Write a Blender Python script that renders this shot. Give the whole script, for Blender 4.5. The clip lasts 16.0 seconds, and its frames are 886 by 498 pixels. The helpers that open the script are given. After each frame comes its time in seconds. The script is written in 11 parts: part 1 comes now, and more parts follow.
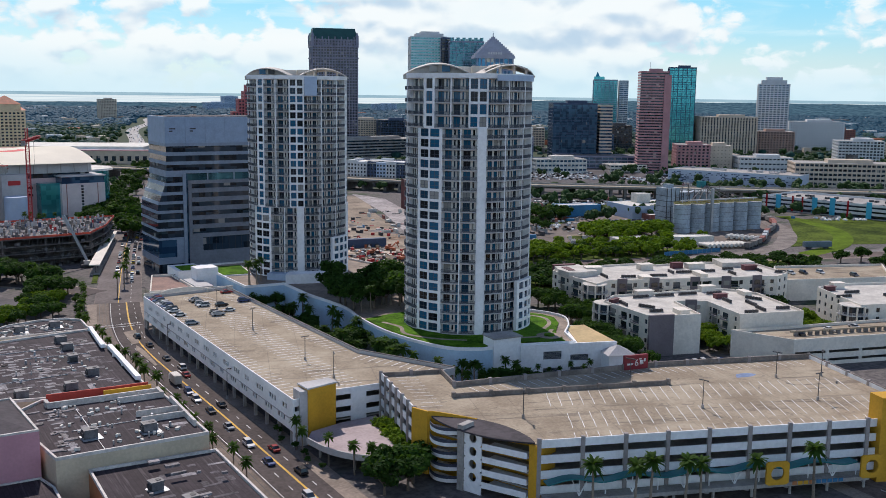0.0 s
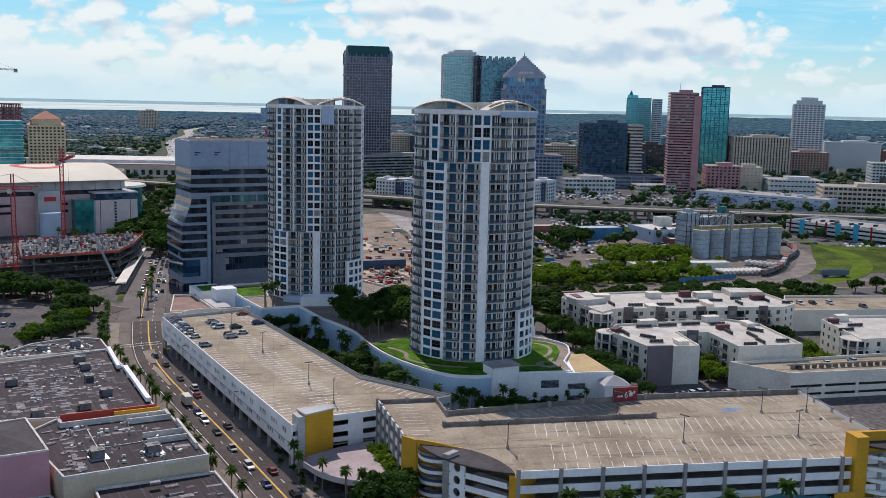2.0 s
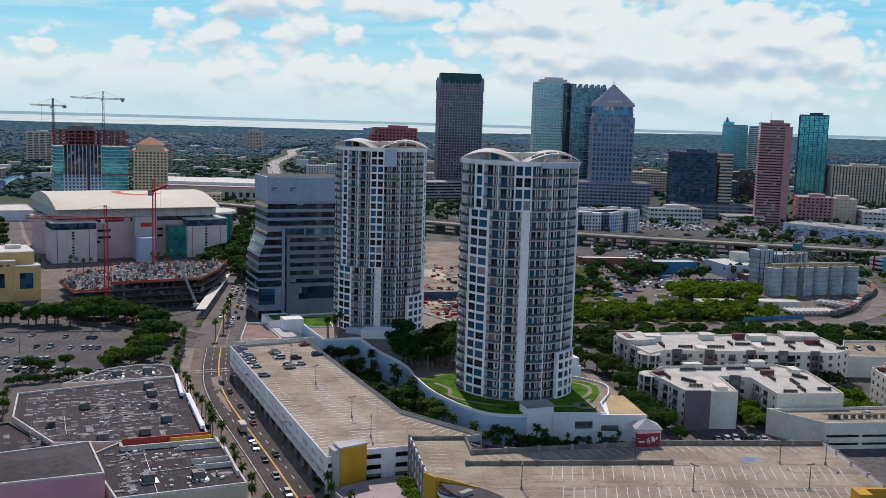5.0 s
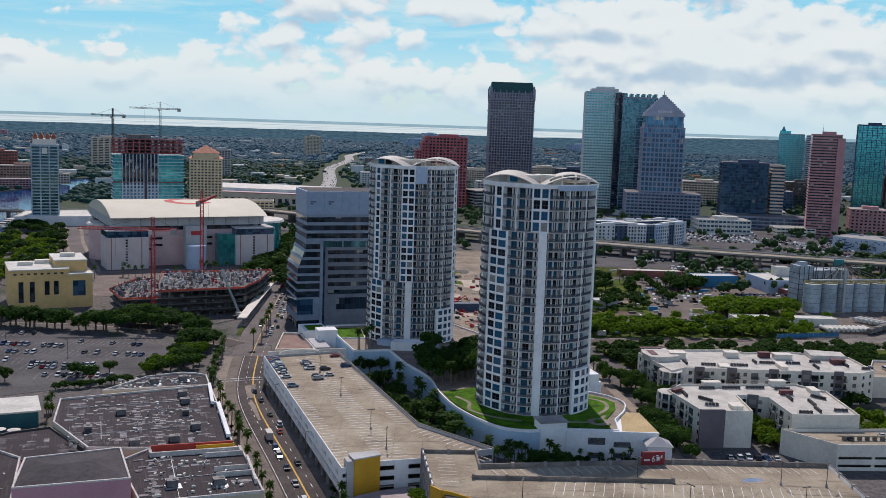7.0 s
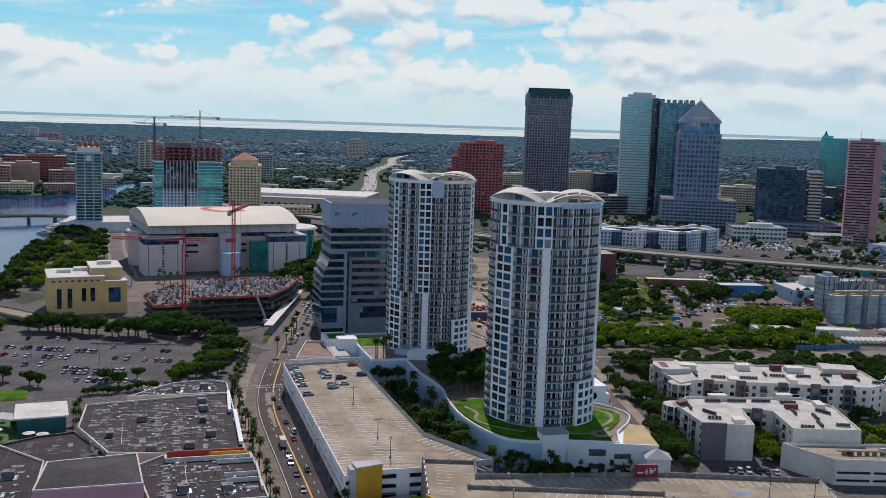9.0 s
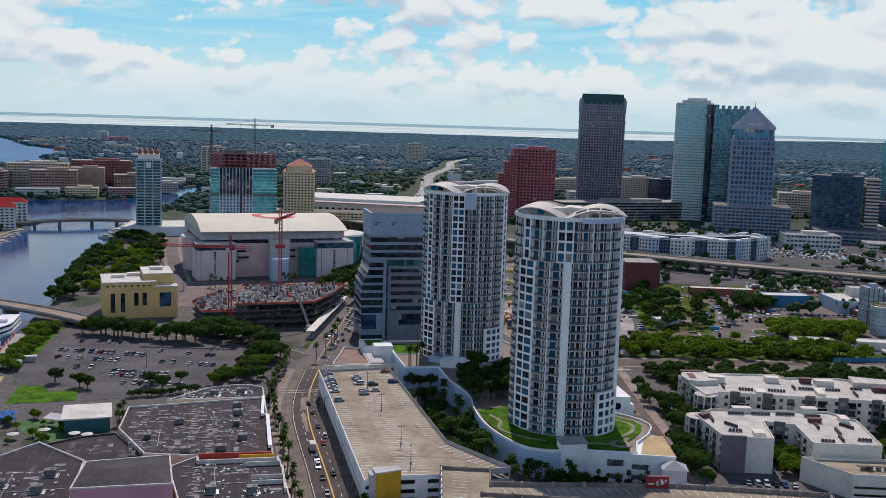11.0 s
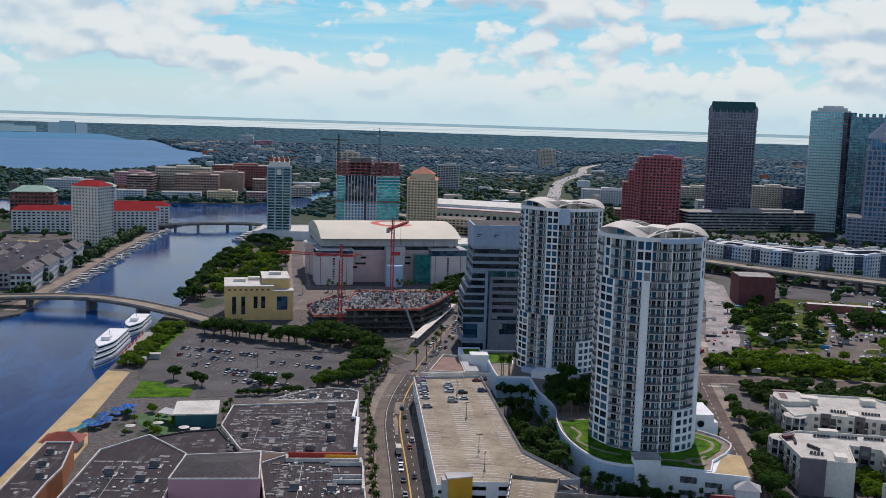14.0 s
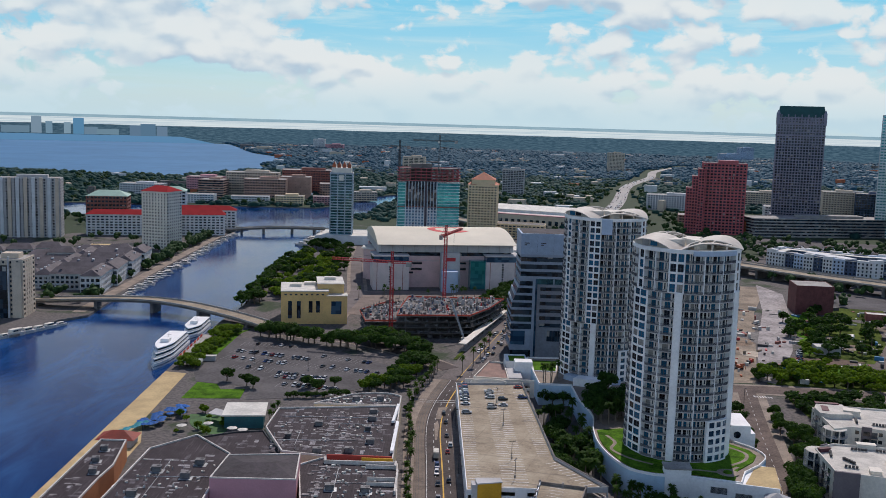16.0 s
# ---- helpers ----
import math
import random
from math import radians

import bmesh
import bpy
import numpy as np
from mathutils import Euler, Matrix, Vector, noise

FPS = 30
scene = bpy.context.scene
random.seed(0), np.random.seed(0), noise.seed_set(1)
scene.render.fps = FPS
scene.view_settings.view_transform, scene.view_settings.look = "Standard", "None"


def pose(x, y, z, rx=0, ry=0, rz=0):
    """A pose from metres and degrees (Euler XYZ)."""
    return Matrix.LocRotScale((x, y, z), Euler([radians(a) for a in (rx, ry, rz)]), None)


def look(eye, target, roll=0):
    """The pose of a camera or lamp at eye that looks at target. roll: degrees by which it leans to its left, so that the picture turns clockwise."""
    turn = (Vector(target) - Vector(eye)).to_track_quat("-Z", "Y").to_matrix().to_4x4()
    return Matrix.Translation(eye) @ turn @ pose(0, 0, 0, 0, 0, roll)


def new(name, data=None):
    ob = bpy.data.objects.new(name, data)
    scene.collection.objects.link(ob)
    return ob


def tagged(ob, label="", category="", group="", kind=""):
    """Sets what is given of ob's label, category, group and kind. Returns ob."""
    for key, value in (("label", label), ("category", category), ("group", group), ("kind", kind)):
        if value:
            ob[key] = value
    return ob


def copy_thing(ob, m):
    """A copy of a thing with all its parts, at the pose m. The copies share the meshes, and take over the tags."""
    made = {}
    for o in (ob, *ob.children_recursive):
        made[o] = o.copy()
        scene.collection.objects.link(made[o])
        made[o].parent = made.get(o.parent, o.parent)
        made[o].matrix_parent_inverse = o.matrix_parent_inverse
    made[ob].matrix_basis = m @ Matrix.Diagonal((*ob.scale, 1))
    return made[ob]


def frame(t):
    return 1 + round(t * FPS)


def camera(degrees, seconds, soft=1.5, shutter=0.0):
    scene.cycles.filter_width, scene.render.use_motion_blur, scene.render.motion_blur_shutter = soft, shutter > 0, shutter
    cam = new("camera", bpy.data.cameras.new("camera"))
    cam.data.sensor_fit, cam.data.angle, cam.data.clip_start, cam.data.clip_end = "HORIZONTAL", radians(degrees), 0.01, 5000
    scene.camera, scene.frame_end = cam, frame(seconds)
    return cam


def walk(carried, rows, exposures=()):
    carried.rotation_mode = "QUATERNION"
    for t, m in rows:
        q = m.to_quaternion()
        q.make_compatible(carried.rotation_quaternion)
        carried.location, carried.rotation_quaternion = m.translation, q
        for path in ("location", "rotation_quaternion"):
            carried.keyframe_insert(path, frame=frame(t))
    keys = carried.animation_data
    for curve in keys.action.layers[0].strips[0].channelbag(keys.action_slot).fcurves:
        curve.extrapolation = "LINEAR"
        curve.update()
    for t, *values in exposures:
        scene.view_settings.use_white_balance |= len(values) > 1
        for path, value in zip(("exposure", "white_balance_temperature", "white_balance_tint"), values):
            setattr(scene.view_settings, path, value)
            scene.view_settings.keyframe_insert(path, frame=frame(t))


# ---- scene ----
cam = camera(48.4, 16.0, soft=0.8)
METRES, EYE, TILT, LEAN, TURN = 147.0, 88.5, 0.0, 0.0, -31.2
ROWS = [
    (0.0, 0.0, 0.0, 0.0, 0.11, -9.0, -0.7),
    (0.5, 0.017, -0.0167, 0.0134, 0.68, -8.84, -0.86),
    (1.0, 0.0356, -0.0335, 0.0269, 1.29, -8.68, -1.03),
    (1.5, 0.056, -0.0505, 0.0398, 1.87, -8.52, -1.15),
    (2.0, 0.077, -0.067, 0.053, 2.42, -8.35, -1.28),
    (2.5, 0.099, -0.0839, 0.066, 3.01, -8.19, -1.35),
    (3.0, 0.1213, -0.1007, 0.0795, 4.0, -8.04, -1.41),
    (3.5, 0.1453, -0.1174, 0.0919, 5.12, -7.88, -1.45),
    (4.0, 0.1693, -0.1338, 0.1051, 6.24, -7.74, -1.53),
    (4.5, 0.1939, -0.1504, 0.1183, 7.34, -7.6, -1.59),
    (5.0, 0.2191, -0.1665, 0.1313, 8.43, -7.44, -1.68),
    (7.5, 0.3513, -0.2419, 0.1938, 12.65, -7.35, -1.94),
    (8.0, 0.3788, -0.2554, 0.2063, 13.32, -7.35, -1.95),
    (8.5, 0.4066, -0.2684, 0.2186, 13.98, -7.35, -1.89),
    (11.0, 0.5471, -0.3257, 0.2712, 18.3, -7.34, -1.76),
    (11.5, 0.5751, -0.335, 0.2803, 19.61, -7.35, -1.77),
    (12.0, 0.6032, -0.3433, 0.289, 20.99, -7.37, -1.76),
    (12.5, 0.6315, -0.3513, 0.2975, 22.35, -7.39, -1.79),
    (13.0, 0.6601, -0.3582, 0.306, 23.71, -7.39, -1.8),
    (13.5, 0.6885, -0.3642, 0.3147, 25.05, -7.4, -1.8),
    (14.0, 0.7172, -0.3695, 0.3232, 26.36, -7.41, -1.79),
    (14.5, 0.7443, -0.3736, 0.3311, 27.43, -7.42, -1.77),
    (15.0, 0.7732, -0.3776, 0.3394, 28.47, -7.42, -1.72),
    (15.5, 0.8022, -0.3807, 0.3477, 29.54, -7.41, -1.68),
    (16.0, 0.8315, -0.3832, 0.3559, 30.55, -7.39, -1.65),
]
walk(cam, [(t, pose(0, 0, EYE, TILT, LEAN, TURN) @ pose(METRES * x, METRES * y, METRES * z, 90 + pitch, roll, yaw)) for t, x, y, z, yaw, pitch, roll in ROWS],
     exposures=[(0.0, 0.12), (2.0, 0.02), (5.0, -0.08), (11.0, -0.13), (16.0, -0.16)])


# ---- world, sun ----
SUN_AZ, SUN_EL = math.degrees(math.atan2(0.22, 0.975)), 48.0
sun_way = Vector((math.sin(radians(SUN_AZ)) * math.cos(radians(SUN_EL)), math.cos(radians(SUN_AZ)) * math.cos(radians(SUN_EL)), math.sin(radians(SUN_EL))))
sun = new("sun", bpy.data.lights.new("sun", "SUN"))
sun.data.energy, sun.data.angle, sun.data.color = 3.75, radians(0.6), (1.0, 0.905, 0.865)
sun.matrix_world = look((0, 0, 400), Vector((0, 0, 400)) - sun_way)


class Nodes:
    """Short hand for building a node tree."""

    def __init__(self, tree):
        self.tree = tree
        tree.nodes.clear()

    def add(self, kind, ins=None, **props):
        n = self.tree.nodes.new(kind)
        if "operation" in props:
            n.operation = props["operation"]
        if "data_type" in props:
            n.data_type = props["data_type"]
        if "blend_type" in props:
            n.blend_type = props["blend_type"]
        if "interpolation_type" in props:
            n.interpolation_type = props["interpolation_type"]
        if "noise_dimensions" in props:
            n.noise_dimensions = props["noise_dimensions"]
        if "feature" in props:
            n.feature = props["feature"]
        if "sky_type" in props:
            n.sky_type = props["sky_type"]
        if "sun_disc" in props:
            n.sun_disc = props["sun_disc"]
        if "sun_elevation" in props:
            n.sun_elevation = props["sun_elevation"]
        if "sun_rotation" in props:
            n.sun_rotation = props["sun_rotation"]
        if "air_density" in props:
            n.air_density = props["air_density"]
        if "dust_density" in props:
            n.dust_density = props["dust_density"]
        if "ozone_density" in props:
            n.ozone_density = props["ozone_density"]
        for k, v in (ins or {}).items():
            if isinstance(v, bpy.types.NodeSocket):
                self.tree.links.new(v, n.inputs[k])
            else:
                n.inputs[k].default_value = v
        return n

    def math(self, op, a, b=0.0, c=0.0):
        return self.add("ShaderNodeMath", {0: a, 1: b, 2: c}, operation=op).outputs[0]

    def mix(self, f, a, b, blend="MIX"):
        n = self.add("ShaderNodeMix", {0: f, 6: a, 7: b}, data_type="RGBA", blend_type=blend)
        return n.outputs[2]

    def ramp(self, f, lo, hi, a=0.0, b=1.0):
        return self.add("ShaderNodeMapRange", {0: f, 1: lo, 2: hi, 3: a, 4: b}, interpolation_type="SMOOTHSTEP").outputs[0]

    def noise(self, vec, scale, detail=4.0, rough=0.55, distort=0.0):
        return self.add("ShaderNodeTexNoise", {"Vector": vec, "Scale": scale, "Detail": detail, "Roughness": rough, "Distortion": distort}).outputs[0]


def col(c):
    return (c[0], c[1], c[2], 1.0)


def build_world():
    w = bpy.data.worlds.new("sky")
    scene.world = w
    w.use_nodes = True
    N = Nodes(w.node_tree)
    vec = N.add("ShaderNodeTexCoord").outputs["Generated"]
    sep = N.add("ShaderNodeSeparateXYZ", {0: vec})
    x, y, z = sep.outputs
    sky = N.add("ShaderNodeTexSky", sky_type="NISHITA", sun_disc=False, sun_elevation=radians(SUN_EL), sun_rotation=radians(SUN_AZ), air_density=1.0, dust_density=0.6, ozone_density=2.0)
    blue = N.mix(1.0, sky.outputs[0], (0.105, 0.105, 0.105, 1), "MULTIPLY")
    blue = N.mix(N.ramp(z, -0.05, 0.13), blue, N.mix(N.ramp(y, 0.25, -0.35), (0.26, 0.68, 0.92, 1.0), (0.40, 0.64, 0.98, 1.0)))
    # heaped clouds low in the sky, streaks higher up, clear deep blue overhead
    az = N.math("ARCTAN2", x, y)
    el = N.math("ARCSINE", z)

    def heap(du, dv, k, detail):
        p = N.add("ShaderNodeCombineXYZ", {0: N.math("ADD", N.math("MULTIPLY", az, 13.0 * k), du), 1: N.math("ADD", N.math("MULTIPLY", el, 22.0 * k), dv), 2: 3.7}).outputs[0]
        return N.noise(p, 1.0, detail, 0.58, 0.15)

    def puffs(dv):
        """How thick the heaped cloud stands: broad banks broken into round heads."""
        u, v = N.math("MULTIPLY", az, 25.0), N.math("ADD", N.math("MULTIPLY", el, 38.0), dv)
        flat_p = N.add("ShaderNodeCombineXYZ", {0: u, 1: v, 2: 0.0}).outputs[0]
        drift = N.add("ShaderNodeTexNoise", {"Vector": flat_p, "Scale": 1.1, "Detail": 4.0}).outputs[1]
        drift = N.add("ShaderNodeVectorMath", {0: drift, 1: (0.5, 0.5, 0.5)}, operation="SUBTRACT").outputs[0]
        drift = N.add("ShaderNodeVectorMath", {0: drift, 3: 0.75}, operation="SCALE").outputs[0]
        p = N.add("ShaderNodeVectorMath", {0: flat_p, 1: drift}, operation="ADD").outputs[0]
        heads = N.add("ShaderNodeTexVoronoi", {"Vector": p, "Scale": 1.0, "Smoothness": 0.6}, feature="SMOOTH_F1").outputs[0]
        knobs = N.add("ShaderNodeTexVoronoi", {"Vector": p, "Scale": 2.7, "Smoothness": 0.5}, feature="SMOOTH_F1").outputs[0]
        bits = N.noise(p, 5.0, 5.0, 0.6)
        bank = N.noise(N.add("ShaderNodeCombineXYZ", {0: N.math("MULTIPLY", az, 4.2), 1: N.math("MULTIPLY", v, 0.34), 2: 8.3}).outputs[0], 1.0, 3.0, 0.5)
        bank = N.math("ADD", N.math("MULTIPLY", bank, 1.45), -0.21)
        d = N.math("SUBTRACT", bank, N.math("MULTIPLY", heads, 0.34))
        d = N.math("SUBTRACT", d, N.math("MULTIPLY", knobs, 0.19))
        soft_d = N.math("SUBTRACT", bank, N.math("ADD", N.math("MULTIPLY", heads, 0.40), N.math("MULTIPLY", knobs, 0.09)))
        return N.math("ADD", d, N.math("MULTIPLY", bits, 0.18)), soft_d

    (d1, soft1), (_, soft2) = puffs(0.0), puffs(0.42)
    rear = N.ramp(y, 0.25, -0.35)
    lift = N.math("ADD", N.ramp(el, 0.06, 0.125, 0.085, 0.0), N.ramp(az, 0.60, -0.10, -0.02, 0.055))
    lift = N.math("SUBTRACT", lift, N.math("MULTIPLY", rear, 0.13))
    mask = N.ramp(N.math("ADD", d1, lift), 0.315, 0.435)
    streak = N.noise(N.add("ShaderNodeCombineXYZ", {0: N.math("MULTIPLY", az, 5.0), 1: N.math("MULTIPLY", el, 38.0), 2: 1.0}).outputs[0], 1.0, 7.0, 0.6, 0.8)
    veil = N.math("MULTIPLY", N.ramp(streak, 0.44, 0.72), 0.85)
    light = N.math("ADD", N.math("MULTIPLY", N.math("SUBTRACT", soft1, soft2), 3.0), 0.60)
    cloud = N.mix(N.ramp(light, 0.0, 0.80), (0.49, 0.62, 0.76, 1), (0.875, 0.905, 0.915, 1))
    # thin soft cloud lies in front of the shaded bases
    cloud = N.mix(N.math("MULTIPLY", N.ramp(heap(3.0, 1.0, 0.5, 4.0), 0.44, 0.68), 0.55), cloud, (0.78, 0.87, 0.905, 1))
    out = N.mix(veil, blue, (0.62, 0.83, 0.91, 1))
    out = N.mix(N.math("MULTIPLY", mask, 0.93), out, cloud)
    out = N.mix(N.ramp(N.math("SUBTRACT", z, N.math("MULTIPLY", rear, 0.22)), 0.17, 0.40), out, N.mix(N.ramp(heap(7.0, 2.0, 0.5, 6.0), 0.56, 0.70), (0.075, 0.125, 0.29, 1), (0.42, 0.50, 0.60, 1)))
    # pale air low over the horizon
    out = N.mix(N.ramp(z, 0.0, 0.055, 0.88, 0.0), out, N.mix(rear, (0.60, 0.79, 0.88, 1), (0.68, 0.88, 1.08, 1)))
    # far shore, bright bay and wooded land beyond the modelled ground, painted with their haze
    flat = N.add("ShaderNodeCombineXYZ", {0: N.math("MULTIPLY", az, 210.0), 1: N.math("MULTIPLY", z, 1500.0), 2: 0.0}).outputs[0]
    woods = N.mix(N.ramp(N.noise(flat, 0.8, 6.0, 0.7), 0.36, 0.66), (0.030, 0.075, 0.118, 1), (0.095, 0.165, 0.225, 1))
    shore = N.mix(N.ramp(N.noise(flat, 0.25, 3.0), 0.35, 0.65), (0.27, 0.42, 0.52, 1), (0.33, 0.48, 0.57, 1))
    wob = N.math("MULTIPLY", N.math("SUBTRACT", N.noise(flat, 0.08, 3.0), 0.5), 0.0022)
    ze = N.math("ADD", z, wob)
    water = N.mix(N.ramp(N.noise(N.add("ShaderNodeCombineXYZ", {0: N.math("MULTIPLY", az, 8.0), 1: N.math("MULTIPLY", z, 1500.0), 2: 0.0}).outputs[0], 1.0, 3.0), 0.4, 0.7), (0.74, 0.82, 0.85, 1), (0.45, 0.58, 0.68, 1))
    # width of the bright bay falls to nothing towards the inland side
    width = N.ramp(az, 0.42, 0.66, 0.0062, 0.0)
    below = N.math("LESS_THAN", z, -0.0030)
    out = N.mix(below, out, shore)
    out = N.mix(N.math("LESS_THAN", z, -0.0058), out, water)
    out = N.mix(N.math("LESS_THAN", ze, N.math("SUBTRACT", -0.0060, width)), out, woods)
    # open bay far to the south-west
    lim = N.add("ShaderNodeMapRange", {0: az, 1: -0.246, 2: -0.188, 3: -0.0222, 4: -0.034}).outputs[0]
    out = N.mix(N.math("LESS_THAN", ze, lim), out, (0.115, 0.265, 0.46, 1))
    # towers on the shore across the bay, haze painted into their flat tones
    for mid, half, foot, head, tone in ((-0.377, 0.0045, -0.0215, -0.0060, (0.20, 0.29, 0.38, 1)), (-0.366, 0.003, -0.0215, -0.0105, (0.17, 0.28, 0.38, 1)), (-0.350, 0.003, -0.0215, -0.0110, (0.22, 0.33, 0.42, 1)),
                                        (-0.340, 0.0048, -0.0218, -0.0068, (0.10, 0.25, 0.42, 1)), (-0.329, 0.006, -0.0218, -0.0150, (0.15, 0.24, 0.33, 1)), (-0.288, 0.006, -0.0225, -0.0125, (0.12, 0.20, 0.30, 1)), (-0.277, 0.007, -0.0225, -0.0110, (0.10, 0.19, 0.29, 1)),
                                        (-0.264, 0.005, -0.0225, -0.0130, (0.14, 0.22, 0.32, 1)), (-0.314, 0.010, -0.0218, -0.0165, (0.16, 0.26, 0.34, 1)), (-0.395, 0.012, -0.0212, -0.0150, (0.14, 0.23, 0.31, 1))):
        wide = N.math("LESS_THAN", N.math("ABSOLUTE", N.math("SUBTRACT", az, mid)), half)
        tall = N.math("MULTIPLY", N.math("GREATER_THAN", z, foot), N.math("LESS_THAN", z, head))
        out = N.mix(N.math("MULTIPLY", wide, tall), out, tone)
    back = N.add("ShaderNodeBackground", {0: out, 1: 1.0})
    N.add("ShaderNodeOutputWorld", {0: back.outputs[0]})


build_world()


# ---- materials ----
def surface(name, color, rough=0.7, metal=0.0, var=0.16, s1=0.12, s2=1.6, rnd=0.0, bump=0.15, spec=0.4, tint=None):
    """A plain surface with stains and grain at two scales; rnd varies it from piece to piece."""
    m = bpy.data.materials.new(name)
    m.use_nodes = True
    N = Nodes(m.node_tree)
    pos = N.add("ShaderNodeNewGeometry").outputs["Position"]
    a, b = N.noise(pos, s1, 5.0, 0.6), N.noise(pos, s2, 4.0, 0.6)
    f = N.math("ADD", N.math("MULTIPLY", a, 0.6), N.math("MULTIPLY", b, 0.4))
    dark = col([c * (1 - 1.6 * var) for c in color])
    light = col([min(0.9, c * (1 + 1.2 * var)) for c in (tint or color)])
    base = N.mix(N.ramp(f, 0.32, 0.68), dark, light)
    if rnd:
        r = N.add("ShaderNodeObjectInfo").outputs["Random"]
        base = N.mix(1.0, base, N.mix(r, (1 - rnd, 1 - rnd, 1 - rnd, 1), (1 + rnd, 1 + rnd * 0.9, 1 + rnd * 0.8, 1)), "MULTIPLY")
    bm_ = N.add("ShaderNodeBump", {"Strength": bump, "Distance": 0.05, "Height": b})
    p = N.add("ShaderNodeBsdfPrincipled", {"Base Color": base, "Roughness": rough, "Metallic": metal, "Specular IOR Level": spec, "Normal": bm_.outputs[0]})
    N.add("ShaderNodeOutputMaterial", {0: p.outputs[0]})
    return m


def glazing(name, color, alt, rough=0.06, cell=3.2, per_object=False, spec=0.7, blinds=0.12, metal=0.0):
    """Window glass with a dark room behind: each pane differs a little, some have blinds."""
    m = bpy.data.materials.new(name)
    m.use_nodes = True
    N = Nodes(m.node_tree)
    pos = N.add("ShaderNodeNewGeometry").outputs["Position"]
    if per_object:
        r = N.add("ShaderNodeObjectInfo").outputs["Random"]
    else:
        snap = N.add("ShaderNodeVectorMath", {0: pos, 1: (cell, cell, cell)}, operation="SNAP").outputs[0]
        r = N.add("ShaderNodeTexWhiteNoise", {0: snap}, noise_dimensions="3D").outputs[0]
    base = N.mix(N.ramp(r, 0.25, 0.65), col(color), col(alt))
    base = N.mix(N.math("GREATER_THAN", r, 1.0 - blinds), base, (0.30, 0.29, 0.27, 1))
    wave = N.add("ShaderNodeBump", {"Strength": 0.05, "Distance": 0.2, "Height": N.noise(pos, 0.35, 2.0)})
    p = N.add("ShaderNodeBsdfPrincipled", {"Base Color": base, "Roughness": rough, "Metallic": metal, "Specular IOR Level": spec, "Normal": wave.outputs[0]})
    N.add("ShaderNodeOutputMaterial", {0: p.outputs[0]})
    return m


def ground_material():
    m = bpy.data.materials.new("city_ground")
    m.use_nodes = True
    N = Nodes(m.node_tree)
    pos = N.add("ShaderNodeNewGeometry").outputs["Position"]
    big = N.noise(pos, 0.006, 5.0, 0.6)
    mid = N.noise(pos, 0.03, 5.0, 0.6)
    fine = N.noise(pos, 0.5, 4.0, 0.6)
    grey = N.mix(N.ramp(fine, 0.35, 0.65), (0.085, 0.077, 0.076, 1), (0.155, 0.138, 0.130, 1))
    green = N.mix(N.ramp(fine, 0.3, 0.7), (0.028, 0.046, 0.024, 1), (0.052, 0.072, 0.036, 1))
    out_of_town = N.ramp(N.add("ShaderNodeVectorMath", {0: pos}, operation="LENGTH").outputs["Value"], 900.0, 1500.0, 0.0, 0.28)
    base = N.mix(N.ramp(N.math("ADD", out_of_town, N.math("ADD", N.math("MULTIPLY", big, 0.5), N.math("MULTIPLY", mid, 0.5))), 0.52, 0.60), grey, green)
    bp = N.add("ShaderNodeBump", {"Strength": 0.2, "Distance": 0.2, "Height": fine})
    p = N.add("ShaderNodeBsdfPrincipled", {"Base Color": base, "Roughness": 0.9, "Specular IOR Level": 0.2, "Normal": bp.outputs[0]})
    N.add("ShaderNodeOutputMaterial", {0: p.outputs[0]})
    return m


def water_material():
    m = bpy.data.materials.new("harbour_water")
    m.use_nodes = True
    N = Nodes(m.node_tree)
    pos = N.add("ShaderNodeNewGeometry").outputs["Position"]
    streak = N.noise(N.add("ShaderNodeMapping", {0: pos, 3: (0.035, 0.011, 0.02)}).outputs[0], 1.0, 5.0, 0.6, 0.6)
    base = N.mix(N.ramp(streak, 0.35, 0.7), (0.003, 0.026, 0.115, 1), (0.016, 0.074, 0.225, 1))
    small = N.noise(pos, 0.6, 5.0, 0.65)
    bp = N.add("ShaderNodeBump", {"Strength": 0.10, "Distance": 0.5, "Height": small})
    p = N.add("ShaderNodeBsdfPrincipled", {"Base Color": base, "Roughness": N.ramp(streak, 0.35, 0.7, 0.06, 0.16), "IOR": 1.33, "Specular IOR Level": 0.19, "Specular Tint": (0.36, 0.64, 1.0, 1.0), "Normal": bp.outputs[0]})
    N.add("ShaderNodeOutputMaterial", {0: p.outputs[0]})
    return m


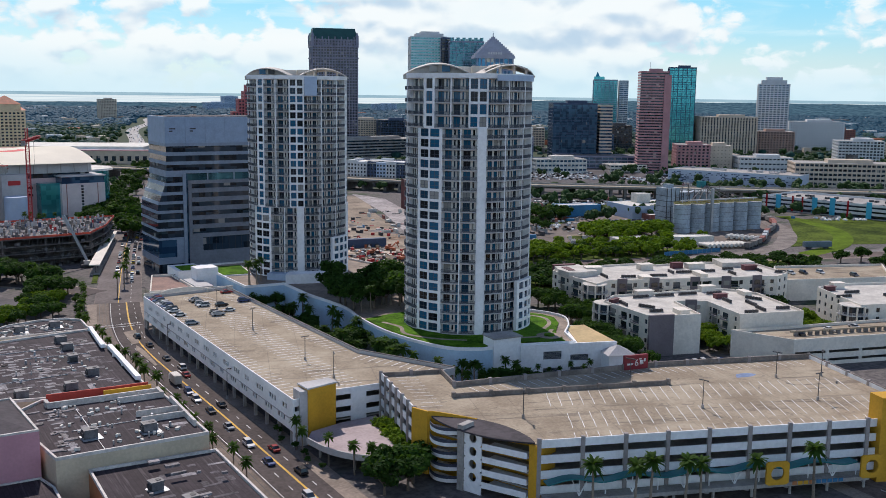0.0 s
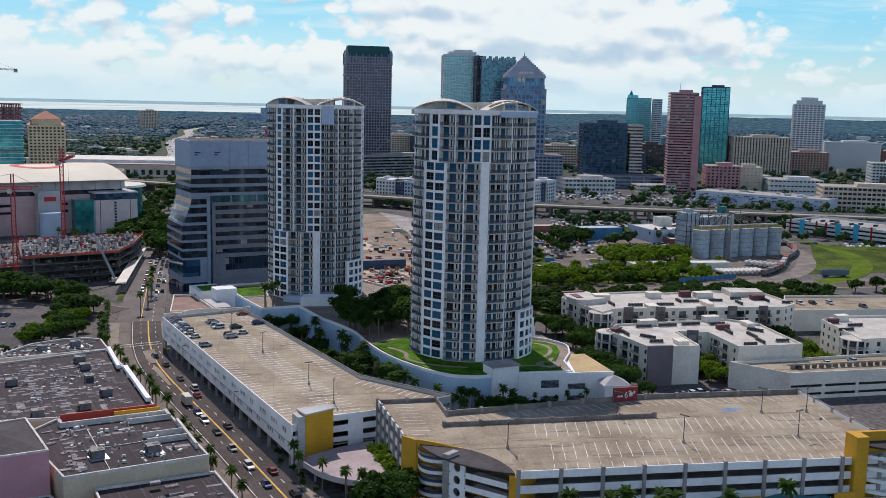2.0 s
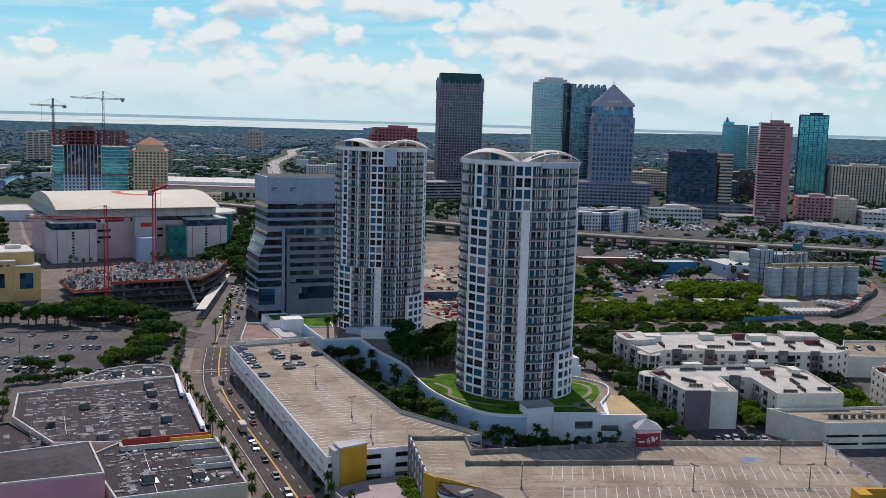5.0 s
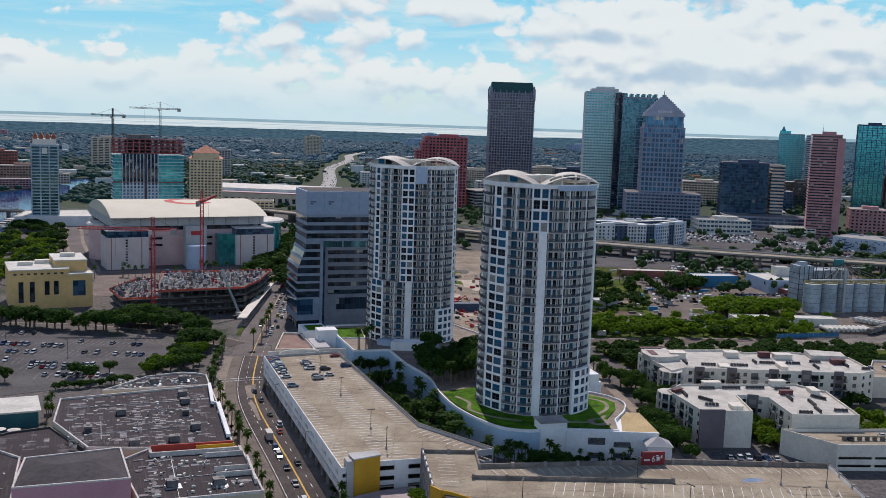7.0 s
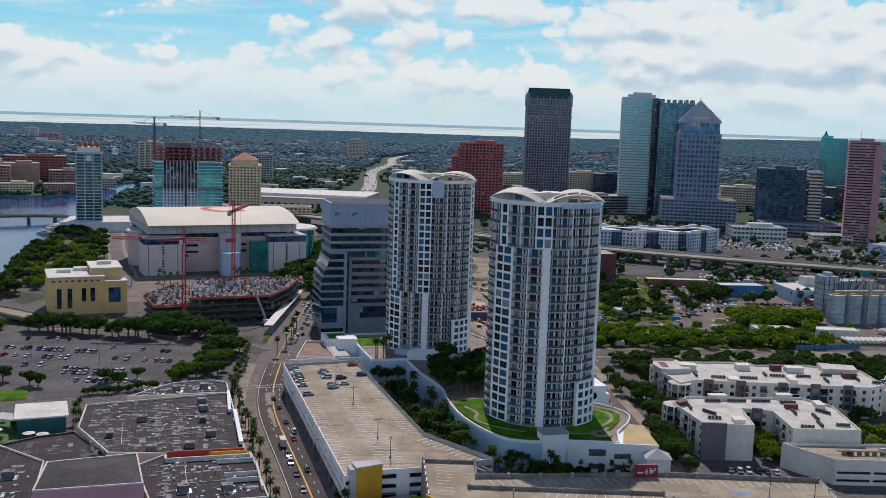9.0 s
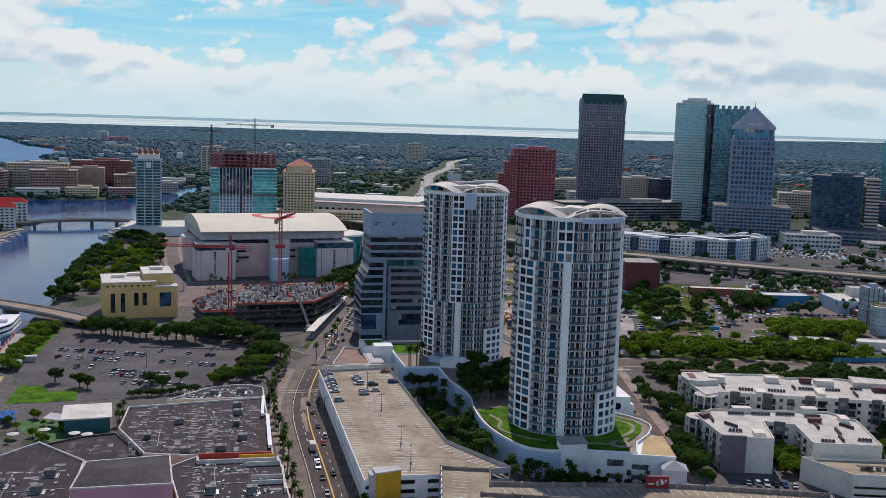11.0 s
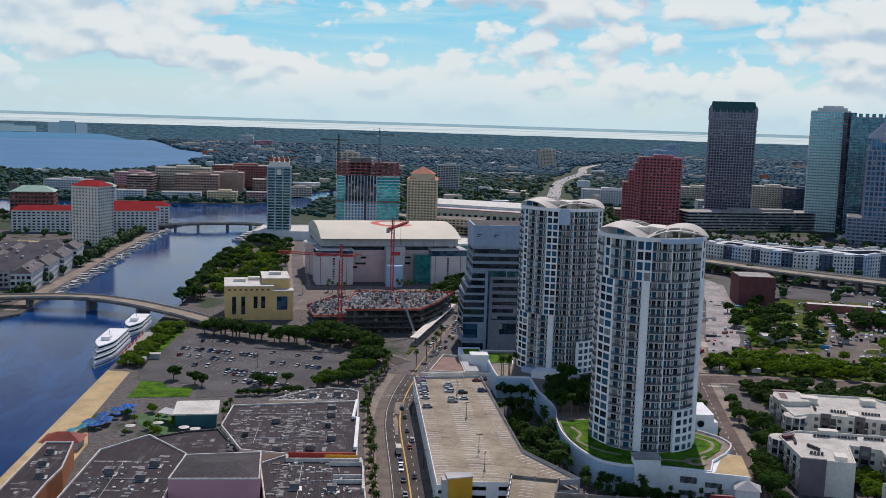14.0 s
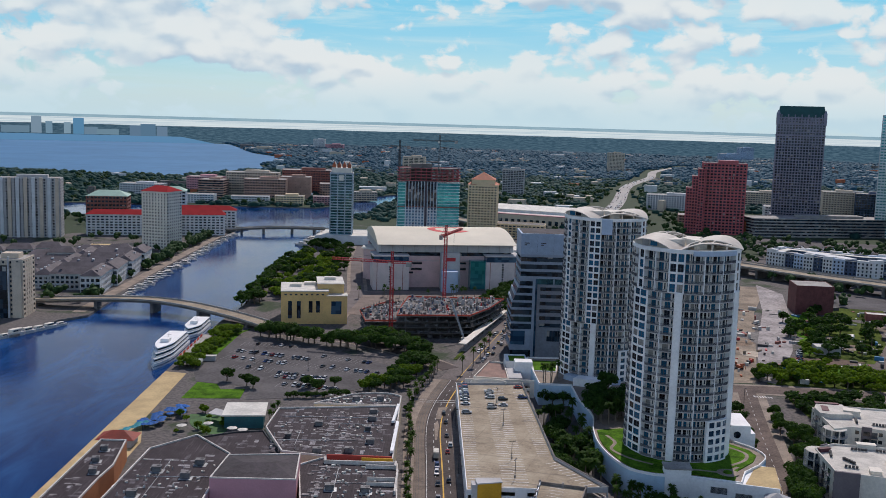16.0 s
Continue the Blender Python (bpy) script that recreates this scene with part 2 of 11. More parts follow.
def leaf_material(name, dark, light, thin=0.4):
    m = bpy.data.materials.new(name)
    m.use_nodes = True
    N = Nodes(m.node_tree)
    geo = N.add("ShaderNodeNewGeometry")
    r1 = geo.outputs["Random Per Island"]
    r2 = N.add("ShaderNodeObjectInfo").outputs["Random"]
    f = N.math("ADD", N.math("MULTIPLY", r1, 0.6), N.math("MULTIPLY", r2, 0.4))
    if not thin:
        # crowns too far to show leaves: light and dark sprays instead
        sprays = N.noise(geo.outputs["Position"], 0.30, 4.0, 0.7)
        f = N.math("ADD", N.math("MULTIPLY", f, 0.4), N.ramp(sprays, 0.36, 0.66, 0.0, 0.6))
    base = N.mix(f, col(dark), col(light))
    p = N.add("ShaderNodeBsdfPrincipled", {"Base Color": base, "Roughness": 0.7, "Specular IOR Level": 0.08})
    glow = N.add("ShaderNodeBsdfTranslucent", {"Color": N.mix(1.0, base, (1.5, 1.5, 0.5, 1.0), "MULTIPLY")})
    both = N.add("ShaderNodeMixShader", {0: thin, 1: p.outputs[0], 2: glow.outputs[0]})
    N.add("ShaderNodeOutputMaterial", {0: both.outputs[0]})
    return m


def felt_material(name, dark, light, board):
    """Old roof felt: seams between the strips, ponding stains and pale repairs."""
    m = bpy.data.materials.new(name)
    m.use_nodes = True
    N = Nodes(m.node_tree)
    pos = N.add("ShaderNodeNewGeometry").outputs["Position"]
    big, fine = N.noise(pos, 0.11, 5.0, 0.65, 0.4), N.noise(pos, 1.4, 5.0, 0.65)
    base = N.mix(N.ramp(N.math("ADD", N.math("MULTIPLY", big, 0.6), N.math("MULTIPLY", fine, 0.4)), 0.36, 0.64), col(dark), col(light))
    streak = N.noise(N.add("ShaderNodeMapping", {0: pos, 3: (1.1, 0.05, 0.2)}).outputs[0], 1.0, 4.0, 0.7)
    base = N.mix(N.ramp(streak, 0.54, 0.66, 0.0, 0.55), base, col(board))
    x = N.add("ShaderNodeSeparateXYZ", {0: pos}).outputs[0]
    seam = N.math("LESS_THAN", N.math("FRACT", N.math("ADD", N.math("MULTIPLY", x, 0.95), N.math("MULTIPLY", fine, 0.10))), 0.13)
    base = N.mix(N.math("MULTIPLY", seam, 0.6), base, (0.012, 0.010, 0.011, 1.0))
    p = N.add("ShaderNodeBsdfPrincipled", {"Base Color": base, "Roughness": 0.85, "Specular IOR Level": 0.3})
    N.add("ShaderNodeOutputMaterial", {0: p.outputs[0]})
    return m


def deck_material():
    """Sun-bleached deck concrete: bays with tight joints, tyre-dark lanes, drips and ponding marks."""
    m = bpy.data.materials.new("deck_concrete")
    m.use_nodes = True
    N = Nodes(m.node_tree)
    pos = N.add("ShaderNodeNewGeometry").outputs["Position"]
    turned = N.add("ShaderNodeMapping", {0: pos, 2: (0.0, 0.0, radians(19.0))}).outputs[0]
    big, fine = N.noise(pos, 0.06, 5.0, 0.65, 0.5), N.noise(pos, 1.3, 5.0, 0.65)
    base = N.mix(N.ramp(N.math("ADD", N.math("MULTIPLY", big, 0.65), N.math("MULTIPLY", fine, 0.35)), 0.36, 0.64), (0.235, 0.185, 0.13, 1), (0.41, 0.345, 0.255, 1))
    lane = N.noise(N.add("ShaderNodeMapping", {0: turned, 3: (0.035, 0.33, 0.1)}).outputs[0], 1.0, 5.0, 0.7, 0.3)
    base = N.mix(N.ramp(lane, 0.53, 0.70, 0.0, 0.75), base, (0.105, 0.085, 0.072, 1))
    drip = N.noise(pos, 0.22, 3.0, 0.75, 1.2)
    base = N.mix(N.ramp(drip, 0.60, 0.68, 0.0, 0.5), base, (0.12, 0.10, 0.085, 1))
    sep = N.add("ShaderNodeSeparateXYZ", {0: turned})
    for axis, pitch in ((0, 9.4), (1, 5.6)):
        joint = N.math("LESS_THAN", N.math("FRACT", N.math("DIVIDE", sep.outputs[axis], pitch)), 0.02)
        base = N.mix(N.math("MULTIPLY", joint, 0.35), base, (0.10, 0.085, 0.075, 1))
    bp = N.add("ShaderNodeBump", {"Strength": 0.15, "Distance": 0.05, "Height": fine})
    p = N.add("ShaderNodeBsdfPrincipled", {"Base Color": base, "Roughness": 0.85, "Specular IOR Level": 0.25, "Normal": bp.outputs[0]})
    N.add("ShaderNodeOutputMaterial", {0: p.outputs[0]})
    return m


M_GROUND, M_WATER = ground_material(), water_material()
M_BAY = surface("open_bay_water", (0.080, 0.205, 0.365), 0.7, var=0.08, s1=0.004, s2=0.02, bump=0.0, spec=0.1)
M_ASPHALT = surface("asphalt", (0.085, 0.070, 0.066), 0.9, var=0.25, s1=0.05, s2=0.8, spec=0.18)
M_AVENUE = surface("pale_asphalt", (0.165, 0.142, 0.135), 0.9, var=0.2, s1=0.05, s2=0.8, spec=0.18)
M_BROWNA = surface("brown_asphalt", (0.135, 0.103, 0.090), 0.9, var=0.3, s1=0.05, s2=0.8, spec=0.18)
M_LOT = surface("worn_asphalt", (0.105, 0.098, 0.10), 0.9, var=0.25, s1=0.04, s2=0.6, spec=0.18)
M_PAVE = surface("pavement_concrete", (0.27, 0.22, 0.18), 0.85, var=0.25, s1=0.1, s2=1.2, spec=0.2)
M_LINE_W = surface("road_paint_white", (0.72, 0.70, 0.66), 0.7, var=0.32, s1=0.3, s2=3)
M_LINE_Y = surface("road_paint_yellow", (0.62, 0.36, 0.03), 0.7, var=0.2, s2=3)
M_GRASS = surface("lawn", (0.040, 0.115, 0.006), 0.9, var=0.35, s1=0.15, s2=1.5, tint=(0.075, 0.165, 0.010), spec=0.06)
M_FIELD = surface("rough_grass", (0.036, 0.070, 0.012), 0.9, var=0.4, s1=0.04, s2=0.5, tint=(0.080, 0.108, 0.016), spec=0.06)
M_SAND = surface("bare_sand", (0.29, 0.235, 0.18), 0.95, var=0.3, s1=0.05, s2=0.6, spec=0.15)
M_QUAY = surface("quay_paving", (0.50, 0.37, 0.19), 0.9, var=0.15, s1=0.1, s2=1.0)
M_DECK = deck_material()
M_CONC = surface("concrete", (0.34, 0.32, 0.30), 0.85, var=0.2, s1=0.15, s2=1.5)
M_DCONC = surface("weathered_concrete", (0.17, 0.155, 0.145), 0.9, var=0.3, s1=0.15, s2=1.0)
M_WHITE = surface("white_stucco", (0.82, 0.82, 0.82), 0.75, var=0.08, s1=0.1, s2=1.0)
M_CREAM = surface("cream_stucco", (0.73, 0.675, 0.59), 0.8, var=0.1, s1=0.1, s2=1.0)
M_TAUPE = surface("taupe_stucco", (0.17, 0.145, 0.155), 0.8, var=0.12)
M_GREYW = surface("grey_stucco", (0.45, 0.44, 0.44), 0.8, var=0.12)
M_ROOFW = surface("white_membrane", (0.60, 0.575, 0.52), 0.7, var=0.16, s1=0.12, s2=1.0)
M_ROOFA = surface("apartment_roof_membrane", (0.53, 0.50, 0.45), 0.8, var=0.16, s1=0.2, s2=1.4)
M_VAULT = surface("pale_vault_metal", (0.50, 0.455, 0.40), 0.6, var=0.08, s1=0.3, s2=2.0)
M_RECESS = surface("balcony_stucco", (0.68, 0.65, 0.60), 0.8, var=0.1)
M_HWY = surface("pale_road_concrete", (0.37, 0.345, 0.32), 0.85, var=0.15, s1=0.02, s2=0.3)
M_COPING = surface("worn_coping", (0.60, 0.56, 0.52), 0.8, var=0.2, s1=0.3, s2=1.5)
M_MALL = surface("mall_cream_render", (0.60, 0.50, 0.36), 0.8, var=0.1)
M_PARA = surface("stained_parapet", (0.21, 0.18, 0.16), 0.9, var=0.25, s1=0.3, s2=1.5)
M_UNIT = surface("rooftop_unit_metal", (0.15, 0.145, 0.15), 0.6, var=0.25, s1=0.6, s2=3)
M_ROOFD = felt_material("dark_roof_felt", (0.022, 0.015, 0.019), (0.047, 0.034, 0.042), (0.10, 0.082, 0.092))
M_ROOFG = surface("grey_roof_felt", (0.058, 0.049, 0.055), 0.9, var=0.3, s1=0.08, s2=0.7)
M_YELLOW = surface("ochre_stucco", (0.60, 0.32, 0.022), 0.75, var=0.1)
M_PINK = surface("pink_stucco", (0.56, 0.28, 0.32), 0.8, var=0.06)
M_ORANGE = surface("orange_stucco", (0.42, 0.17, 0.07), 0.8, var=0.12)
M_REDF = surface("red_paint", (0.42, 0.05, 0.035), 0.7, var=0.12)
M_REDROOF = surface("dark_red_roof_metal", (0.30, 0.018, 0.022), 0.9, var=0.12, spec=0.1)
M_TILE = surface("terracotta_roof", (0.45, 0.13, 0.06), 0.7, var=0.25, s2=2.5)
M_TEALM = surface("teal_metal_roof", (0.02, 0.19, 0.21), 0.45, var=0.12, metal=0.2)
M_METAL = surface("galvanised_metal", (0.42, 0.43, 0.44), 0.5, metal=0.5, var=0.15)
M_DMETAL = surface("dark_metal", (0.06, 0.06, 0.065), 0.6, metal=0.3, var=0.2)
M_RAILG = surface("grey_railing", (0.085, 0.095, 0.115), 0.6, metal=0.2, var=0.1)
M_BRICK = surface("red_brick", (0.27, 0.10, 0.08), 0.85, var=0.2, s1=0.3, s2=3)
M_GREENR = surface("green_copper_roof", (0.09, 0.20, 0.17), 0.6, var=0.15)
M_BARK = surface("bark", (0.13, 0.10, 0.075), 0.95, var=0.3, s2=4)
M_PALMT = surface("palm_trunk", (0.22, 0.18, 0.14), 0.95, var=0.3, s2=4)
M_RUBBER = surface("tyre_rubber", (0.02, 0.02, 0.02), 0.9, var=0.1)
M_NET = surface("orange_safety_net", (0.60, 0.085, 0.05), 0.8, var=0.25, s2=1.5)
M_CRANE = surface("red_crane_paint", (0.45, 0.03, 0.035), 0.5, var=0.12)
M_SILO = surface("silo_concrete", (0.36, 0.415, 0.46), 0.85, var=0.22, s1=0.12, s2=0.8)
M_BLUE = surface("blue_sheet_metal", (0.035, 0.18, 0.34), 0.5, var=0.15, metal=0.1)
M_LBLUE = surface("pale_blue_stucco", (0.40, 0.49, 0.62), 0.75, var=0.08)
M_NAVY = surface("navy_panel", (0.045, 0.075, 0.14), 0.6, var=0.15)
M_GREEN = leaf_material("oak_leaves", (0.010, 0.030, 0.008), (0.058, 0.125, 0.022))
M_LIME = leaf_material("bright_leaves", (0.040, 0.088, 0.006), (0.175, 0.27, 0.022))
M_FROND = leaf_material("palm_fronds", (0.022, 0.055, 0.010), (0.085, 0.155, 0.028))
# distance haze is mixed into this leaf colour as blue
M_FAR_HAZE = leaf_material("far_woods", (0.013, 0.050, 0.082), (0.042, 0.120, 0.165), 0.0)
M_WOODS = leaf_material("suburb_woods", (0.006, 0.027, 0.027), (0.034, 0.092, 0.070), 0.0)
M_MID = leaf_material("town_leaves", (0.014, 0.036, 0.016), (0.055, 0.10, 0.028), 0.0)
G_TOWER = glazing("tower_glass", (0.004, 0.007, 0.013), (0.010, 0.105, 0.20), per_object=True, blinds=0.04, spec=0.35)
G_DARK = glazing("dark_glass", (0.008, 0.013, 0.020), (0.026, 0.044, 0.065), blinds=0.05, spec=0.5)
G_BLUE = glazing("blue_glass", (0.02, 0.055, 0.11), (0.06, 0.14, 0.23), blinds=0.02, spec=0.5, metal=0.4)
G_TEAL = glazing("teal_glass", (0.04, 0.30, 0.36), (0.08, 0.46, 0.51), blinds=0.0, rough=0.12, metal=0.7)
G_TEALD = glazing("deep_teal_glass", (0.03, 0.11, 0.15), (0.07, 0.21, 0.26), blinds=0.0, rough=0.12, metal=0.7)
G_ROOM = glazing("room_glass", (0.012, 0.016, 0.022), (0.05, 0.07, 0.085), per_object=True, blinds=0.15)


# ---- building blocks ----
def box(bm, cx, cy, z0, w, d, h, turn=0.0):
    """A box standing on z0 with its middle at cx, cy."""
    c, s = math.cos(radians(turn)), math.sin(radians(turn))
    vs = []
    for z in (z0, z0 + h):
        for x, y in ((-w / 2, -d / 2), (w / 2, -d / 2), (w / 2, d / 2), (-w / 2, d / 2)):
            vs.append(bm.verts.new((cx + c * x - s * y, cy + s * x + c * y, z)))
    for q in ((3, 2, 1, 0), (4, 5, 6, 7), (0, 1, 5, 4), (1, 2, 6, 5), (2, 3, 7, 6), (3, 0, 4, 7)):
        bm.faces.new([vs[i] for i in q])


def prism(bm, pts, z0, z1):
    """An upright prism over a plan polygon, given counter-clockwise."""
    lo = [bm.verts.new((x, y, z0)) for x, y in pts]
    hi = [bm.verts.new((x, y, z1)) for x, y in pts]
    n = len(pts)
    bm.faces.new(lo[::-1])
    bm.faces.new(hi)
    for i in range(n):
        j = (i + 1) % n
        bm.faces.new((lo[i], lo[j], hi[j], hi[i]))


def rod(bm, a, b, r0, r1=None, n=8):
    """A round bar from a to b."""
    a, b = Vector(a), Vector(b)
    r1 = r0 if r1 is None else r1
    q = (b - a).to_track_quat("Z", "Y").to_matrix()
    rings = []
    for p, r in ((a, r0), (b, r1)):
        rings.append([bm.verts.new(p + q @ Vector((r * math.cos(2 * math.pi * i / n), r * math.sin(2 * math.pi * i / n), 0))) for i in range(n)])
    for i in range(n):
        j = (i + 1) % n
        bm.faces.new((rings[0][i], rings[0][j], rings[1][j], rings[1][i]))
    bm.faces.new(rings[0][::-1])
    bm.faces.new(rings[1])


def beam(bm, a, b, w, h):
    """A square bar from a to b."""
    a, b = Vector(a), Vector(b)
    q = (b - a).to_track_quat("Z", "Y").to_matrix()
    vs = []
    for p in (a, b):
        for x, y in ((-w, -h), (w, -h), (w, h), (-w, h)):
            vs.append(bm.verts.new(p + q @ Vector((x / 2, y / 2, 0))))
    for f in ((3, 2, 1, 0), (4, 5, 6, 7), (0, 1, 5, 4), (1, 2, 6, 5), (2, 3, 7, 6), (3, 0, 4, 7)):
        bm.faces.new([vs[i] for i in f])


def mesh_of(name, bm, material):
    if len(bm.verts) < 9000:
        bmesh.ops.remove_doubles(bm, verts=bm.verts[:], dist=0.0005)
    me = bpy.data.meshes.new(name)
    bm.to_mesh(me)
    bm.free()
    me.materials.append(material)
    return me


def part(name, bm, material, parent=None, label=""):
    """Links a bmesh as one mesh object under a thing or a part."""
    ob = new(name, bm if isinstance(bm, bpy.types.Mesh) else mesh_of(name, bm, material))
    ob.parent = parent
    return tagged(ob, label)


def repeat(name, me, parent, spots):
    """Alike pieces that share one mesh: spots are (x, y, z, turn)."""
    for x, y, z, turn in spots:
        ob = new(name, me)
        ob.parent = parent
        ob.location, ob.rotation_euler = (x, y, z), (0, 0, radians(turn))


def thing(name, label, category, x=0, y=0, z=0, turn=0, group=""):
    ob = new(name)
    ob.matrix_basis = pose(x, y, z, 0, 0, turn)
    return tagged(ob, label, category, group)


def setting(name, bm, material, label="", category=""):
    return tagged(part(name, bm, material), label, category, kind="structure")


def inset(pts, d):
    """The polygon (counter-clockwise) moved inwards by d."""
    n, out = len(pts), []
    for i in range(n):
        p0, p1, p2 = Vector(pts[i - 1]), Vector(pts[i]), Vector(pts[(i + 1) % n])
        e1, e2 = (p1 - p0).normalized(), (p2 - p1).normalized()
        n1, n2 = Vector((-e1.y, e1.x)), Vector((-e2.y, e2.x))
        k = n1 + n2
        k = k / max(0.35, k.dot(n1))
        out.append((p1.x + k.x * d, p1.y + k.y * d))
    return out


def ring(bm, pts, z0, z1, t):
    """An upright band of thickness t along the inside of a polygon."""
    ins = inset(pts, t)
    n = len(pts)
    v = [[bm.verts.new((x, y, z)) for x, y in loop] for loop, z in ((pts, z0), (pts, z1), (ins, z1), (ins, z0))]
    for i in range(n):
        j = (i + 1) % n
        for a, b in ((0, 1), (1, 2), (2, 3), (3, 0)):
            bm.faces.new((v[a][i], v[a][j], v[b][j], v[b][i]))


def rect(w, d):
    return [(-w / 2, -d / 2), (w / 2, -d / 2), (w / 2, d / 2), (-w / 2, d / 2)]


def pierced(bm, m, length, height, t, holes):
    """A wall along local x with holes (u0, u1, v0, v1) right through it; its outer face is y = 0."""
    us = sorted({0.0, length, *[h[0] for h in holes], *[h[1] for h in holes]})
    vs = sorted({0.0, height, *[h[2] for h in holes], *[h[3] for h in holes]})
    start = len(bm.verts)
    for v0, v1 in zip(vs, vs[1:]):
        run = None
        for u0, u1 in zip(us, us[1:]):
            mu, mv = (u0 + u1) / 2, (v0 + v1) / 2
            solid = not any(h[0] < mu < h[1] and h[2] < mv < h[3] for h in holes)
            if solid:
                run = (run[0], u1) if run else (u0, u1)
            if run and (not solid or u1 == us[-1]):
                box(bm, (run[0] + run[1]) / 2, t / 2, v0, run[1] - run[0], t, v1 - v0)
                run = None
    bm.verts.ensure_lookup_table()
    for v in bm.verts[start:]:
        v.co = m @ v.co


def along(a, b, z=0.0):
    """The pose of a wall whose outer face runs from a to b, with the building on the left."""
    return pose(a[0], a[1], z, 0, 0, math.degrees(math.atan2(b[1] - a[1], b[0] - a[0])))


# ---- ground, water, roads ----
def sheet(name, pts, z, material, label, category, kind="structure"):
    """A thin slab of paving or planting over a plan polygon, its top at z."""
    bm = bmesh.new()
    a = sum(p[0] * q[1] - q[0] * p[1] for p, q in zip(pts, pts[1:] + pts[:1]))
    prism(bm, pts if a > 0 else pts[::-1], z - 0.25, z)
    ob = part(name, bm, material)
    return tagged(ob, label, category, kind=kind)


def strip(line, widths, side=0.0):
    """A band of given width along a line, moved sideways (right positive)."""
    left, right = [], []
    for i, p in enumerate(line):
        a, b = Vector(line[max(0, i - 1)]), Vector(line[min(len(line) - 1, i + 1)])
        e = (b - a).normalized()
        nrm = Vector((e.y, -e.x))
        w = widths[i] if isinstance(widths, (list, tuple)) else widths
        c = Vector(p) + nrm * side
        left.append(tuple(c - nrm * w / 2))
        right.append(tuple(c + nrm * w / 2))
    return right + left[::-1]


def smooth(line, n=6):
    """Points along a soft curve through the given ones."""
    out = []
    pts = [Vector(p) for p in line]
    for i in range(len(pts) - 1):
        p0, p1, p2, p3 = pts[max(0, i - 1)], pts[i], pts[i + 1], pts[min(len(pts) - 1, i + 2)]
        for k in range(n):
            t = k / n
            out.append(tuple(0.5 * ((2 * p1) + (p2 - p0) * t + (2 * p0 - 5 * p1 + 4 * p2 - p3) * t * t + (3 * p1 - p0 - 3 * p2 + p3) * t ** 3)))
    out.append(tuple(pts[-1]))
    return out


CHANNEL = [(-67.5, -420), (-67.5, 240), (-67.5, 420), (-66, 560), (-62, 617), (-68, 784), (-63, 901), (-54, 1025), (-48, 1110), (-45, 1256), (-8, 1420), (20, 1640),
           (90, 1760), (60, 1800), (-25, 1700), (-60, 1520), (-103, 1437), (-270, 1432), (-520, 1420), (-900, 1430), (-900, 1330), (-420, 1255), (-225, 1190),
           (-152, 1130), (-164, 1086), (-166, 810), (-163, 645), (-160, 566), (-174, 546), (-182, 500), (-240, 440), (-900, 380), (-900, -420)]
BAY = [(-2600, 1900), (-926, 2190), (-490, 2110), (-361, 2539), (-420, 2760), (-400, 3040), (-440, 3300), (-467, 3415), (-603, 3677), (-760, 4250), (-905, 4715), (-1000, 4765), (-1180, 4725), (-1666, 4575), (-2135, 4375), (-2580, 4130), (-3000, 3836), (-3600, 3280)]


def build_ground():
    bm = bmesh.new()
    loops = [[(4874 * math.cos(2 * math.pi * i / 96), 4874 * math.sin(2 * math.pi * i / 96)) for i in range(96)], smooth(CHANNEL[:17], 3) + CHANNEL[17:], BAY]
    for loop in loops:
        vs = [bm.verts.new((x, y, 0)) for x, y in loop]
        for a, b in zip(vs, vs[1:] + vs[:1]):
            bm.edges.new((a, b))
    bmesh.ops.triangle_fill(bm, use_beauty=True, use_dissolve=False, edges=bm.edges[:])
    wet = [f for f in bm.faces if any(inside(f.calc_center_median(), loop) for loop in loops[1:])]
    bmesh.ops.delete(bm, geom=wet, context="FACES_ONLY")
    for f in bm.faces:
        if f.normal.z < 0:
            f.normal_flip()
    setting("ground", bm, M_GROUND, "city ground of paving, soil and planting", "ground")
    bm = bmesh.new()
    prism(bm, [(-4000, -600), (400, -600), (400, 2200), (-300, 4860), (-1000, 4770), (-1666, 4580), (-2580, 4140), (-4000, 2700)], -3.0, -1.6)
    setting("water", bm, M_WATER, "dark blue rippled harbour water", "water")
    bm = bmesh.new()
    prism(bm, BAY[::-1] if sum(p[0] * q[1] - q[0] * p[1] for p, q in zip(BAY, BAY[1:] + BAY[:1])) < 0 else BAY, -1.58, -1.2)
    setting("open_water", bm, M_BAY, "pale blue open bay beyond the town", "water")
    for loop in loops[1:2]:
        bm = bmesh.new()
        for a, b in zip(loop, loop[1:] + loop[:1]):
            vs = [bm.verts.new((*p, z)) for p, z in ((a, -2.2), (b, -2.2), (b, 0.0), (a, 0.0))]
            bm.faces.new(vs)
        setting("sea_wall", bm, M_DCONC, "weathered concrete sea wall at the water", "sea wall")


def inside(p, loop):
    hit = False
    for (x0, y0), (x1, y1) in zip(loop, loop[1:] + loop[:1]):
        if (y0 > p[1]) != (y1 > p[1]) and p[0] < (x1 - x0) * (p[1] - y0) / (y1 - y0) + x0:
            hit = not hit
    return hit


build_ground()

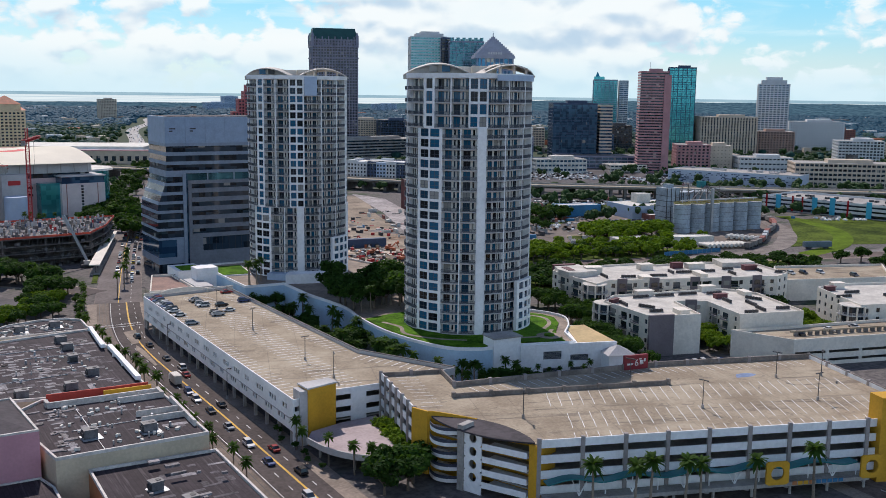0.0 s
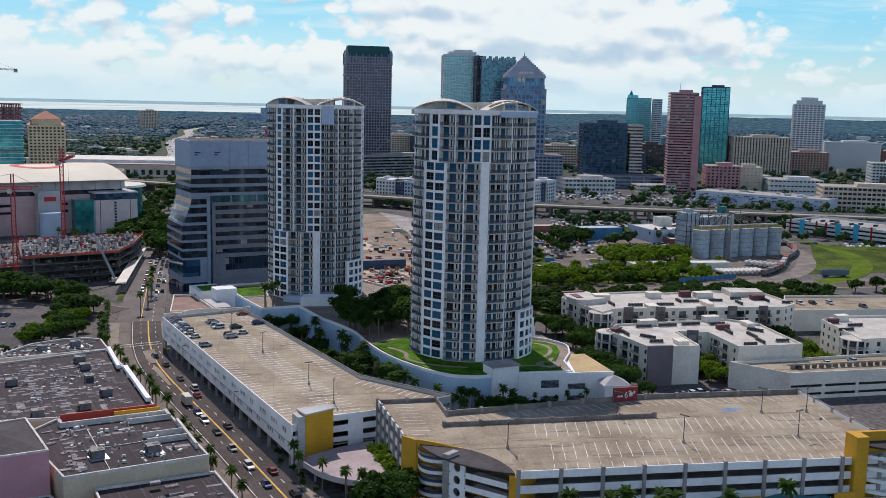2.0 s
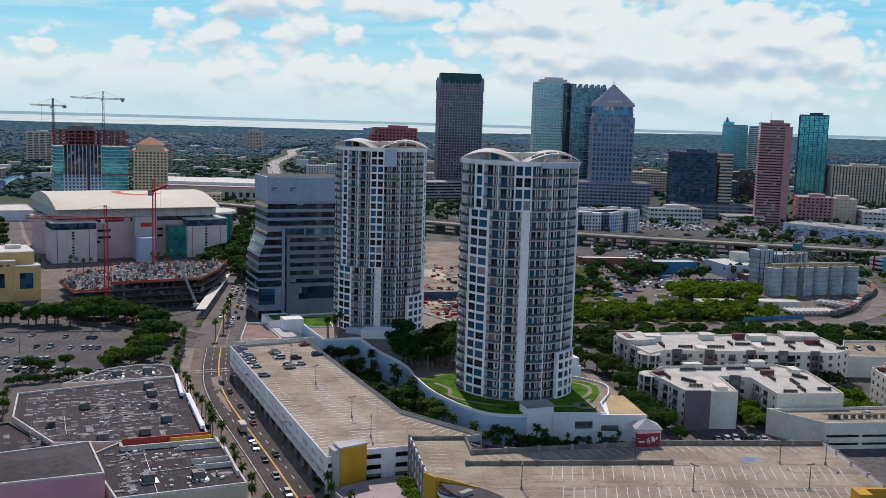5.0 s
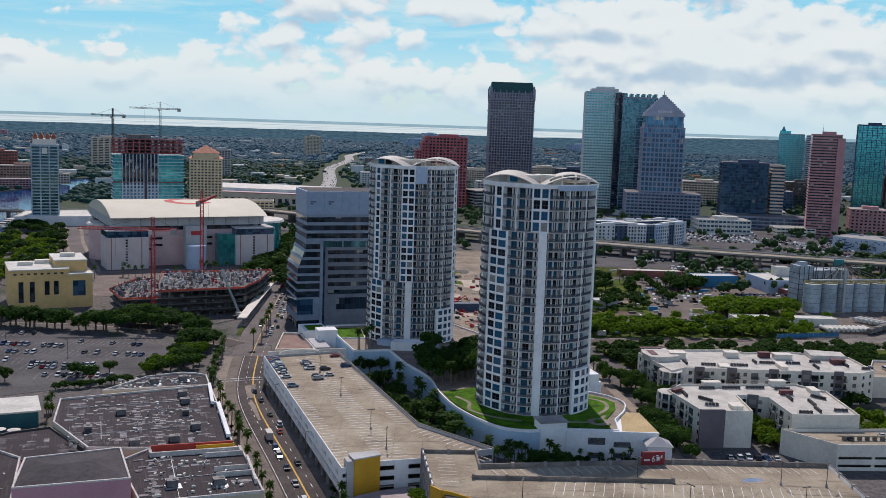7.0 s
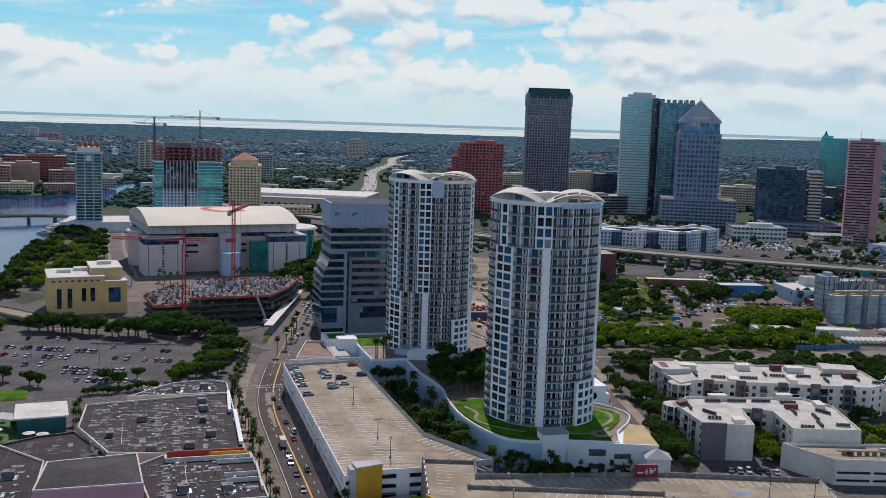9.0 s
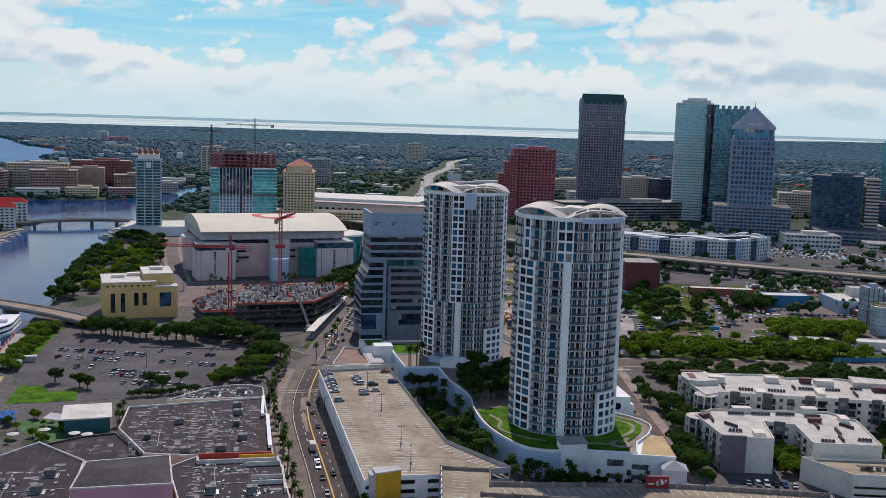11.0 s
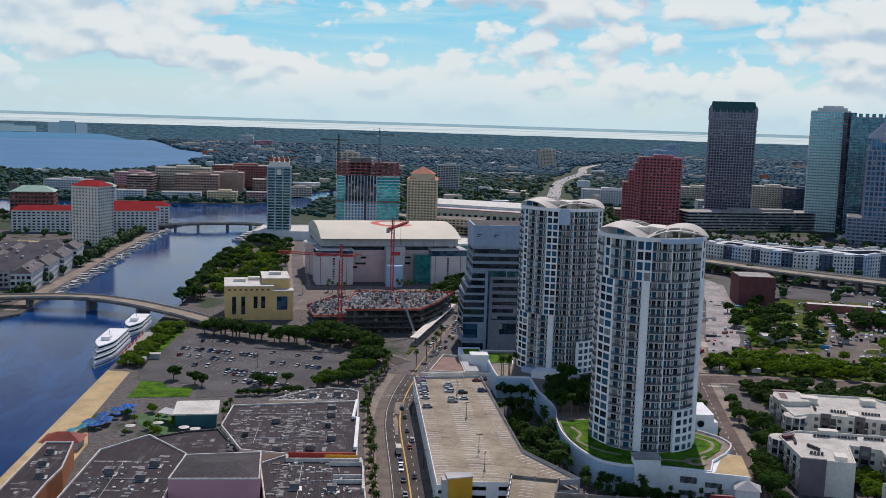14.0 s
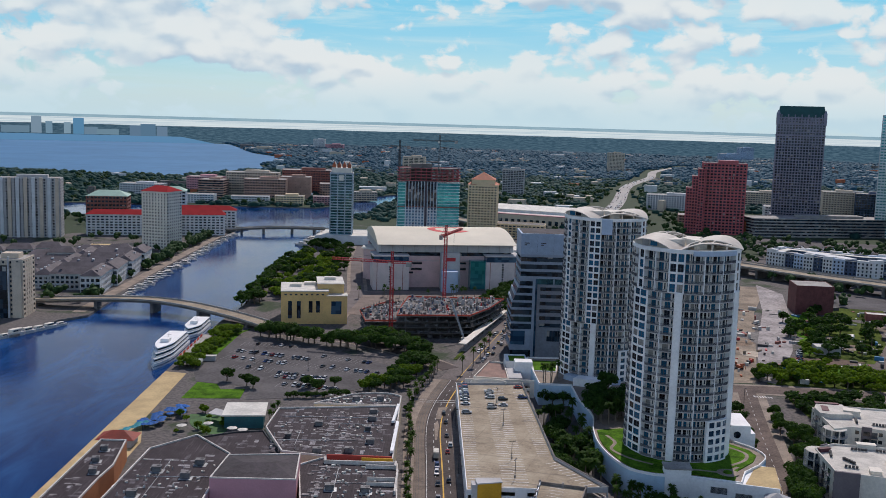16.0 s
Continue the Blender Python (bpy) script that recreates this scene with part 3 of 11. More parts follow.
# streets
DRIVE = smooth([(80, -150), (80, 120), (80.5, 250), (80, 328), (84, 370), (93, 415)])
AVENUE = smooth([(93, 415), (112, 490), (139, 590), (178, 720), (222, 850), (290, 1060), (330, 1250), (372, 1500), (432, 1740), (545, 2225), (690, 2640), (800, 3060), (1010, 3500)])
SIDE = smooth([(196, 120), (206, 220), (219, 266), (236, 345), (251, 411)])
CROSS = smooth([(112, 402), (150, 405), (200, 410), (251, 412), (330, 402), (430, 372), (560, 330)])
PARKWAY = smooth([(-20, 523), (25, 508), (60, 480), (90, 440)])
ARENA_ROAD = smooth([(8, 560), (14, 620), (18, 680), (12, 760), (5, 860), (2, 960), (-5, 1090)])


STREETS = []


def street(name, line, width, label, walk_w=4.5):
    lift = 0.006 * len(STREETS)
    STREETS.append(name)
    sheet("pavement", strip(line, [w + 2 * walk_w for w in width] if isinstance(width, list) else width + 2 * walk_w), 0.085 + lift * 0.8, M_PAVE, "sand-coloured concrete pavement along the street", "pavement")
    sheet(name, strip(line, width), 0.14 + lift, {"avenue": M_AVENUE, "arena_road": M_AVENUE, "side_street": M_BROWNA, "cross_street": M_BROWNA}.get(name, M_ASPHALT), label, "road")


street("drive", DRIVE, 17, "grey asphalt street with yellow centre lines")
street("avenue", AVENUE, [19] * 18 + [24] * (len(AVENUE) - 18), "wide asphalt avenue with tram tracks beside it", 0.1)
street("side_street", SIDE, 9.5, "narrow asphalt street lined with trees")
street("cross_street", CROSS, 15, "asphalt cross street by the railway", 3)
street("parkway", PARKWAY, 12, "asphalt road leading to the bridge", 2)
street("arena_road", ARENA_ROAD, 11, "pale asphalt road beside the arena", 3)


def paint(name, pieces, z, material, label):
    bm = bmesh.new()
    for pts in pieces:
        prism(bm, pts, z - 0.05, z)
    setting(name, bm, material, label, "road marking")


def dashes(line, side, length, gap, w):
    out, run = [], 0.0
    pts = [Vector(p) for p in line]
    for a, b in zip(pts, pts[1:]):
        e = (b - a).normalized()
        nrm = Vector((e.y, -e.x))
        t = 0.0
        while t < (b - a).length:
            if run % (length + gap) < length:
                p, q = a + e * t + nrm * side, a + e * min(t + 1.0, (b - a).length) + nrm * side
                out.append([tuple(p - nrm * w / 2), tuple(p + nrm * w / 2), tuple(q + nrm * w / 2), tuple(q - nrm * w / 2)])
            t += 1.0
            run += 1.0
    return out


sheet("tram_bed", strip(DRIVE, 4.6, -6.2), 0.165, surface("brown_tram_paving", (0.16, 0.125, 0.10), 0.9, var=0.25, s1=0.15, s2=1.5), "brown paved tram lane beside the street", "tram lane")
paint("yellow_lines", dashes(DRIVE, 3.2, 1, 0, 0.55) + dashes(AVENUE[:18], 0.0, 1, 0, 0.3), 0.195, M_LINE_Y, "yellow painted centre lines")
paint("white_lines", dashes(DRIVE, 6.0, 3, 6, 0.22) + dashes(DRIVE, 0.2, 3, 6, 0.22) + dashes(DRIVE, -3.2, 1, 0, 0.2) + dashes(AVENUE[:24], 5.0, 3, 6, 0.22) + dashes(SIDE, 0, 3, 5, 0.2), 0.197, M_LINE_W, "white painted lane lines")
paint("tram_rails", dashes(DRIVE, -5.0, 1, 0, 0.14) + dashes(DRIVE, -6.5, 1, 0, 0.14) + dashes(DRIVE, -7.4, 1, 0, 0.14), 0.199, M_DMETAL, "steel tram rails set in the street")
cross_walk = [[(73, y), (92, y), (92, y + 0.35), (73, y + 0.35)] for y in (371.5, 375.0)]
cross_walk += [[(251 + 1.4 * i, 396 - 0.3 * i), (251.7 + 1.4 * i, 396 - 0.3 * i), (251.7 + 1.4 * i, 399 - 0.3 * i), (251 + 1.4 * i, 399 - 0.3 * i)] for i in range(7)]
paint("zebra_crossing", cross_walk, 0.205, M_LINE_W, "white striped crossing")

sheet("verge", strip([p for p in AVENUE if 455 < p[1] < 640], 2.4, -11.4), 0.30, M_FIELD, "grass strip with a kerb beside the avenue", "verge")
sheet("median", strip([p for p in AVENUE if 640 < p[1] < 1100], 1.6, 0.0), 0.36, M_PAVE, "narrow paved median in the avenue", "kerb")
# islands in the street
for k, pts in enumerate([[(81, 343), (83.5, 343), (86, 356), (87.5, 364), (82.5, 362)], [(80.6, 312), (81.6, 312), (82.6, 332), (82, 341), (80.4, 335)]]):
    bm = bmesh.new()
    prism(bm, pts, 0.1, 0.32)
    setting("traffic_island", bm, M_PAVE, "raised concrete traffic island with a kerb", "kerb")

# open ground
LOT = [(-47, 505), (-20, 508), (8, 490), (30, 470), (62, 437), (50, 405), (30, 379), (10, 374), (-14, 368), (-15, 392), (-46, 400), (-52, 420), (-48, 470)]
sheet("car_park", LOT, 0.10, M_LOT, "worn grey asphalt car park", "car park")
bays = []
for x0, y0, x1, y1 in ((-40, 470, 10, 452), (-42, 455, 6, 438), (-8, 417, 24, 407), (8, 440, 50, 424), (12, 462, 44, 448), (-2, 398, 32, 390), (-34, 432, -6, 426), (-38, 490, 2, 484)):
    a, b = Vector((x0, y0)), Vector((x1, y1))
    e = (b - a).normalized()
    nr = Vector((-e.y, e.x))
    for i in range(int((b - a).length / 2.7)):
        p = a + e * (2.7 * i)
        for q0, q1 in ((-5.2, -0.2), (0.2, 5.2)):
            u, v = p + nr * q0, p + nr * q1
            bays.append([tuple(u - e * 0.09), tuple(u + e * 0.09), tuple(v + e * 0.09), tuple(v - e * 0.09)])
paint("stall_lines", bays, 0.118, surface("faded_stall_paint", (0.27, 0.26, 0.26), 0.8, var=0.4, s1=0.3, s2=2.0), "worn white stall lines of the car park")
sheet("lawn", [(-46, 368), (-17, 370), (-17.5, 388), (-30, 386), (-34, 396), (-45, 399)], 0.13, M_GRASS, "mown green lawn beside the car park", "lawn")
sheet("lawn", [(-62, 505), (-52, 455), (-48, 455), (-45, 520), (-40, 535)], 0.11, M_GRASS, "green grass bank by the bridge", "lawn")
sheet("quay", [(-67.4, -420), (-46, -420), (-46, 300), (-54, 330), (-55, 416), (-67.4, 419)], 0.11, M_QUAY, "sand-coloured paved quay along the water", "quay")
sheet("terrace_lawn", smooth([(-35, 342), (-30, 324), (-16, 312), (-13, 326), (-20, 341), (-35, 342)], 4)[:-1], 0.14, surface("green_turf", (0.07, 0.15, 0.05), 0.9, var=0.25), "green artificial turf on a terrace", "lawn")
sheet("promenade", strip([(-170, 575), (-172, 810), (-170, 1085)], 9), 0.12, M_PAVE, "tan waterside promenade on the far bank", "promenade")
sheet("building_site", [(222, 425), (262, 425), (330, 640), (380, 760), (300, 790), (230, 700), (212, 560)], 0.10, M_SAND, "bare sandy building site", "building site")
sheet("parking_ground", [(600, 640), (760, 600), (900, 760), (760, 960), (560, 1000), (604, 860)], 0.11, M_LOT, "grey car parks behind the expressway", "car park")
sheet("parking_ground", [(385, 672), (480, 650), (640, 625), (700, 680), (610, 770), (440, 790)], 0.10, M_LOT, "grey ground under the elevated road", "car park")
sheet("parking_ground", [(440, 905), (600, 852), (700, 960), (690, 1120), (480, 1180)], 0.105, M_LOT, "grey car parks before the skyscrapers", "car park")
sheet("forecourt", [(-8, 640), (22, 690), (165, 712), (160, 640), (140, 600), (30, 588), (6, 600)], 0.11, surface("brown_paving", (0.19, 0.145, 0.12), 0.9, var=0.25, s1=0.06, s2=0.8), "brown paved forecourt of the arena", "paving")
sheet("site_lane", [(265, 432), (272, 424), (290, 460), (313, 510), (357, 638), (384, 729), (377, 779), (338, 644), (297, 531)], 0.155, surface("pale_lot_concrete", (0.33, 0.295, 0.285), 0.9, var=0.3, s1=0.05, s2=0.4), "pale dusty concrete lane through the site", "road")
sheet("field", [(478, 392), (522, 381), (560, 366), (760, 395), (660, 470), (585, 480), (525, 425)], 0.12, M_FIELD, "rough green field by the railway", "field")
sheet("verge", [(300, 440), (318, 436), (372, 632), (356, 636)], 0.12, M_GRASS, "bright green verge", "verge")
sheet("verge", [(312, 486), (352, 478), (386, 536), (408, 600), (374, 636), (330, 545)], 0.112, M_FIELD, "rough grass and scrub round the yard trees", "verge")
sheet("verge", [(266, 342), (345, 328), (420, 314), (446, 352), (430, 362), (340, 388), (268, 394)], 0.095, M_FIELD, "rough scrubby grass behind the apartments", "verge")
sheet("verge", [(268, 424), (330, 412), (386, 399), (428, 400), (430, 414), (380, 430), (300, 455), (270, 455)], 0.093, M_FIELD, "rough grass under the hedge", "verge")
sheet("verge", [(385, 625), (470, 604), (640, 580), (660, 606), (480, 650), (400, 672)], 0.13, M_FIELD, "grass strip beside the elevated road", "verge")
sheet("verge", strip(smooth([(462, 376), (505, 388), (545, 416), (572, 452), (590, 500)]), 12, 9.0), 0.165, surface("lime_grass", (0.10, 0.155, 0.012), 0.9, var=0.3, s1=0.06, s2=0.6, spec=0.06), "bright yellow green bank along the railway curve", "verge")
sheet("gravel_yard", [(330, 455), (430, 420), (560, 420), (560, 560), (440, 590), (370, 610)], 0.09, surface("gravel_yard_soil", (0.16, 0.13, 0.11), 0.95, var=0.3, s1=0.03, s2=0.5), "grey gravel yard with parked cars", "yard")
random.seed(41)
for k, (nm, mat_, lab) in enumerate((("soil_patch", M_SAND, "bare sandy patch in the yard"), ("soil_patch", M_DCONC, "dark soil patch in the yard"), ("grass_patch", M_FIELD, "rough grass patch in the yard"), ("soil_patch", surface("brown_soil", (0.13, 0.085, 0.06), 0.95, var=0.3), "brown soil patch in the yard"))):
    for i in range(7):
        cx, cy = random.uniform(290, 560), random.uniform(430, 640)
        if cx < 330 and cy < 460:
            continue
        r0, r1 = random.uniform(8, 24), random.uniform(6, 14)
        sheet(nm, [(cx + r0 * math.cos(a) * random.uniform(0.6, 1.1), cy + r1 * math.sin(a) * random.uniform(0.6, 1.1)) for a in np.linspace(0, 2 * math.pi, 11)[:-1]], 0.135 + 0.006 * k + 0.0007 * i, mat_, lab, "ground")
for k, (nm, mat_, lab) in enumerate((("soil_patch", surface("churned_earth", (0.24, 0.165, 0.11), 0.95, var=0.4, s1=0.15, s2=1.0), "churned brown earth on the site"), ("gravel_patch", M_LOT, "grey gravel patch on the site"), ("grass_patch", M_FIELD, "rough grass on the site"), ("soil_patch", surface("pale_sand", (0.50, 0.42, 0.33), 0.95, var=0.2, s1=0.1, s2=1.0), "pale dry sand on the site"))):
    for i in range(9):
        cx, cy = random.uniform(226, 300), random.uniform(436, 620)
        if k in (1, 2):
            cx, cy = random.uniform(228, 300), random.uniform(590, 760)
        r0, r1 = random.uniform(5, 14), random.uniform(5, 20)
        sheet(nm, [(cx + r0 * math.cos(a) * random.uniform(0.5, 1.1), cy + r1 * math.sin(a) * random.uniform(0.5, 1.1)) for a in np.linspace(0, 2 * math.pi, 13)[:-1]], 0.105 + 0.005 * k + 0.0005 * i, mat_, lab, "ground")
sheet("rail_bed", strip(smooth([(330, 392), (418, 384), (480, 398), (545, 455), (600, 560), (640, 700)]), 12), 0.16, surface("rail_ballast", (0.20, 0.17, 0.15), 0.95, var=0.3), "brown ballast of a railway line", "railway")
sheet("highway", strip(AVENUE[40:], 25), 0.22, M_HWY, "pale concrete highway running to the horizon", "road")
sheet("rail_bed", strip(smooth([(330, 389), (450, 374), (620, 330), (800, 270)]), 9), 0.15, M_DCONC, "brown ballast of a railway line", "railway")


# ---- the two round apartment towers ----
LOWER = [(140, 164, "balcony"), (164, 188, "balcony"), (188, 214, "windows"), (214, 231, "balcony"), (231, 246, "balcony"), (246, 253, "blank"), (253, 272, "balcony"), (272, 295, "balcony"), (295, 318, "balcony"),
         (318, 336, "blank"), (336, 360, "balcony"), (0, 26, "windows"), (26, 66, "balcony"), (66, 74, "blank"), (74, 106, "balcony"), (106, 140, "balcony")]
UPPER = [(140, 165, "balcony"), (165, 195, "balcony"), (195, 206, "window"), (206, 222, "balcony"), (222, 238, "balcony"), (238, 254, "windows"), (254, 275, "balcony"), (275, 297, "balcony"), (297, 318, "balcony"),
         (318, 336, "window"), (336, 360, "balcony"), (0, 26, "windows"), (26, 66, "balcony"), (66, 74, "blank"), (74, 106, "balcony"), (106, 140, "balcony")]
RAD = 20.9


def pt(a, r):
    return (r * math.cos(radians(a)), r * math.sin(radians(a)))


def arc_wall(bm, a0, a1, r, t, z0, z1):
    """A bent wall of thickness t inside radius r."""
    n = max(1, round((a1 - a0) / 6))
    for i in range(n):
        p, q = a0 + (a1 - a0) * i / n, a0 + (a1 - a0) * (i + 1) / n
        prism(bm, [pt(p, r - t), pt(p, r), pt(q, r), pt(q, r - t)], z0, z1)


def arc_cells(bm, angles, levels, r, t, holes):
    """A bent wall of cells between the given angles and levels, left open where holes (angle, level) lie."""
    fine = sorted({round(a, 3) for a in angles} | {round(p + (q - p) * k / n, 3) for p, q in zip(angles, angles[1:]) for n in [max(1, round((q - p) / 6))] for k in range(n)})
    for z0, z1 in zip(levels, levels[1:]):
        for p, q in zip(fine, fine[1:]):
            if not any(a0 < (p + q) / 2 < a1 and b0 < (z0 + z1) / 2 < b1 for a0, a1, b0, b1 in holes):
                prism(bm, [pt(p, r - t), pt(p, r), pt(q, r), pt(q, r - t)], z0, z1)


# glass doors and windows of a balcony bay: start, end (shares of the bay), down to the floor or not
BAYS = [[(0.08, 0.50, True), (0.64, 0.90, True)], [(0.10, 0.26, False), (0.38, 0.86, True)], [(0.06, 0.46, True), (0.58, 0.68, False), (0.78, 0.94, True)], [(0.14, 0.60, True), (0.74, 0.86, False)]]


def storey(pattern, h):
    """The meshes of one storey (walls, slab, rail, hidden glass) and the spots of its panes."""
    wall, slab, rail, hid, rear, panes, sections = bmesh.new(), bmesh.new(), bmesh.new(), bmesh.new(), bmesh.new(), [], []
    prism(slab, [pt(a, RAD - 1.75) for a in range(0, 360, 8)], -0.1, 0.12)
    for a0, a1, kind in pattern:
        mid = (a0 + a1) / 2
        if kind == "blank":
            piece = bmesh.new()
            arc_cells(piece, [a0, a1], [0, h], RAD + 0.55, 2.6, [])
            sections.append(mesh_of("wall_panel", piece, M_WHITE))
            continue
        if kind in ("windows", "window"):
            n = 2 if kind == "windows" else 1
            wide = min(1.75, 0.19 * radians(a1 - a0) * RAD) if n == 2 else 1.25
            half = math.degrees(wide / RAD)
            spots = [mid - half - 0.9, mid + half + 0.9] if n == 2 else [mid]
            piece = bmesh.new()
            arc_cells(piece, [a0] + [v for s in spots for v in (s - half, s + half)] + [a1], [0, 0.45, h - 0.4, h], RAD + 0.1, 2.0, [(s - half, s + half, 0.45, h - 0.4) for s in spots])
            sections.append(mesh_of("wall_panel", piece, M_WHITE))
            for s in spots:
                panes.append((s, RAD - 0.2, 0.45, 2 * wide + 0.02, h - 0.85))
            continue
        # open balconies: slab to the rim, a set-back wall with glass doors, fins between the bays
        m = max(1, round((a1 - a0) / 12.5))
        step = (a1 - a0) / m
        bulge = 0.5
        n = 4 * m
        rim = [pt(a0 + (a1 - a0) * i / n, RAD + bulge * math.sin(math.pi * ((i % 4 if i < n else 4) / 4)) * 0.6 + 0.15) for i in range(n + 1)]
        for i in range(n):
            b0, b1 = a0 + (a1 - a0) * i / n, a0 + (a1 - a0) * (i + 1) / n
            prism(slab, [pt(b0, RAD - 1.8), rim[i], rim[i + 1], pt(b1, RAD - 1.8)], -0.24, 0.16)
            for z in (0.28, 1.16):
                beam(rail, (*rim[i], z), (*rim[i + 1], z), 0.07, 0.07)
            posts = 6 if 140 < b0 < 345 else 2
            for k in range(posts):
                x = [rim[i][j] + (rim[i + 1][j] - rim[i][j]) * k / posts for j in (0, 1)]
                beam(rail, (x[0], x[1], 0.15), (x[0], x[1], 1.16), 0.075, 0.075)
        for i in range(m):
            b0, b1 = a0 + step * i, a0 + step * (i + 1)
            bays = BAYS[(int(a0) + i) % len(BAYS)]
            last = b0
            for f0, f1, full in bays:
                g0, g1 = b0 + step * f0, b0 + step * f1
                arc_wall(rear, last, g0, RAD - 1.7, 0.4, 0.1, h)
                last = g1
                low = 0.12 if full else 0.95
                if not full:
                    arc_wall(rear, g0, g1, RAD - 1.7, 0.4, 0.1, low)
                arc_wall(rear, g0, g1, RAD - 1.7, 0.4, h - 0.5, h)
                panes.append(((g0 + g1) / 2, RAD - 1.9, low, math.radians(g1 - g0) * (RAD - 1.9) + 0.05, h - 0.5 - low))
            arc_wall(rear, last, b1, RAD - 1.7, 0.4, 0.1, h)
            for b in ([b0, b1] if i == m - 1 else [b0]):
                end = b in (a0, a1) or abs(b - a1) < 0.01
                if end:
                    # a slim post at the rim and a screen behind it
                    c = pt(b, RAD + 0.02)
                    box(wall, c[0], c[1], 0.1, 0.42, 0.42, h - 0.1, b)
                    c = pt(b, RAD - 1.2)
                    box(wall, c[0], c[1], 0.1, 1.0, 0.3, h - 0.1, b)
    seen = [p for p in panes if 184 <= p[0] <= 320 and (p[4] > 2.0 or p[1] > RAD - 1)]
    for a, r, z, w, hh in panes:
        if (a, r, z, w, hh) not in seen:
            c = pt(a, r)
            box(hid, c[0], c[1], z, 0.1, w, hh, a)
    return (sections, mesh_of("fin_ring", wall, M_WHITE), mesh_of("floor_slab", slab, M_GREYW), mesh_of("balcony_rail", rail, M_RAILG), mesh_of("rear_glazing", hid, G_DARK), mesh_of("recess_wall", rear, M_RECESS), seen)


def sash(w, h):
    """One window unit facing +x: a frame with a cross of bars, the lights set back in it."""
    bm = bmesh.new()
    f, b = 0.11, 0.05
    us = [-w / 2, -w / 2 + f, -b, b, w / 2 - f, w / 2]
    vs = [0.0, f, 0.42 * h - b, 0.42 * h + b, h - f, h]
    if w < 1.5:
        us = [-w / 2, -w / 2 + f, w / 2 - f, w / 2]
    grid = [[bm.verts.new((0.1, u, v)) for v in vs] for u in us]
    for i in range(len(us) - 1):
        for j in range(len(vs) - 1):
            q = [grid[i][j], grid[i + 1][j], grid[i + 1][j + 1], grid[i][j + 1]]
            if i % 2 and j % 2:
                back = [bm.verts.new((0.03, v.co.y, v.co.z)) for v in q]
                bm.faces.new(back)
                for k in range(4):
                    bm.faces.new((q[k], q[(k + 1) % 4], back[(k + 1) % 4], back[k])).material_index = 1
            else:
                bm.faces.new(q).material_index = 1
    rim = [grid[0][0], grid[-1][0], grid[-1][-1], grid[0][-1]]
    low = [bm.verts.new((-0.04, v.co.y, v.co.z)) for v in rim]
    bm.faces.new(low[::-1])
    me = bpy.data.meshes.new("window")
    bm.to_mesh(me)
    bm.free()
    me.materials.append(G_TOWER)
    me.materials.append(M_RAILG)
    return me


def vault(bm, off, turn, half, rise, z0, open_end):
    """A shallow barrel roof trimmed to the round plan; near its open end only ribs are left."""
    nu, nv = 14, 18
    R = 21.1

    def at(i, j, lift=0.0):
        u = -half + 2 * half * i / nu
        lim = math.sqrt(max(1.0, R * R - (u + off) ** 2))
        v = -lim + 2 * lim * j / nv
        z = z0 + rise * (1 - (u / half) ** 2) - 1.1 * (v / R) ** 2 + lift
        x = u + off
        c, s = math.cos(radians(turn)), math.sin(radians(turn))
        return Vector((c * x - s * v, s * x + c * v, z))

    for i in range(nu):
        for j in range(nv):
            if open_end and j < 4 and 2 <= i < nu - 2 and j >= 1:
                continue
            if not open_end and nv - 8 <= j < nv - 1 and 6 <= i < nu - 1:
                continue
            q = [at(i, j), at(i + 1, j), at(i + 1, j + 1), at(i, j + 1)]
            top = [bm.verts.new(p) for p in q]
            low = [bm.verts.new(p - Vector((0, 0, 0.35))) for p in q]
            bm.faces.new(top)
            bm.faces.new(low[::-1])
            for k in range(4):
                bm.faces.new((low[k], low[(k + 1) % 4], top[(k + 1) % 4], top[k]))
    if not open_end:
        # a trellis of ribs at the rear, a closed gable under the front edge
        for i in range(6, nu, 2):
            for j in range(nv - 8, nv - 1):
                beam(bm, at(i, j, -0.18), at(i, j + 1, -0.18), 0.4, 0.35)
        for j in (nv - 6, nv - 4, nv - 2):
            for i in range(6, nu - 1):
                beam(bm, at(i, j, -0.18), at(i + 1, j, -0.18), 0.3, 0.3)
        for i in range(nu):
            p, q = at(i, 1, -0.05), at(i + 1, 1, -0.05)
            k = [bm.verts.new(v) for v in ((p.x, p.y, z0 - 1.5), (q.x, q.y, z0 - 1.5), q, p)]
            bm.faces.new(k)
    if open_end:
        for i in range(2, nu - 1, 3):
            for j in range(4):
                beam(bm, at(i, j, -0.2), at(i, j + 1, -0.2), 0.5, 0.4)
        for i in (2, 5, 8, 11):
            p = at(i, 1, -0.2)
            beam(bm, (p.x, p.y, z0 - 1.6), p, 0.6, 0.6)


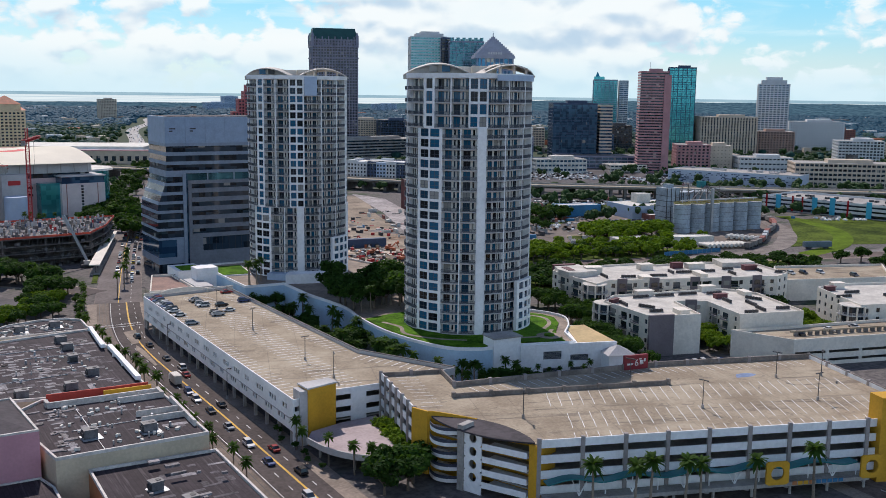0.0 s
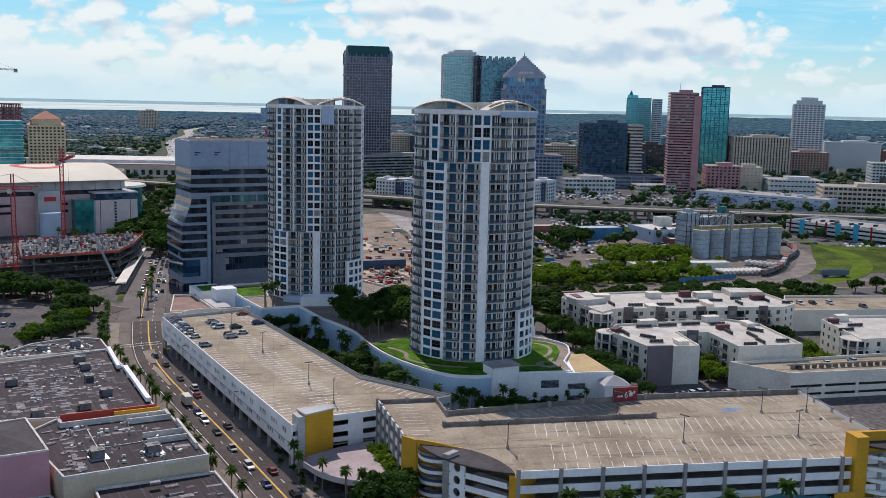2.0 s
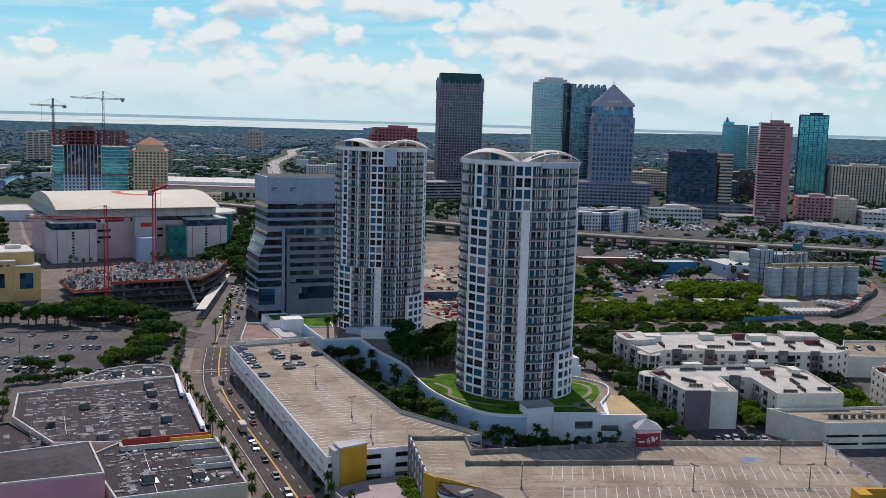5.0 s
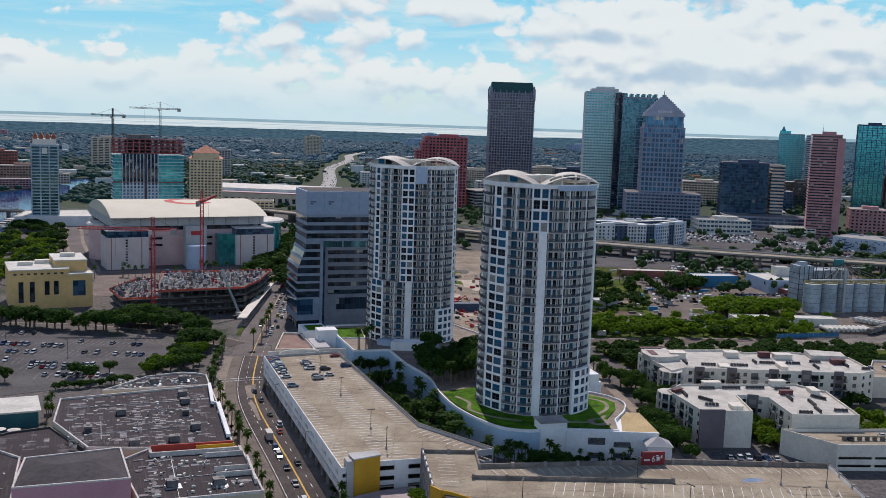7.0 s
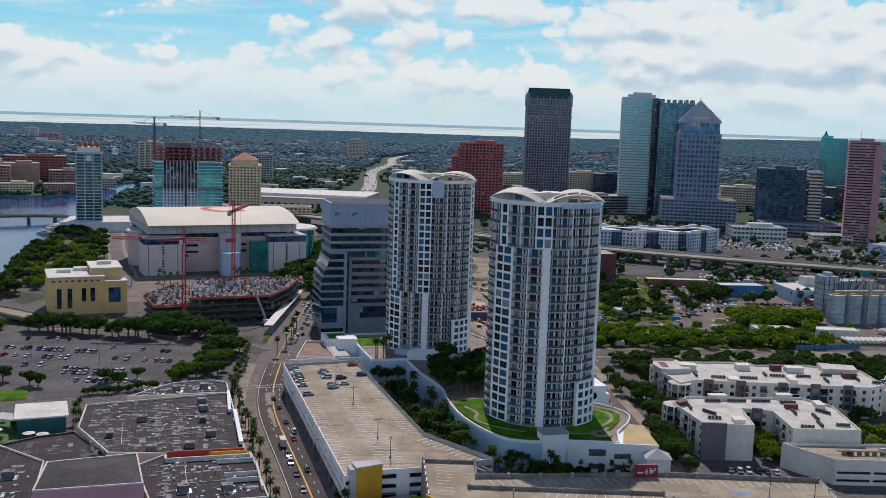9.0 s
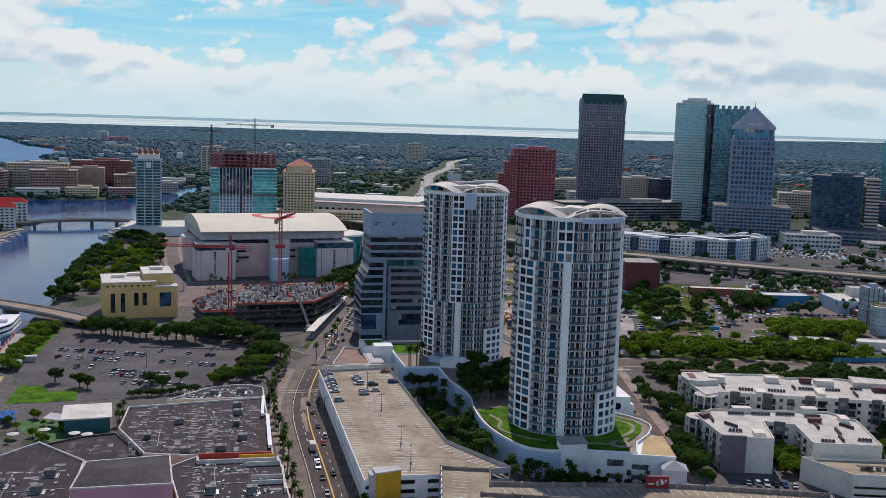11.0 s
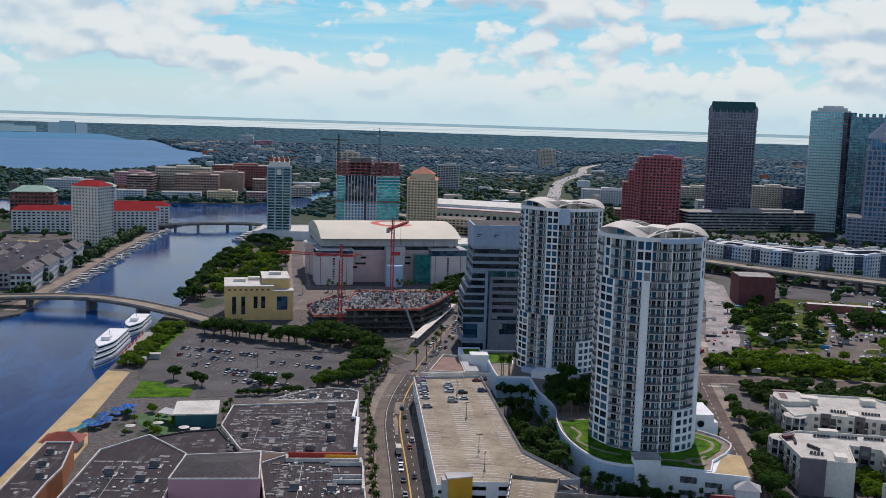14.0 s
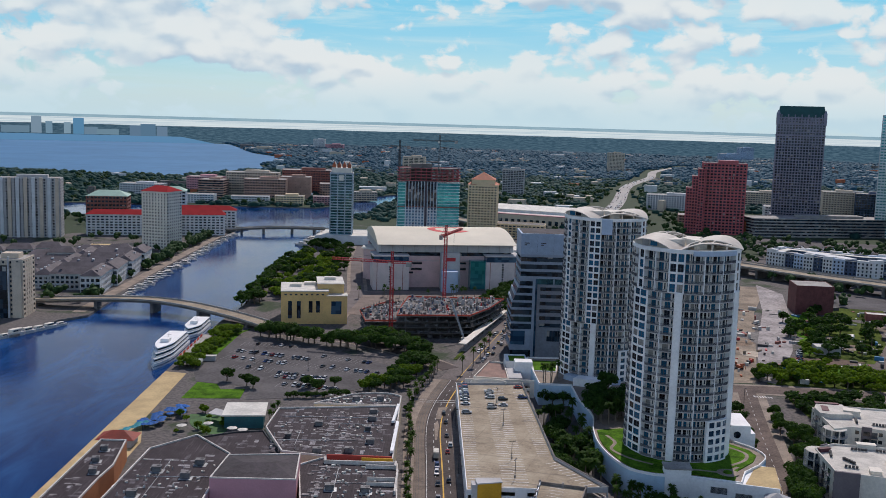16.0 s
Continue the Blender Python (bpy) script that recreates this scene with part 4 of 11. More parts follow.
def condo_tower(x, y, heights, swap, panel, label):
    t = thing("apartment_tower", label, "tower", x, y, 11.0, group="apartment towers")
    kinds, z = {}, 0.0
    core = bmesh.new()
    total = sum(heights)
    prism(core, [pt(a, RAD - 2.4) for a in range(0, 360, 12)], -0.3, total)
    part("core", core, M_RECESS, t)
    panes = {}
    for k, h in enumerate(heights):
        key = (k >= swap, round(h, 2))
        if key not in kinds:
            kinds[key] = storey(UPPER if k >= swap else LOWER, h)
        sections, wall, slab, rail, hid, rear, seen = kinds[key]
        for name, me in [("wall_panel", me) for me in sections] + [("fin_ring", wall), ("floor_slab", slab), ("balcony_rail", rail), ("recess_wall", rear), ("rear_glazing", hid)]:
            ob = new(name, me)
            ob.parent, ob.location = t, (0, 0, z)
            if name in ("rear_glazing", "balcony_rail", "fin_ring", "recess_wall"):
                tagged(ob, kind="stuff")
        for a, r, zz, w, hh in seen:
            pk = (round(w, 2), round(hh, 2))
            if pk not in panes:
                panes[pk] = sash(*pk)
            c = pt(a, r)
            repeat("window", panes[pk], t, [(c[0], c[1], z + zz, a)])
        z += h
    # the blank bay at the foot, five storeys high
    bm = bmesh.new()
    h0 = heights[0]
    cols = [286, 289, 295.5, 298, 304.5, 307, 313.5, 316]
    arc_cells(bm, cols, [v for k in range(5) for v in (k * h0, k * h0 + 0.5, (k + 1) * h0 - 0.6)] + [5 * h0], RAD + 1.6, 1.4, [(p, q, k * h0 + 0.5, (k + 1) * h0 - 0.6) for p, q in zip(cols[1::2], cols[2::2]) for k in range(5)])
    part("foot_bay", bm, M_WHITE, t, "white projecting bay over five storeys")
    bm = bmesh.new()
    arc_wall(bm, 286.5, 315.5, RAD + 1.3, 0.1, 0.4, 5 * heights[0] - 0.4)
    part("bay_glass", bm, G_BLUE, t)
    # cornice, roof deck and the two vaults
    bm = bmesh.new()
    arc_wall(bm, 0, 360, RAD + 0.45, 1.6, total - 0.2, total + 0.5)
    arc_wall(bm, 0, 360, RAD + 0.5, 0.6, total + 0.5, total + 1.3)
    part("cornice", bm, M_WHITE, t)
    bm = bmesh.new()
    prism(bm, [pt(a, RAD - 0.1) for a in range(0, 360, 8)], total, total + 0.3)
    for a, r, w, d, h in ((200, 8, 9, 7, 3.4), (60, 7, 10, 6, 3.0), (290, 6, 6, 6, 3.6)):
        c = pt(a, r)
        box(bm, c[0], c[1], total + 0.3, w, d, h, a)
    part("roof_deck", bm, M_CREAM, t)
    for off, op in ((-11.0, False), (11.0, True)):
        bm = bmesh.new()
        vault(bm, off, -26.0, 11.0, 4.0, total + 0.9, op)
        bmesh.ops.remove_doubles(bm, verts=bm.verts[:], dist=0.001)
        part("vault_roof", bm, M_VAULT, t, "pale curved vault roof with open ribs at its end")
    # two small panes in the gable and a pale blue box under the open vault
    c, s = math.cos(radians(-26)), math.sin(radians(-26))
    for u in (-13.2, -9.4):
        bm = bmesh.new()
        box(bm, 0, 0, 0, 2.6, 0.3, 2.0)
        ob = part("gable_window", bm, G_TOWER, t)
        v = -math.sqrt(22.0 ** 2 - u * u) * (1 - 2 / 18) - 0.1
        ob.location, ob.rotation_euler = (c * u - s * v, s * u + c * v, total + 1.7), (0, 0, radians(-26))
    bm = bmesh.new()
    arc_wall(bm, *panel[:2], RAD + 0.75, 1.2, total - panel[2], total + 0.9)
    part("blue_panel", bm, M_LBLUE, t, "pale blue wall panel under the vault")
    return t


condo_tower(179.5, 280.9, [3.33] * 20 + [3.95] * 4, 20, (262, 316, 0.9), "white round apartment tower with curved balconies above a lawn")
condo_tower(167.5, 398.8, [3.3] * 25, 9, (255, 269, 6.8), "white round apartment tower with blue windows and a vaulted roof")


# ---- parking garages ----
def curb_lines(bm, a, b, depth, pitch, z, w=0.27, lean=0.0):
    """Stall lines at even steps from a to b, reaching depth to the left."""
    a, b = Vector(a), Vector(b)
    e = (b - a).normalized()
    nrm = Vector((-e.y, e.x))
    for i in range(int((b - a).length / pitch) + 1):
        p = a + e * (i * pitch)
        q = p + nrm * depth + e * lean
        s = e * w / 2
        prism(bm, [tuple(v) for v in (p - s, p + s, q + s, q - s)], z - 0.03, z)


def lamp_post(x, y, z, h=7.0, group="roof lamps", two=True):
    t = thing("lamp_post", "dark steel lamp post with twin heads on a concrete base" if two else "grey street lamp post with a single arm", "lamp post", x, y, z, random.uniform(0, 360), group)
    bm = bmesh.new()
    rod(bm, (0, 0, 0), (0, 0, 0.9), 0.38, 0.34, 10)
    part("base", bm, M_CONC, t)
    bm = bmesh.new()
    rod(bm, (0, 0, 0.9), (0, 0, h), 0.12, 0.08, 8)
    part("pole", bm, M_DMETAL, t)
    for s in ((-1, 1) if two else (1,)):
        bm = bmesh.new()
        box(bm, s * 0.75, 0, h - 0.12, 1.1, 0.4, 0.2)
        box(bm, s * 0.25, 0, h - 0.06, 0.5, 0.1, 0.08)
        part("lamp_head", bm, M_DMETAL, t)
    return t


GA = [(91.2, 222), (103.4, 225), (117, 224.5), (142.3, 227.5), (126.8, 258), (124, 368), (91, 365)]
GB = [(110.6, 194.8), (116.7, 179.5), (123.1, 162.4), (217, 130), (234.5, 182), (189, 197), (129.5, 207.5), (133, 220), (117.3, 224.7)]


def garage_a():
    t = thing("parking_garage", "white concrete parking garage with an open roof deck", "garage")
    for k, z in enumerate((4.0, 7.7)):
        bm = bmesh.new()
        prism(bm, inset(GA, 0.5), z - 0.35, z)
        part("floor_slab", bm, M_CONC, t)
    bm = bmesh.new()
    prism(bm, inset(GA, 0.32), 11.0, 11.4)
    part("roof_deck", bm, M_DECK, t, "pale stained concrete roof deck")
    # street front: a wall over an open ground floor
    holes = []
    for row, z in enumerate((1.6, 4.9)):
        u = 4.0 + 3.0 * row
        k = 0
        while u < 139:
            for j in range(3 if (k + row) % 3 else 2):
                holes.append((u + j * 1.75, u + j * 1.75 + 1.25, z, z + 1.35))
            u += 9.2
            k += 1
    bm = bmesh.new()
    pierced(bm, along(GA[6], GA[0], 3.9), 143.0, 8.5, 0.3, holes)
    part("street_wall", bm, M_WHITE, t, "white wall with small square openings")
    bm = bmesh.new()
    beam(bm, (90.98, 365, 6.9), (91.18, 222, 6.9), 0.12, 0.25)
    part("wall_band", bm, M_GREYW, t)
    # dark sheet added behind the openings so that they look unlit
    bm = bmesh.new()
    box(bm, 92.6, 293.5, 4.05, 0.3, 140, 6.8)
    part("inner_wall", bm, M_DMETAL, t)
    pier = bmesh.new()
    box(pier, 0, 0, 0, 0.8, 0.8, 3.9)
    repeat("pier", mesh_of("pier", pier, M_CONC), t, [(91.7, 224 + 8.7 * i, 0, 0) for i in range(17)])
    # taupe sheet added behind the piers, its dark colour standing for ground-floor shade
    bm = bmesh.new()
    box(bm, 97, 293, 0, 0.3, 138, 3.6)
    part("shopfront_wall", bm, M_TAUPE, t)
    # near end
    bm = bmesh.new()
    pierced(bm, along(GA[0], GA[1], 0), 12.5, 12.3, 0.3, [(0.5, 3.2, z, z + 1.3) for z in (2.2, 5.6, 9.0)])
    part("end_wall", bm, M_WHITE, t)
    bm = bmesh.new()
    pierced(bm, along(GA[1], GA[2], 0), 13.6, 12.3, 0.3, [(u0, u1, z, z + h) for z, h in ((2.0, 2.6), (6.0, 1.4), (9.2, 1.4)) for u0, u1 in ((0.3, 5.2), (9.6, 13.4))])
    part("end_wall", bm, M_WHITE, t)
    for i, (a, b) in enumerate(((2, 3), (3, 4), (4, 5), (5, 6))):
        ln = (Vector(GA[b]) - Vector(GA[a])).length
        n = max(1, int(ln / 9))
        bm = bmesh.new()
        pierced(bm, along(GA[a], GA[b], 0), ln, 12.4, 0.3, [(ln * k / n + 0.5, ln * (k + 1) / n - 0.5, z, z + 1.9) for k in range(n) for z in (1.0, 4.9, 8.4)])
        part("side_wall", bm, M_GREYW, t, "grey concrete wall with long openings")
    bm = bmesh.new()
    for a, b in ((3, 4), (4, 5)):
        beam(bm, (*GA[a], 12.5), (*GA[b], 12.5), 0.5, 0.25)
    part("coping", bm, M_DCONC, t)
    # ochre stair tower at the corner
    bm = bmesh.new()
    prism(bm, [(95.0, 221.2), (103.6, 223.4), (103.2, 227), (94.6, 226.5)], 0.0, 14.6)
    part("stair_tower", bm, M_YELLOW, t, "ochre yellow stair tower")
    bm = bmesh.new()
    prism(bm, [(94.7, 220.9), (103.9, 223.2), (103.4, 227.3), (94.3, 226.8)], 14.6, 15.0)
    part("tower_cap", bm, M_GREYW, t)
    bm = bmesh.new()
    prism(bm, [(92.9, 221.6), (95.0, 221.6), (94.6, 226.0), (92.9, 226.0)], 0.0, 14.2)
    part("lift_shaft", bm, M_GREYW, t)
    # arched back wall with its curved ramp head
    bm = bmesh.new()
    for i in range(12):
        a0, a1 = math.pi * i / 12, math.pi * (i + 1) / 12
        x0, x1 = 107 - 9 * math.cos(a0), 107 - 9 * math.cos(a1)
        prism(bm, [(x0, 366.0 + 3 * math.sin(a0)), (x1, 366.0 + 3 * math.sin(a1)), (x1, 366.5 + 3 * math.sin(a1)), (x0, 366.5 + 3 * math.sin(a0))], 11.0, 12.6 + 1.0 * math.sin((a0 + a1) / 2))
    part("ramp_wall", bm, M_CREAM, t, "curved cream wall at the ramp head")
    # stall lines
    bm = bmesh.new()
    curb_lines(bm, (91.9, 362), (92.0, 226), 5.0, 2.75, 11.42)
    curb_lines(bm, (109.5, 228), (109.0, 362), 4.8, 2.75, 11.42)
    curb_lines(bm, (109.0, 362), (109.5, 228), 4.8, 2.75, 11.42)
    curb_lines(bm, (125.5, 262), (123.0, 362), 4.8, 2.75, 11.42)
    curb_lines(bm, (139.5, 230.5), (126.0, 257), 4.8, 2.75, 11.42)
    tagged(part("stall_paint", bm, M_LINE_W, t, "white painted stall lines"), kind="stuff")
    for x, y in ((110.0, 258.2), (109.6, 237.6), (109.8, 300.7), (109.2, 335)):
        lamp_post(x, y, 11.4)
    # bent entrance canopy before the near end
    c = thing("entrance_canopy", "curved pale concrete canopy before the garage entrance", "canopy")
    bm = bmesh.new()
    top = smooth([(91.5, 214), (93, 205), (97, 198), (103, 194), (108.5, 195.5)], 5)
    prism(bm, top + [(115, 223), (104, 222), (95, 219.5)], 3.9, 4.2)
    part("canopy_slab", bm, surface("pink_paving", (0.38, 0.31, 0.31), 0.85, var=0.15), c)
    bm = bmesh.new()
    prism(bm, strip(top, 0.35), 3.55, 5.05)
    part("fascia", bm, M_GREYW, c)
    bm = bmesh.new()
    for x, y in ((94, 212), (98, 201), (105, 198), (111, 215)):
        rod(bm, (x, y, 0), (x, y, 3.95), 0.35)
    part("posts", bm, M_CONC, c)


def holed(bm, m, u0, u1, z0, z1, t, r):
    """A square panel with a round hole."""
    cu, cz, n = (u0 + u1) / 2, (z0 + z1) / 2, 32
    loops = []
    for y in (0.0, t):
        inner, outer = [], []
        for i in range(n):
            a = 2 * math.pi * (i + 0.5) / n
            c, s = math.cos(a), math.sin(a)
            k = 1 / max(abs(c) / ((u1 - u0) / 2), abs(s) / ((z1 - z0) / 2))
            inner.append(bm.verts.new(m @ Vector((cu + r * c, y, cz + r * s))))
            outer.append(bm.verts.new(m @ Vector((cu + k * c, y, cz + k * s))))
        loops.append((inner, outer))
    for i in range(n):
        j = (i + 1) % n
        (ai, ao), (bi, bo) = loops
        bm.faces.new((ai[i], ao[i], ao[j], ai[j]))
        bm.faces.new((bi[i], bi[j], bo[j], bo[i]))
        bm.faces.new((ai[i], ai[j], bi[j], bi[i]))
        bm.faces.new((ao[i], bo[i], bo[j], ao[j]))


def crescent(bm, m, u0, u1, bulge, z0, z1, back=0.4):
    n = 14
    rim = []
    for i in range(n + 1):
        u = u0 + (u1 - u0) * i / n
        rim.append(m @ Vector((u, -bulge * math.sin(math.pi * i / n) ** 0.8, 0)))
    pts = [(p.x, p.y) for p in rim] + [tuple((m @ Vector((u1, back, 0))).xy), tuple((m @ Vector((u0, back, 0))).xy)]
    prism(bm, pts, z0, z1)
    return rim


def crescent_rail(bm, rim, z0, z1, t=0.22):
    for p, q in zip(rim, rim[1:]):
        prism(bm, [(p.x, p.y), (q.x, q.y), (q.x + 0.2, q.y + 0.1), (p.x + 0.2, p.y + 0.1)], z0, z1)


M_RAILMESH = surface("dark_blue_rail_mesh", (0.045, 0.055, 0.085), 0.6, var=0.2)
LEVELS = (3.45, 6.95, 10.45, 13.95)


def spandrels(t, a, b, n, proud=0.35, first=0, wall=None):
    """White spandrel bands with columns between them along one side of the garage."""
    a, b = Vector(a), Vector(b)
    ln = (b - a).length
    m = along(a, b)
    turn = math.degrees(math.atan2((b - a).y, (b - a).x))
    bm = bmesh.new()
    box(bm, 0, 0.15, -0.75, ln, 0.3, 1.85)
    me = mesh_of("spandrel", bm, wall or M_WHITE)
    mid = (a + b) / 2
    repeat("spandrel", me, t, [(mid.x, mid.y, z, turn) for z in LEVELS[first:]])
    bm = bmesh.new()
    box(bm, 0, 0.1, 0, 0.85, 0.85, 15.5)
    me = mesh_of("column", bm, surface("column_concrete", (0.30, 0.27, 0.26), 0.85, var=0.12))
    for i in range(n + 1):
        p = m @ Vector((ln * i / n, -0.1, 0))
        repeat("column", me, t, [(p.x, p.y, 0, turn)])


def stair_corner(t, m, ln, top):
    """The bowed stair corner: ochre walls, crescent landings and a panel with round holes."""
    bm = bmesh.new()
    for u0, u1, d in ((0, 4.8, 4.0), (ln - 2.2, ln, 7.0)):
        p = [m @ Vector(v) for v in ((u0, -1.0 if u0 == 0 else -0.4, 0), (u1, -1.0 if u0 == 0 else -0.4, 0), (u1, d if u0 else -0.5, 0), (u0, d if u0 else -0.5, 0))]
        prism(bm, [(v.x, v.y) for v in p], 0, top + (1.2 if u0 == 0 else -0.5))
    for i in range(8):
        # the high back wall falls in height along its curve
        (ua, va), (ub, vb) = [(4.6 + 10.4 * f, -0.9 + 5.2 * f ** 0.8) for f in (i / 8, (i + 1) / 8)]
        q = [m @ Vector(v) for v in ((ua, va, 0), (ub, vb, 0), (ub, vb + 0.45, 0), (ua, va + 0.45, 0))]
        prism(bm, [(v.x, v.y) for v in q], 0, top + 1.2 - 0.13 * i)
    p = [m @ Vector(v) for v in ((12.0, 4.4, 0), (ln - 2.2, 6.6, 0), (ln - 2.2, 7.0, 0), (12.0, 5.0, 0))]
    prism(bm, [(v.x, v.y) for v in p], 0, top - 0.45)
    part("stair_wall", bm, M_YELLOW, t, "ochre yellow stair tower wall")
    for k, z in enumerate((0.6, 3.45, 6.3, 9.15, 12.0)):
        bm = bmesh.new()
        rim = crescent(bm, m, 4.8, 15.4, 3.6, z, z + 0.3, 0.4)
        crescent_rail(bm, rim, z + 0.3, z + 0.85)
        part("landing", bm, M_WHITE, t, "white crescent landing with a solid rail")
        bm = bmesh.new()
        crescent_rail(bm, rim, z + 0.86, z + 1.55)
        part("hand_rail", bm, M_RAILMESH, t, "dark blue mesh rail")
    bm = bmesh.new()
    crescent(bm, m, 4.8, ln - 1.0, 3.9, top - 0.25, top + 0.1, 0.0)
    q = [m @ Vector((4.8 + (ln - 5.8) * f, 5.2 * math.sin(math.pi * f) ** 0.75 + 0.02, 0)) for f in np.linspace(0, 1, 15)]
    prism(bm, [(v.x, v.y) for v in q], top - 0.24, top + 0.09)
    part("stair_roof", bm, M_ROOFG, t, "dark grey crescent roof")
    bm = bmesh.new()
    p = [m @ Vector(v) for v in ((15.4, -3.5, 0), (17.0, -3.5, 0), (17.0, 0.5, 0), (15.4, 0.5, 0))]
    prism(bm, [(v.x, v.y) for v in p], 0, top + 1.1)
    part("stair_column", bm, M_CONC, t)
    bm = bmesh.new()
    for k in range(4):
        holed(bm, m @ pose(0, -3.0, 0, 0, 0, 0), 17.0, 21.6, 2.2 + 3.0 * k, 5.2 + 3.0 * k, 0.4, 1.05)
    p = [m @ Vector(v) for v in ((17.0, -3.0, 0), (21.6, -3.0, 0), (21.6, -2.6, 0), (17.0, -2.6, 0))]
    prism(bm, [(v.x, v.y) for v in p], 0, 2.2)
    part("round_hole_panel", bm, M_WHITE, t, "white wall panel with a column of round holes")
    for z in (1.6, 4.6, 7.6, 10.6):
        bm = bmesh.new()
        p = [m @ Vector(v) for v in ((21.6, -2.6, 0), (ln - 2.2, -1.3, 0), (ln - 2.2, 2.4, 0), (21.6, 2.4, 0))]
        prism(bm, [(v.x, v.y) for v in p], z, z + 0.3)
        prism(bm, [(v.x, v.y) for v in (p[0], p[1], m @ Vector((ln - 2.2, -1.1, 0)), m @ Vector((21.6, -2.4, 0)))], z + 0.3, z + 1.4)
        part("landing", bm, M_WHITE, t)


def garage_b():
    t = thing("parking_garage", "large concrete parking garage with ochre corners and a teal canopy", "garage")
    for z in LEVELS[:-1]:
        bm = bmesh.new()
        prism(bm, inset(GB, 0.4), z - 0.4, z)
        part("floor_slab", bm, M_CONC, t)
    bm = bmesh.new()
    prism(bm, inset(GB, 0.31), 13.5, 13.95)
    part("roof_deck", bm, M_DECK, t, "sand-coloured concrete roof deck with dark stains")
    # dark mass added inside to deepen the shade between the open levels
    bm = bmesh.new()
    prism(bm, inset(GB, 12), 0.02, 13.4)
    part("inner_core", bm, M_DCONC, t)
    spandrels(t, GB[2], GB[3], 10)
    spandrels(t, GB[3], GB[4], 6)
    spandrels(t, GB[8], GB[0], 6)
    spandrels(t, GB[4], GB[5], 5, wall=M_PARA)
    spandrels(t, GB[5], GB[6], 6, wall=M_PARA)
    spandrels(t, GB[7], GB[8], 2, wall=M_PARA)
    spandrels(t, GB[6], GB[7], 1, wall=M_PARA)
    stair_corner(t, along(GB[0], GB[2]), 34.7, 14.2)
    # grey parapets of the deck and the ramp
    bm = bmesh.new()
    for a, b in ((GB[4], GB[5]), (GB[5], GB[6]), (GB[6], GB[7]), (GB[3], GB[4])):
        beam(bm, (*a, 14.6), (*b, 14.6), 0.45, 1.35)
    part("parapet", bm, M_PARA, t)
    bm = bmesh.new()
    beam(bm, (124.6, 199.8, 14.5), (180, 182.6, 14.5), 0.4, 1.1)
    for i in range(7):
        x, y = 124.6 + 55.4 * i / 6, 199.8 - 17.2 * i / 6
        box(bm, x, y, 13.9, 0.9, 0.9, 1.5, -17)
    part("ramp_wall", bm, M_PARA, t)
    # second stair tower by the far corner of the front
    d = (Vector(GB[3]) - Vector(GB[2])).normalized()
    turn = math.degrees(math.atan2(d.y, d.x))
    q = Vector(GB[2]) + d * 82.0
    bm = bmesh.new()
    m2 = pose(q.x, q.y, 0, 0, 0, turn)
    p = [m2 @ Vector(v) for v in ((0, -1.4, 0), (3.2, -1.4, 0), (3.2, 3.4, 0), (0, 3.4, 0))]
    prism(bm, [(v.x, v.y) for v in p], 0, 20.4)
    p = [m2 @ Vector(v) for v in ((3.2, 2.4, 0), (15, 2.4, 0), (15, 3.4, 0), (3.2, 3.4, 0))]
    prism(bm, [(v.x, v.y) for v in p], 0, 20.4)
    part("stair_wall", bm, M_YELLOW, t, "ochre yellow stair tower wall")
    for z in (0.6, 3.45, 6.3, 9.15, 12.0, 14.9):
        bm = bmesh.new()
        rim = crescent(bm, m2, 3.2, 15.4, 3.6, z, z + 0.3, 2.3)
        crescent_rail(bm, rim, z + 0.3, z + 0.85)
        part("landing", bm, M_WHITE, t)
    bm = bmesh.new()
    crescent(bm, m2, 3.2, 15, 3.9, 17.6, 18.1, 2.3)
    part("stair_roof", bm, M_ROOFG, t)
    # stall lines and stains
    bm = bmesh.new()
    z = 13.97
    a, b = Vector(GB[2]), Vector(GB[3])
    nr = Vector((-d.y, d.x))
    curb_lines(bm, tuple(a + d * 9 + nr * 1.2), tuple(b - d * 4 + nr * 1.2), 5.3, 2.8, z, 0.17, 1.2)
    for k, off in enumerate((14.5, 14.5, 30.5, 30.5)):
        s = -1 if k % 2 else 1
        p0, p1 = a + d * 12 + nr * off, b - d * 6 + nr * off
        if s > 0:
            curb_lines(bm, tuple(p0), tuple(p1), 5.3, 2.8, z, 0.17, 1.2)
        else:
            curb_lines(bm, tuple(p1), tuple(p0), 5.3, 2.8, z, 0.17, 1.2)
    curb_lines(bm, (228, 183), (190, 195), 5.3, 2.8, z, 0.17, -1)
    curb_lines(bm, (188, 196), (131, 206), 5.3, 2.8, z, 0.17, -1)
    curb_lines(bm, (120.5, 222), (114, 197), 5.3, 2.8, z, 0.17, 0.6)
    tagged(part("stall_paint", bm, M_LINE_W, t, "white painted stall lines"), kind="stuff")
    bm = bmesh.new()
    prism(bm, smooth([(200.5, 178), (204, 177), (207.5, 177.6), (206.5, 179.6), (203, 180.4), (200.5, 178)], 3)[:-1], 13.94, 13.965)
    part("blue_paint_patch", bm, surface("faded_blue_paint", (0.16, 0.22, 0.36), 0.6, var=0.3), t)
    for x, y in ((130.6, 178.7), (173.1, 163.7), (210, 173), (203.2, 154.2), (170.7, 187.0), (222, 168)):
        lamp_post(x, y, 13.95)
    # teal wave canopy with its struts along the front
    c = thing("wave_canopy", "teal metal canopy in long waves on white struts", "canopy")
    bm = bmesh.new()
    m = along(a, b)
    n, L = 90, 74.0

    def wave(u):
        return 6.55 + 0.55 * math.sin(2 * math.pi * (u - 3) / 14.5)

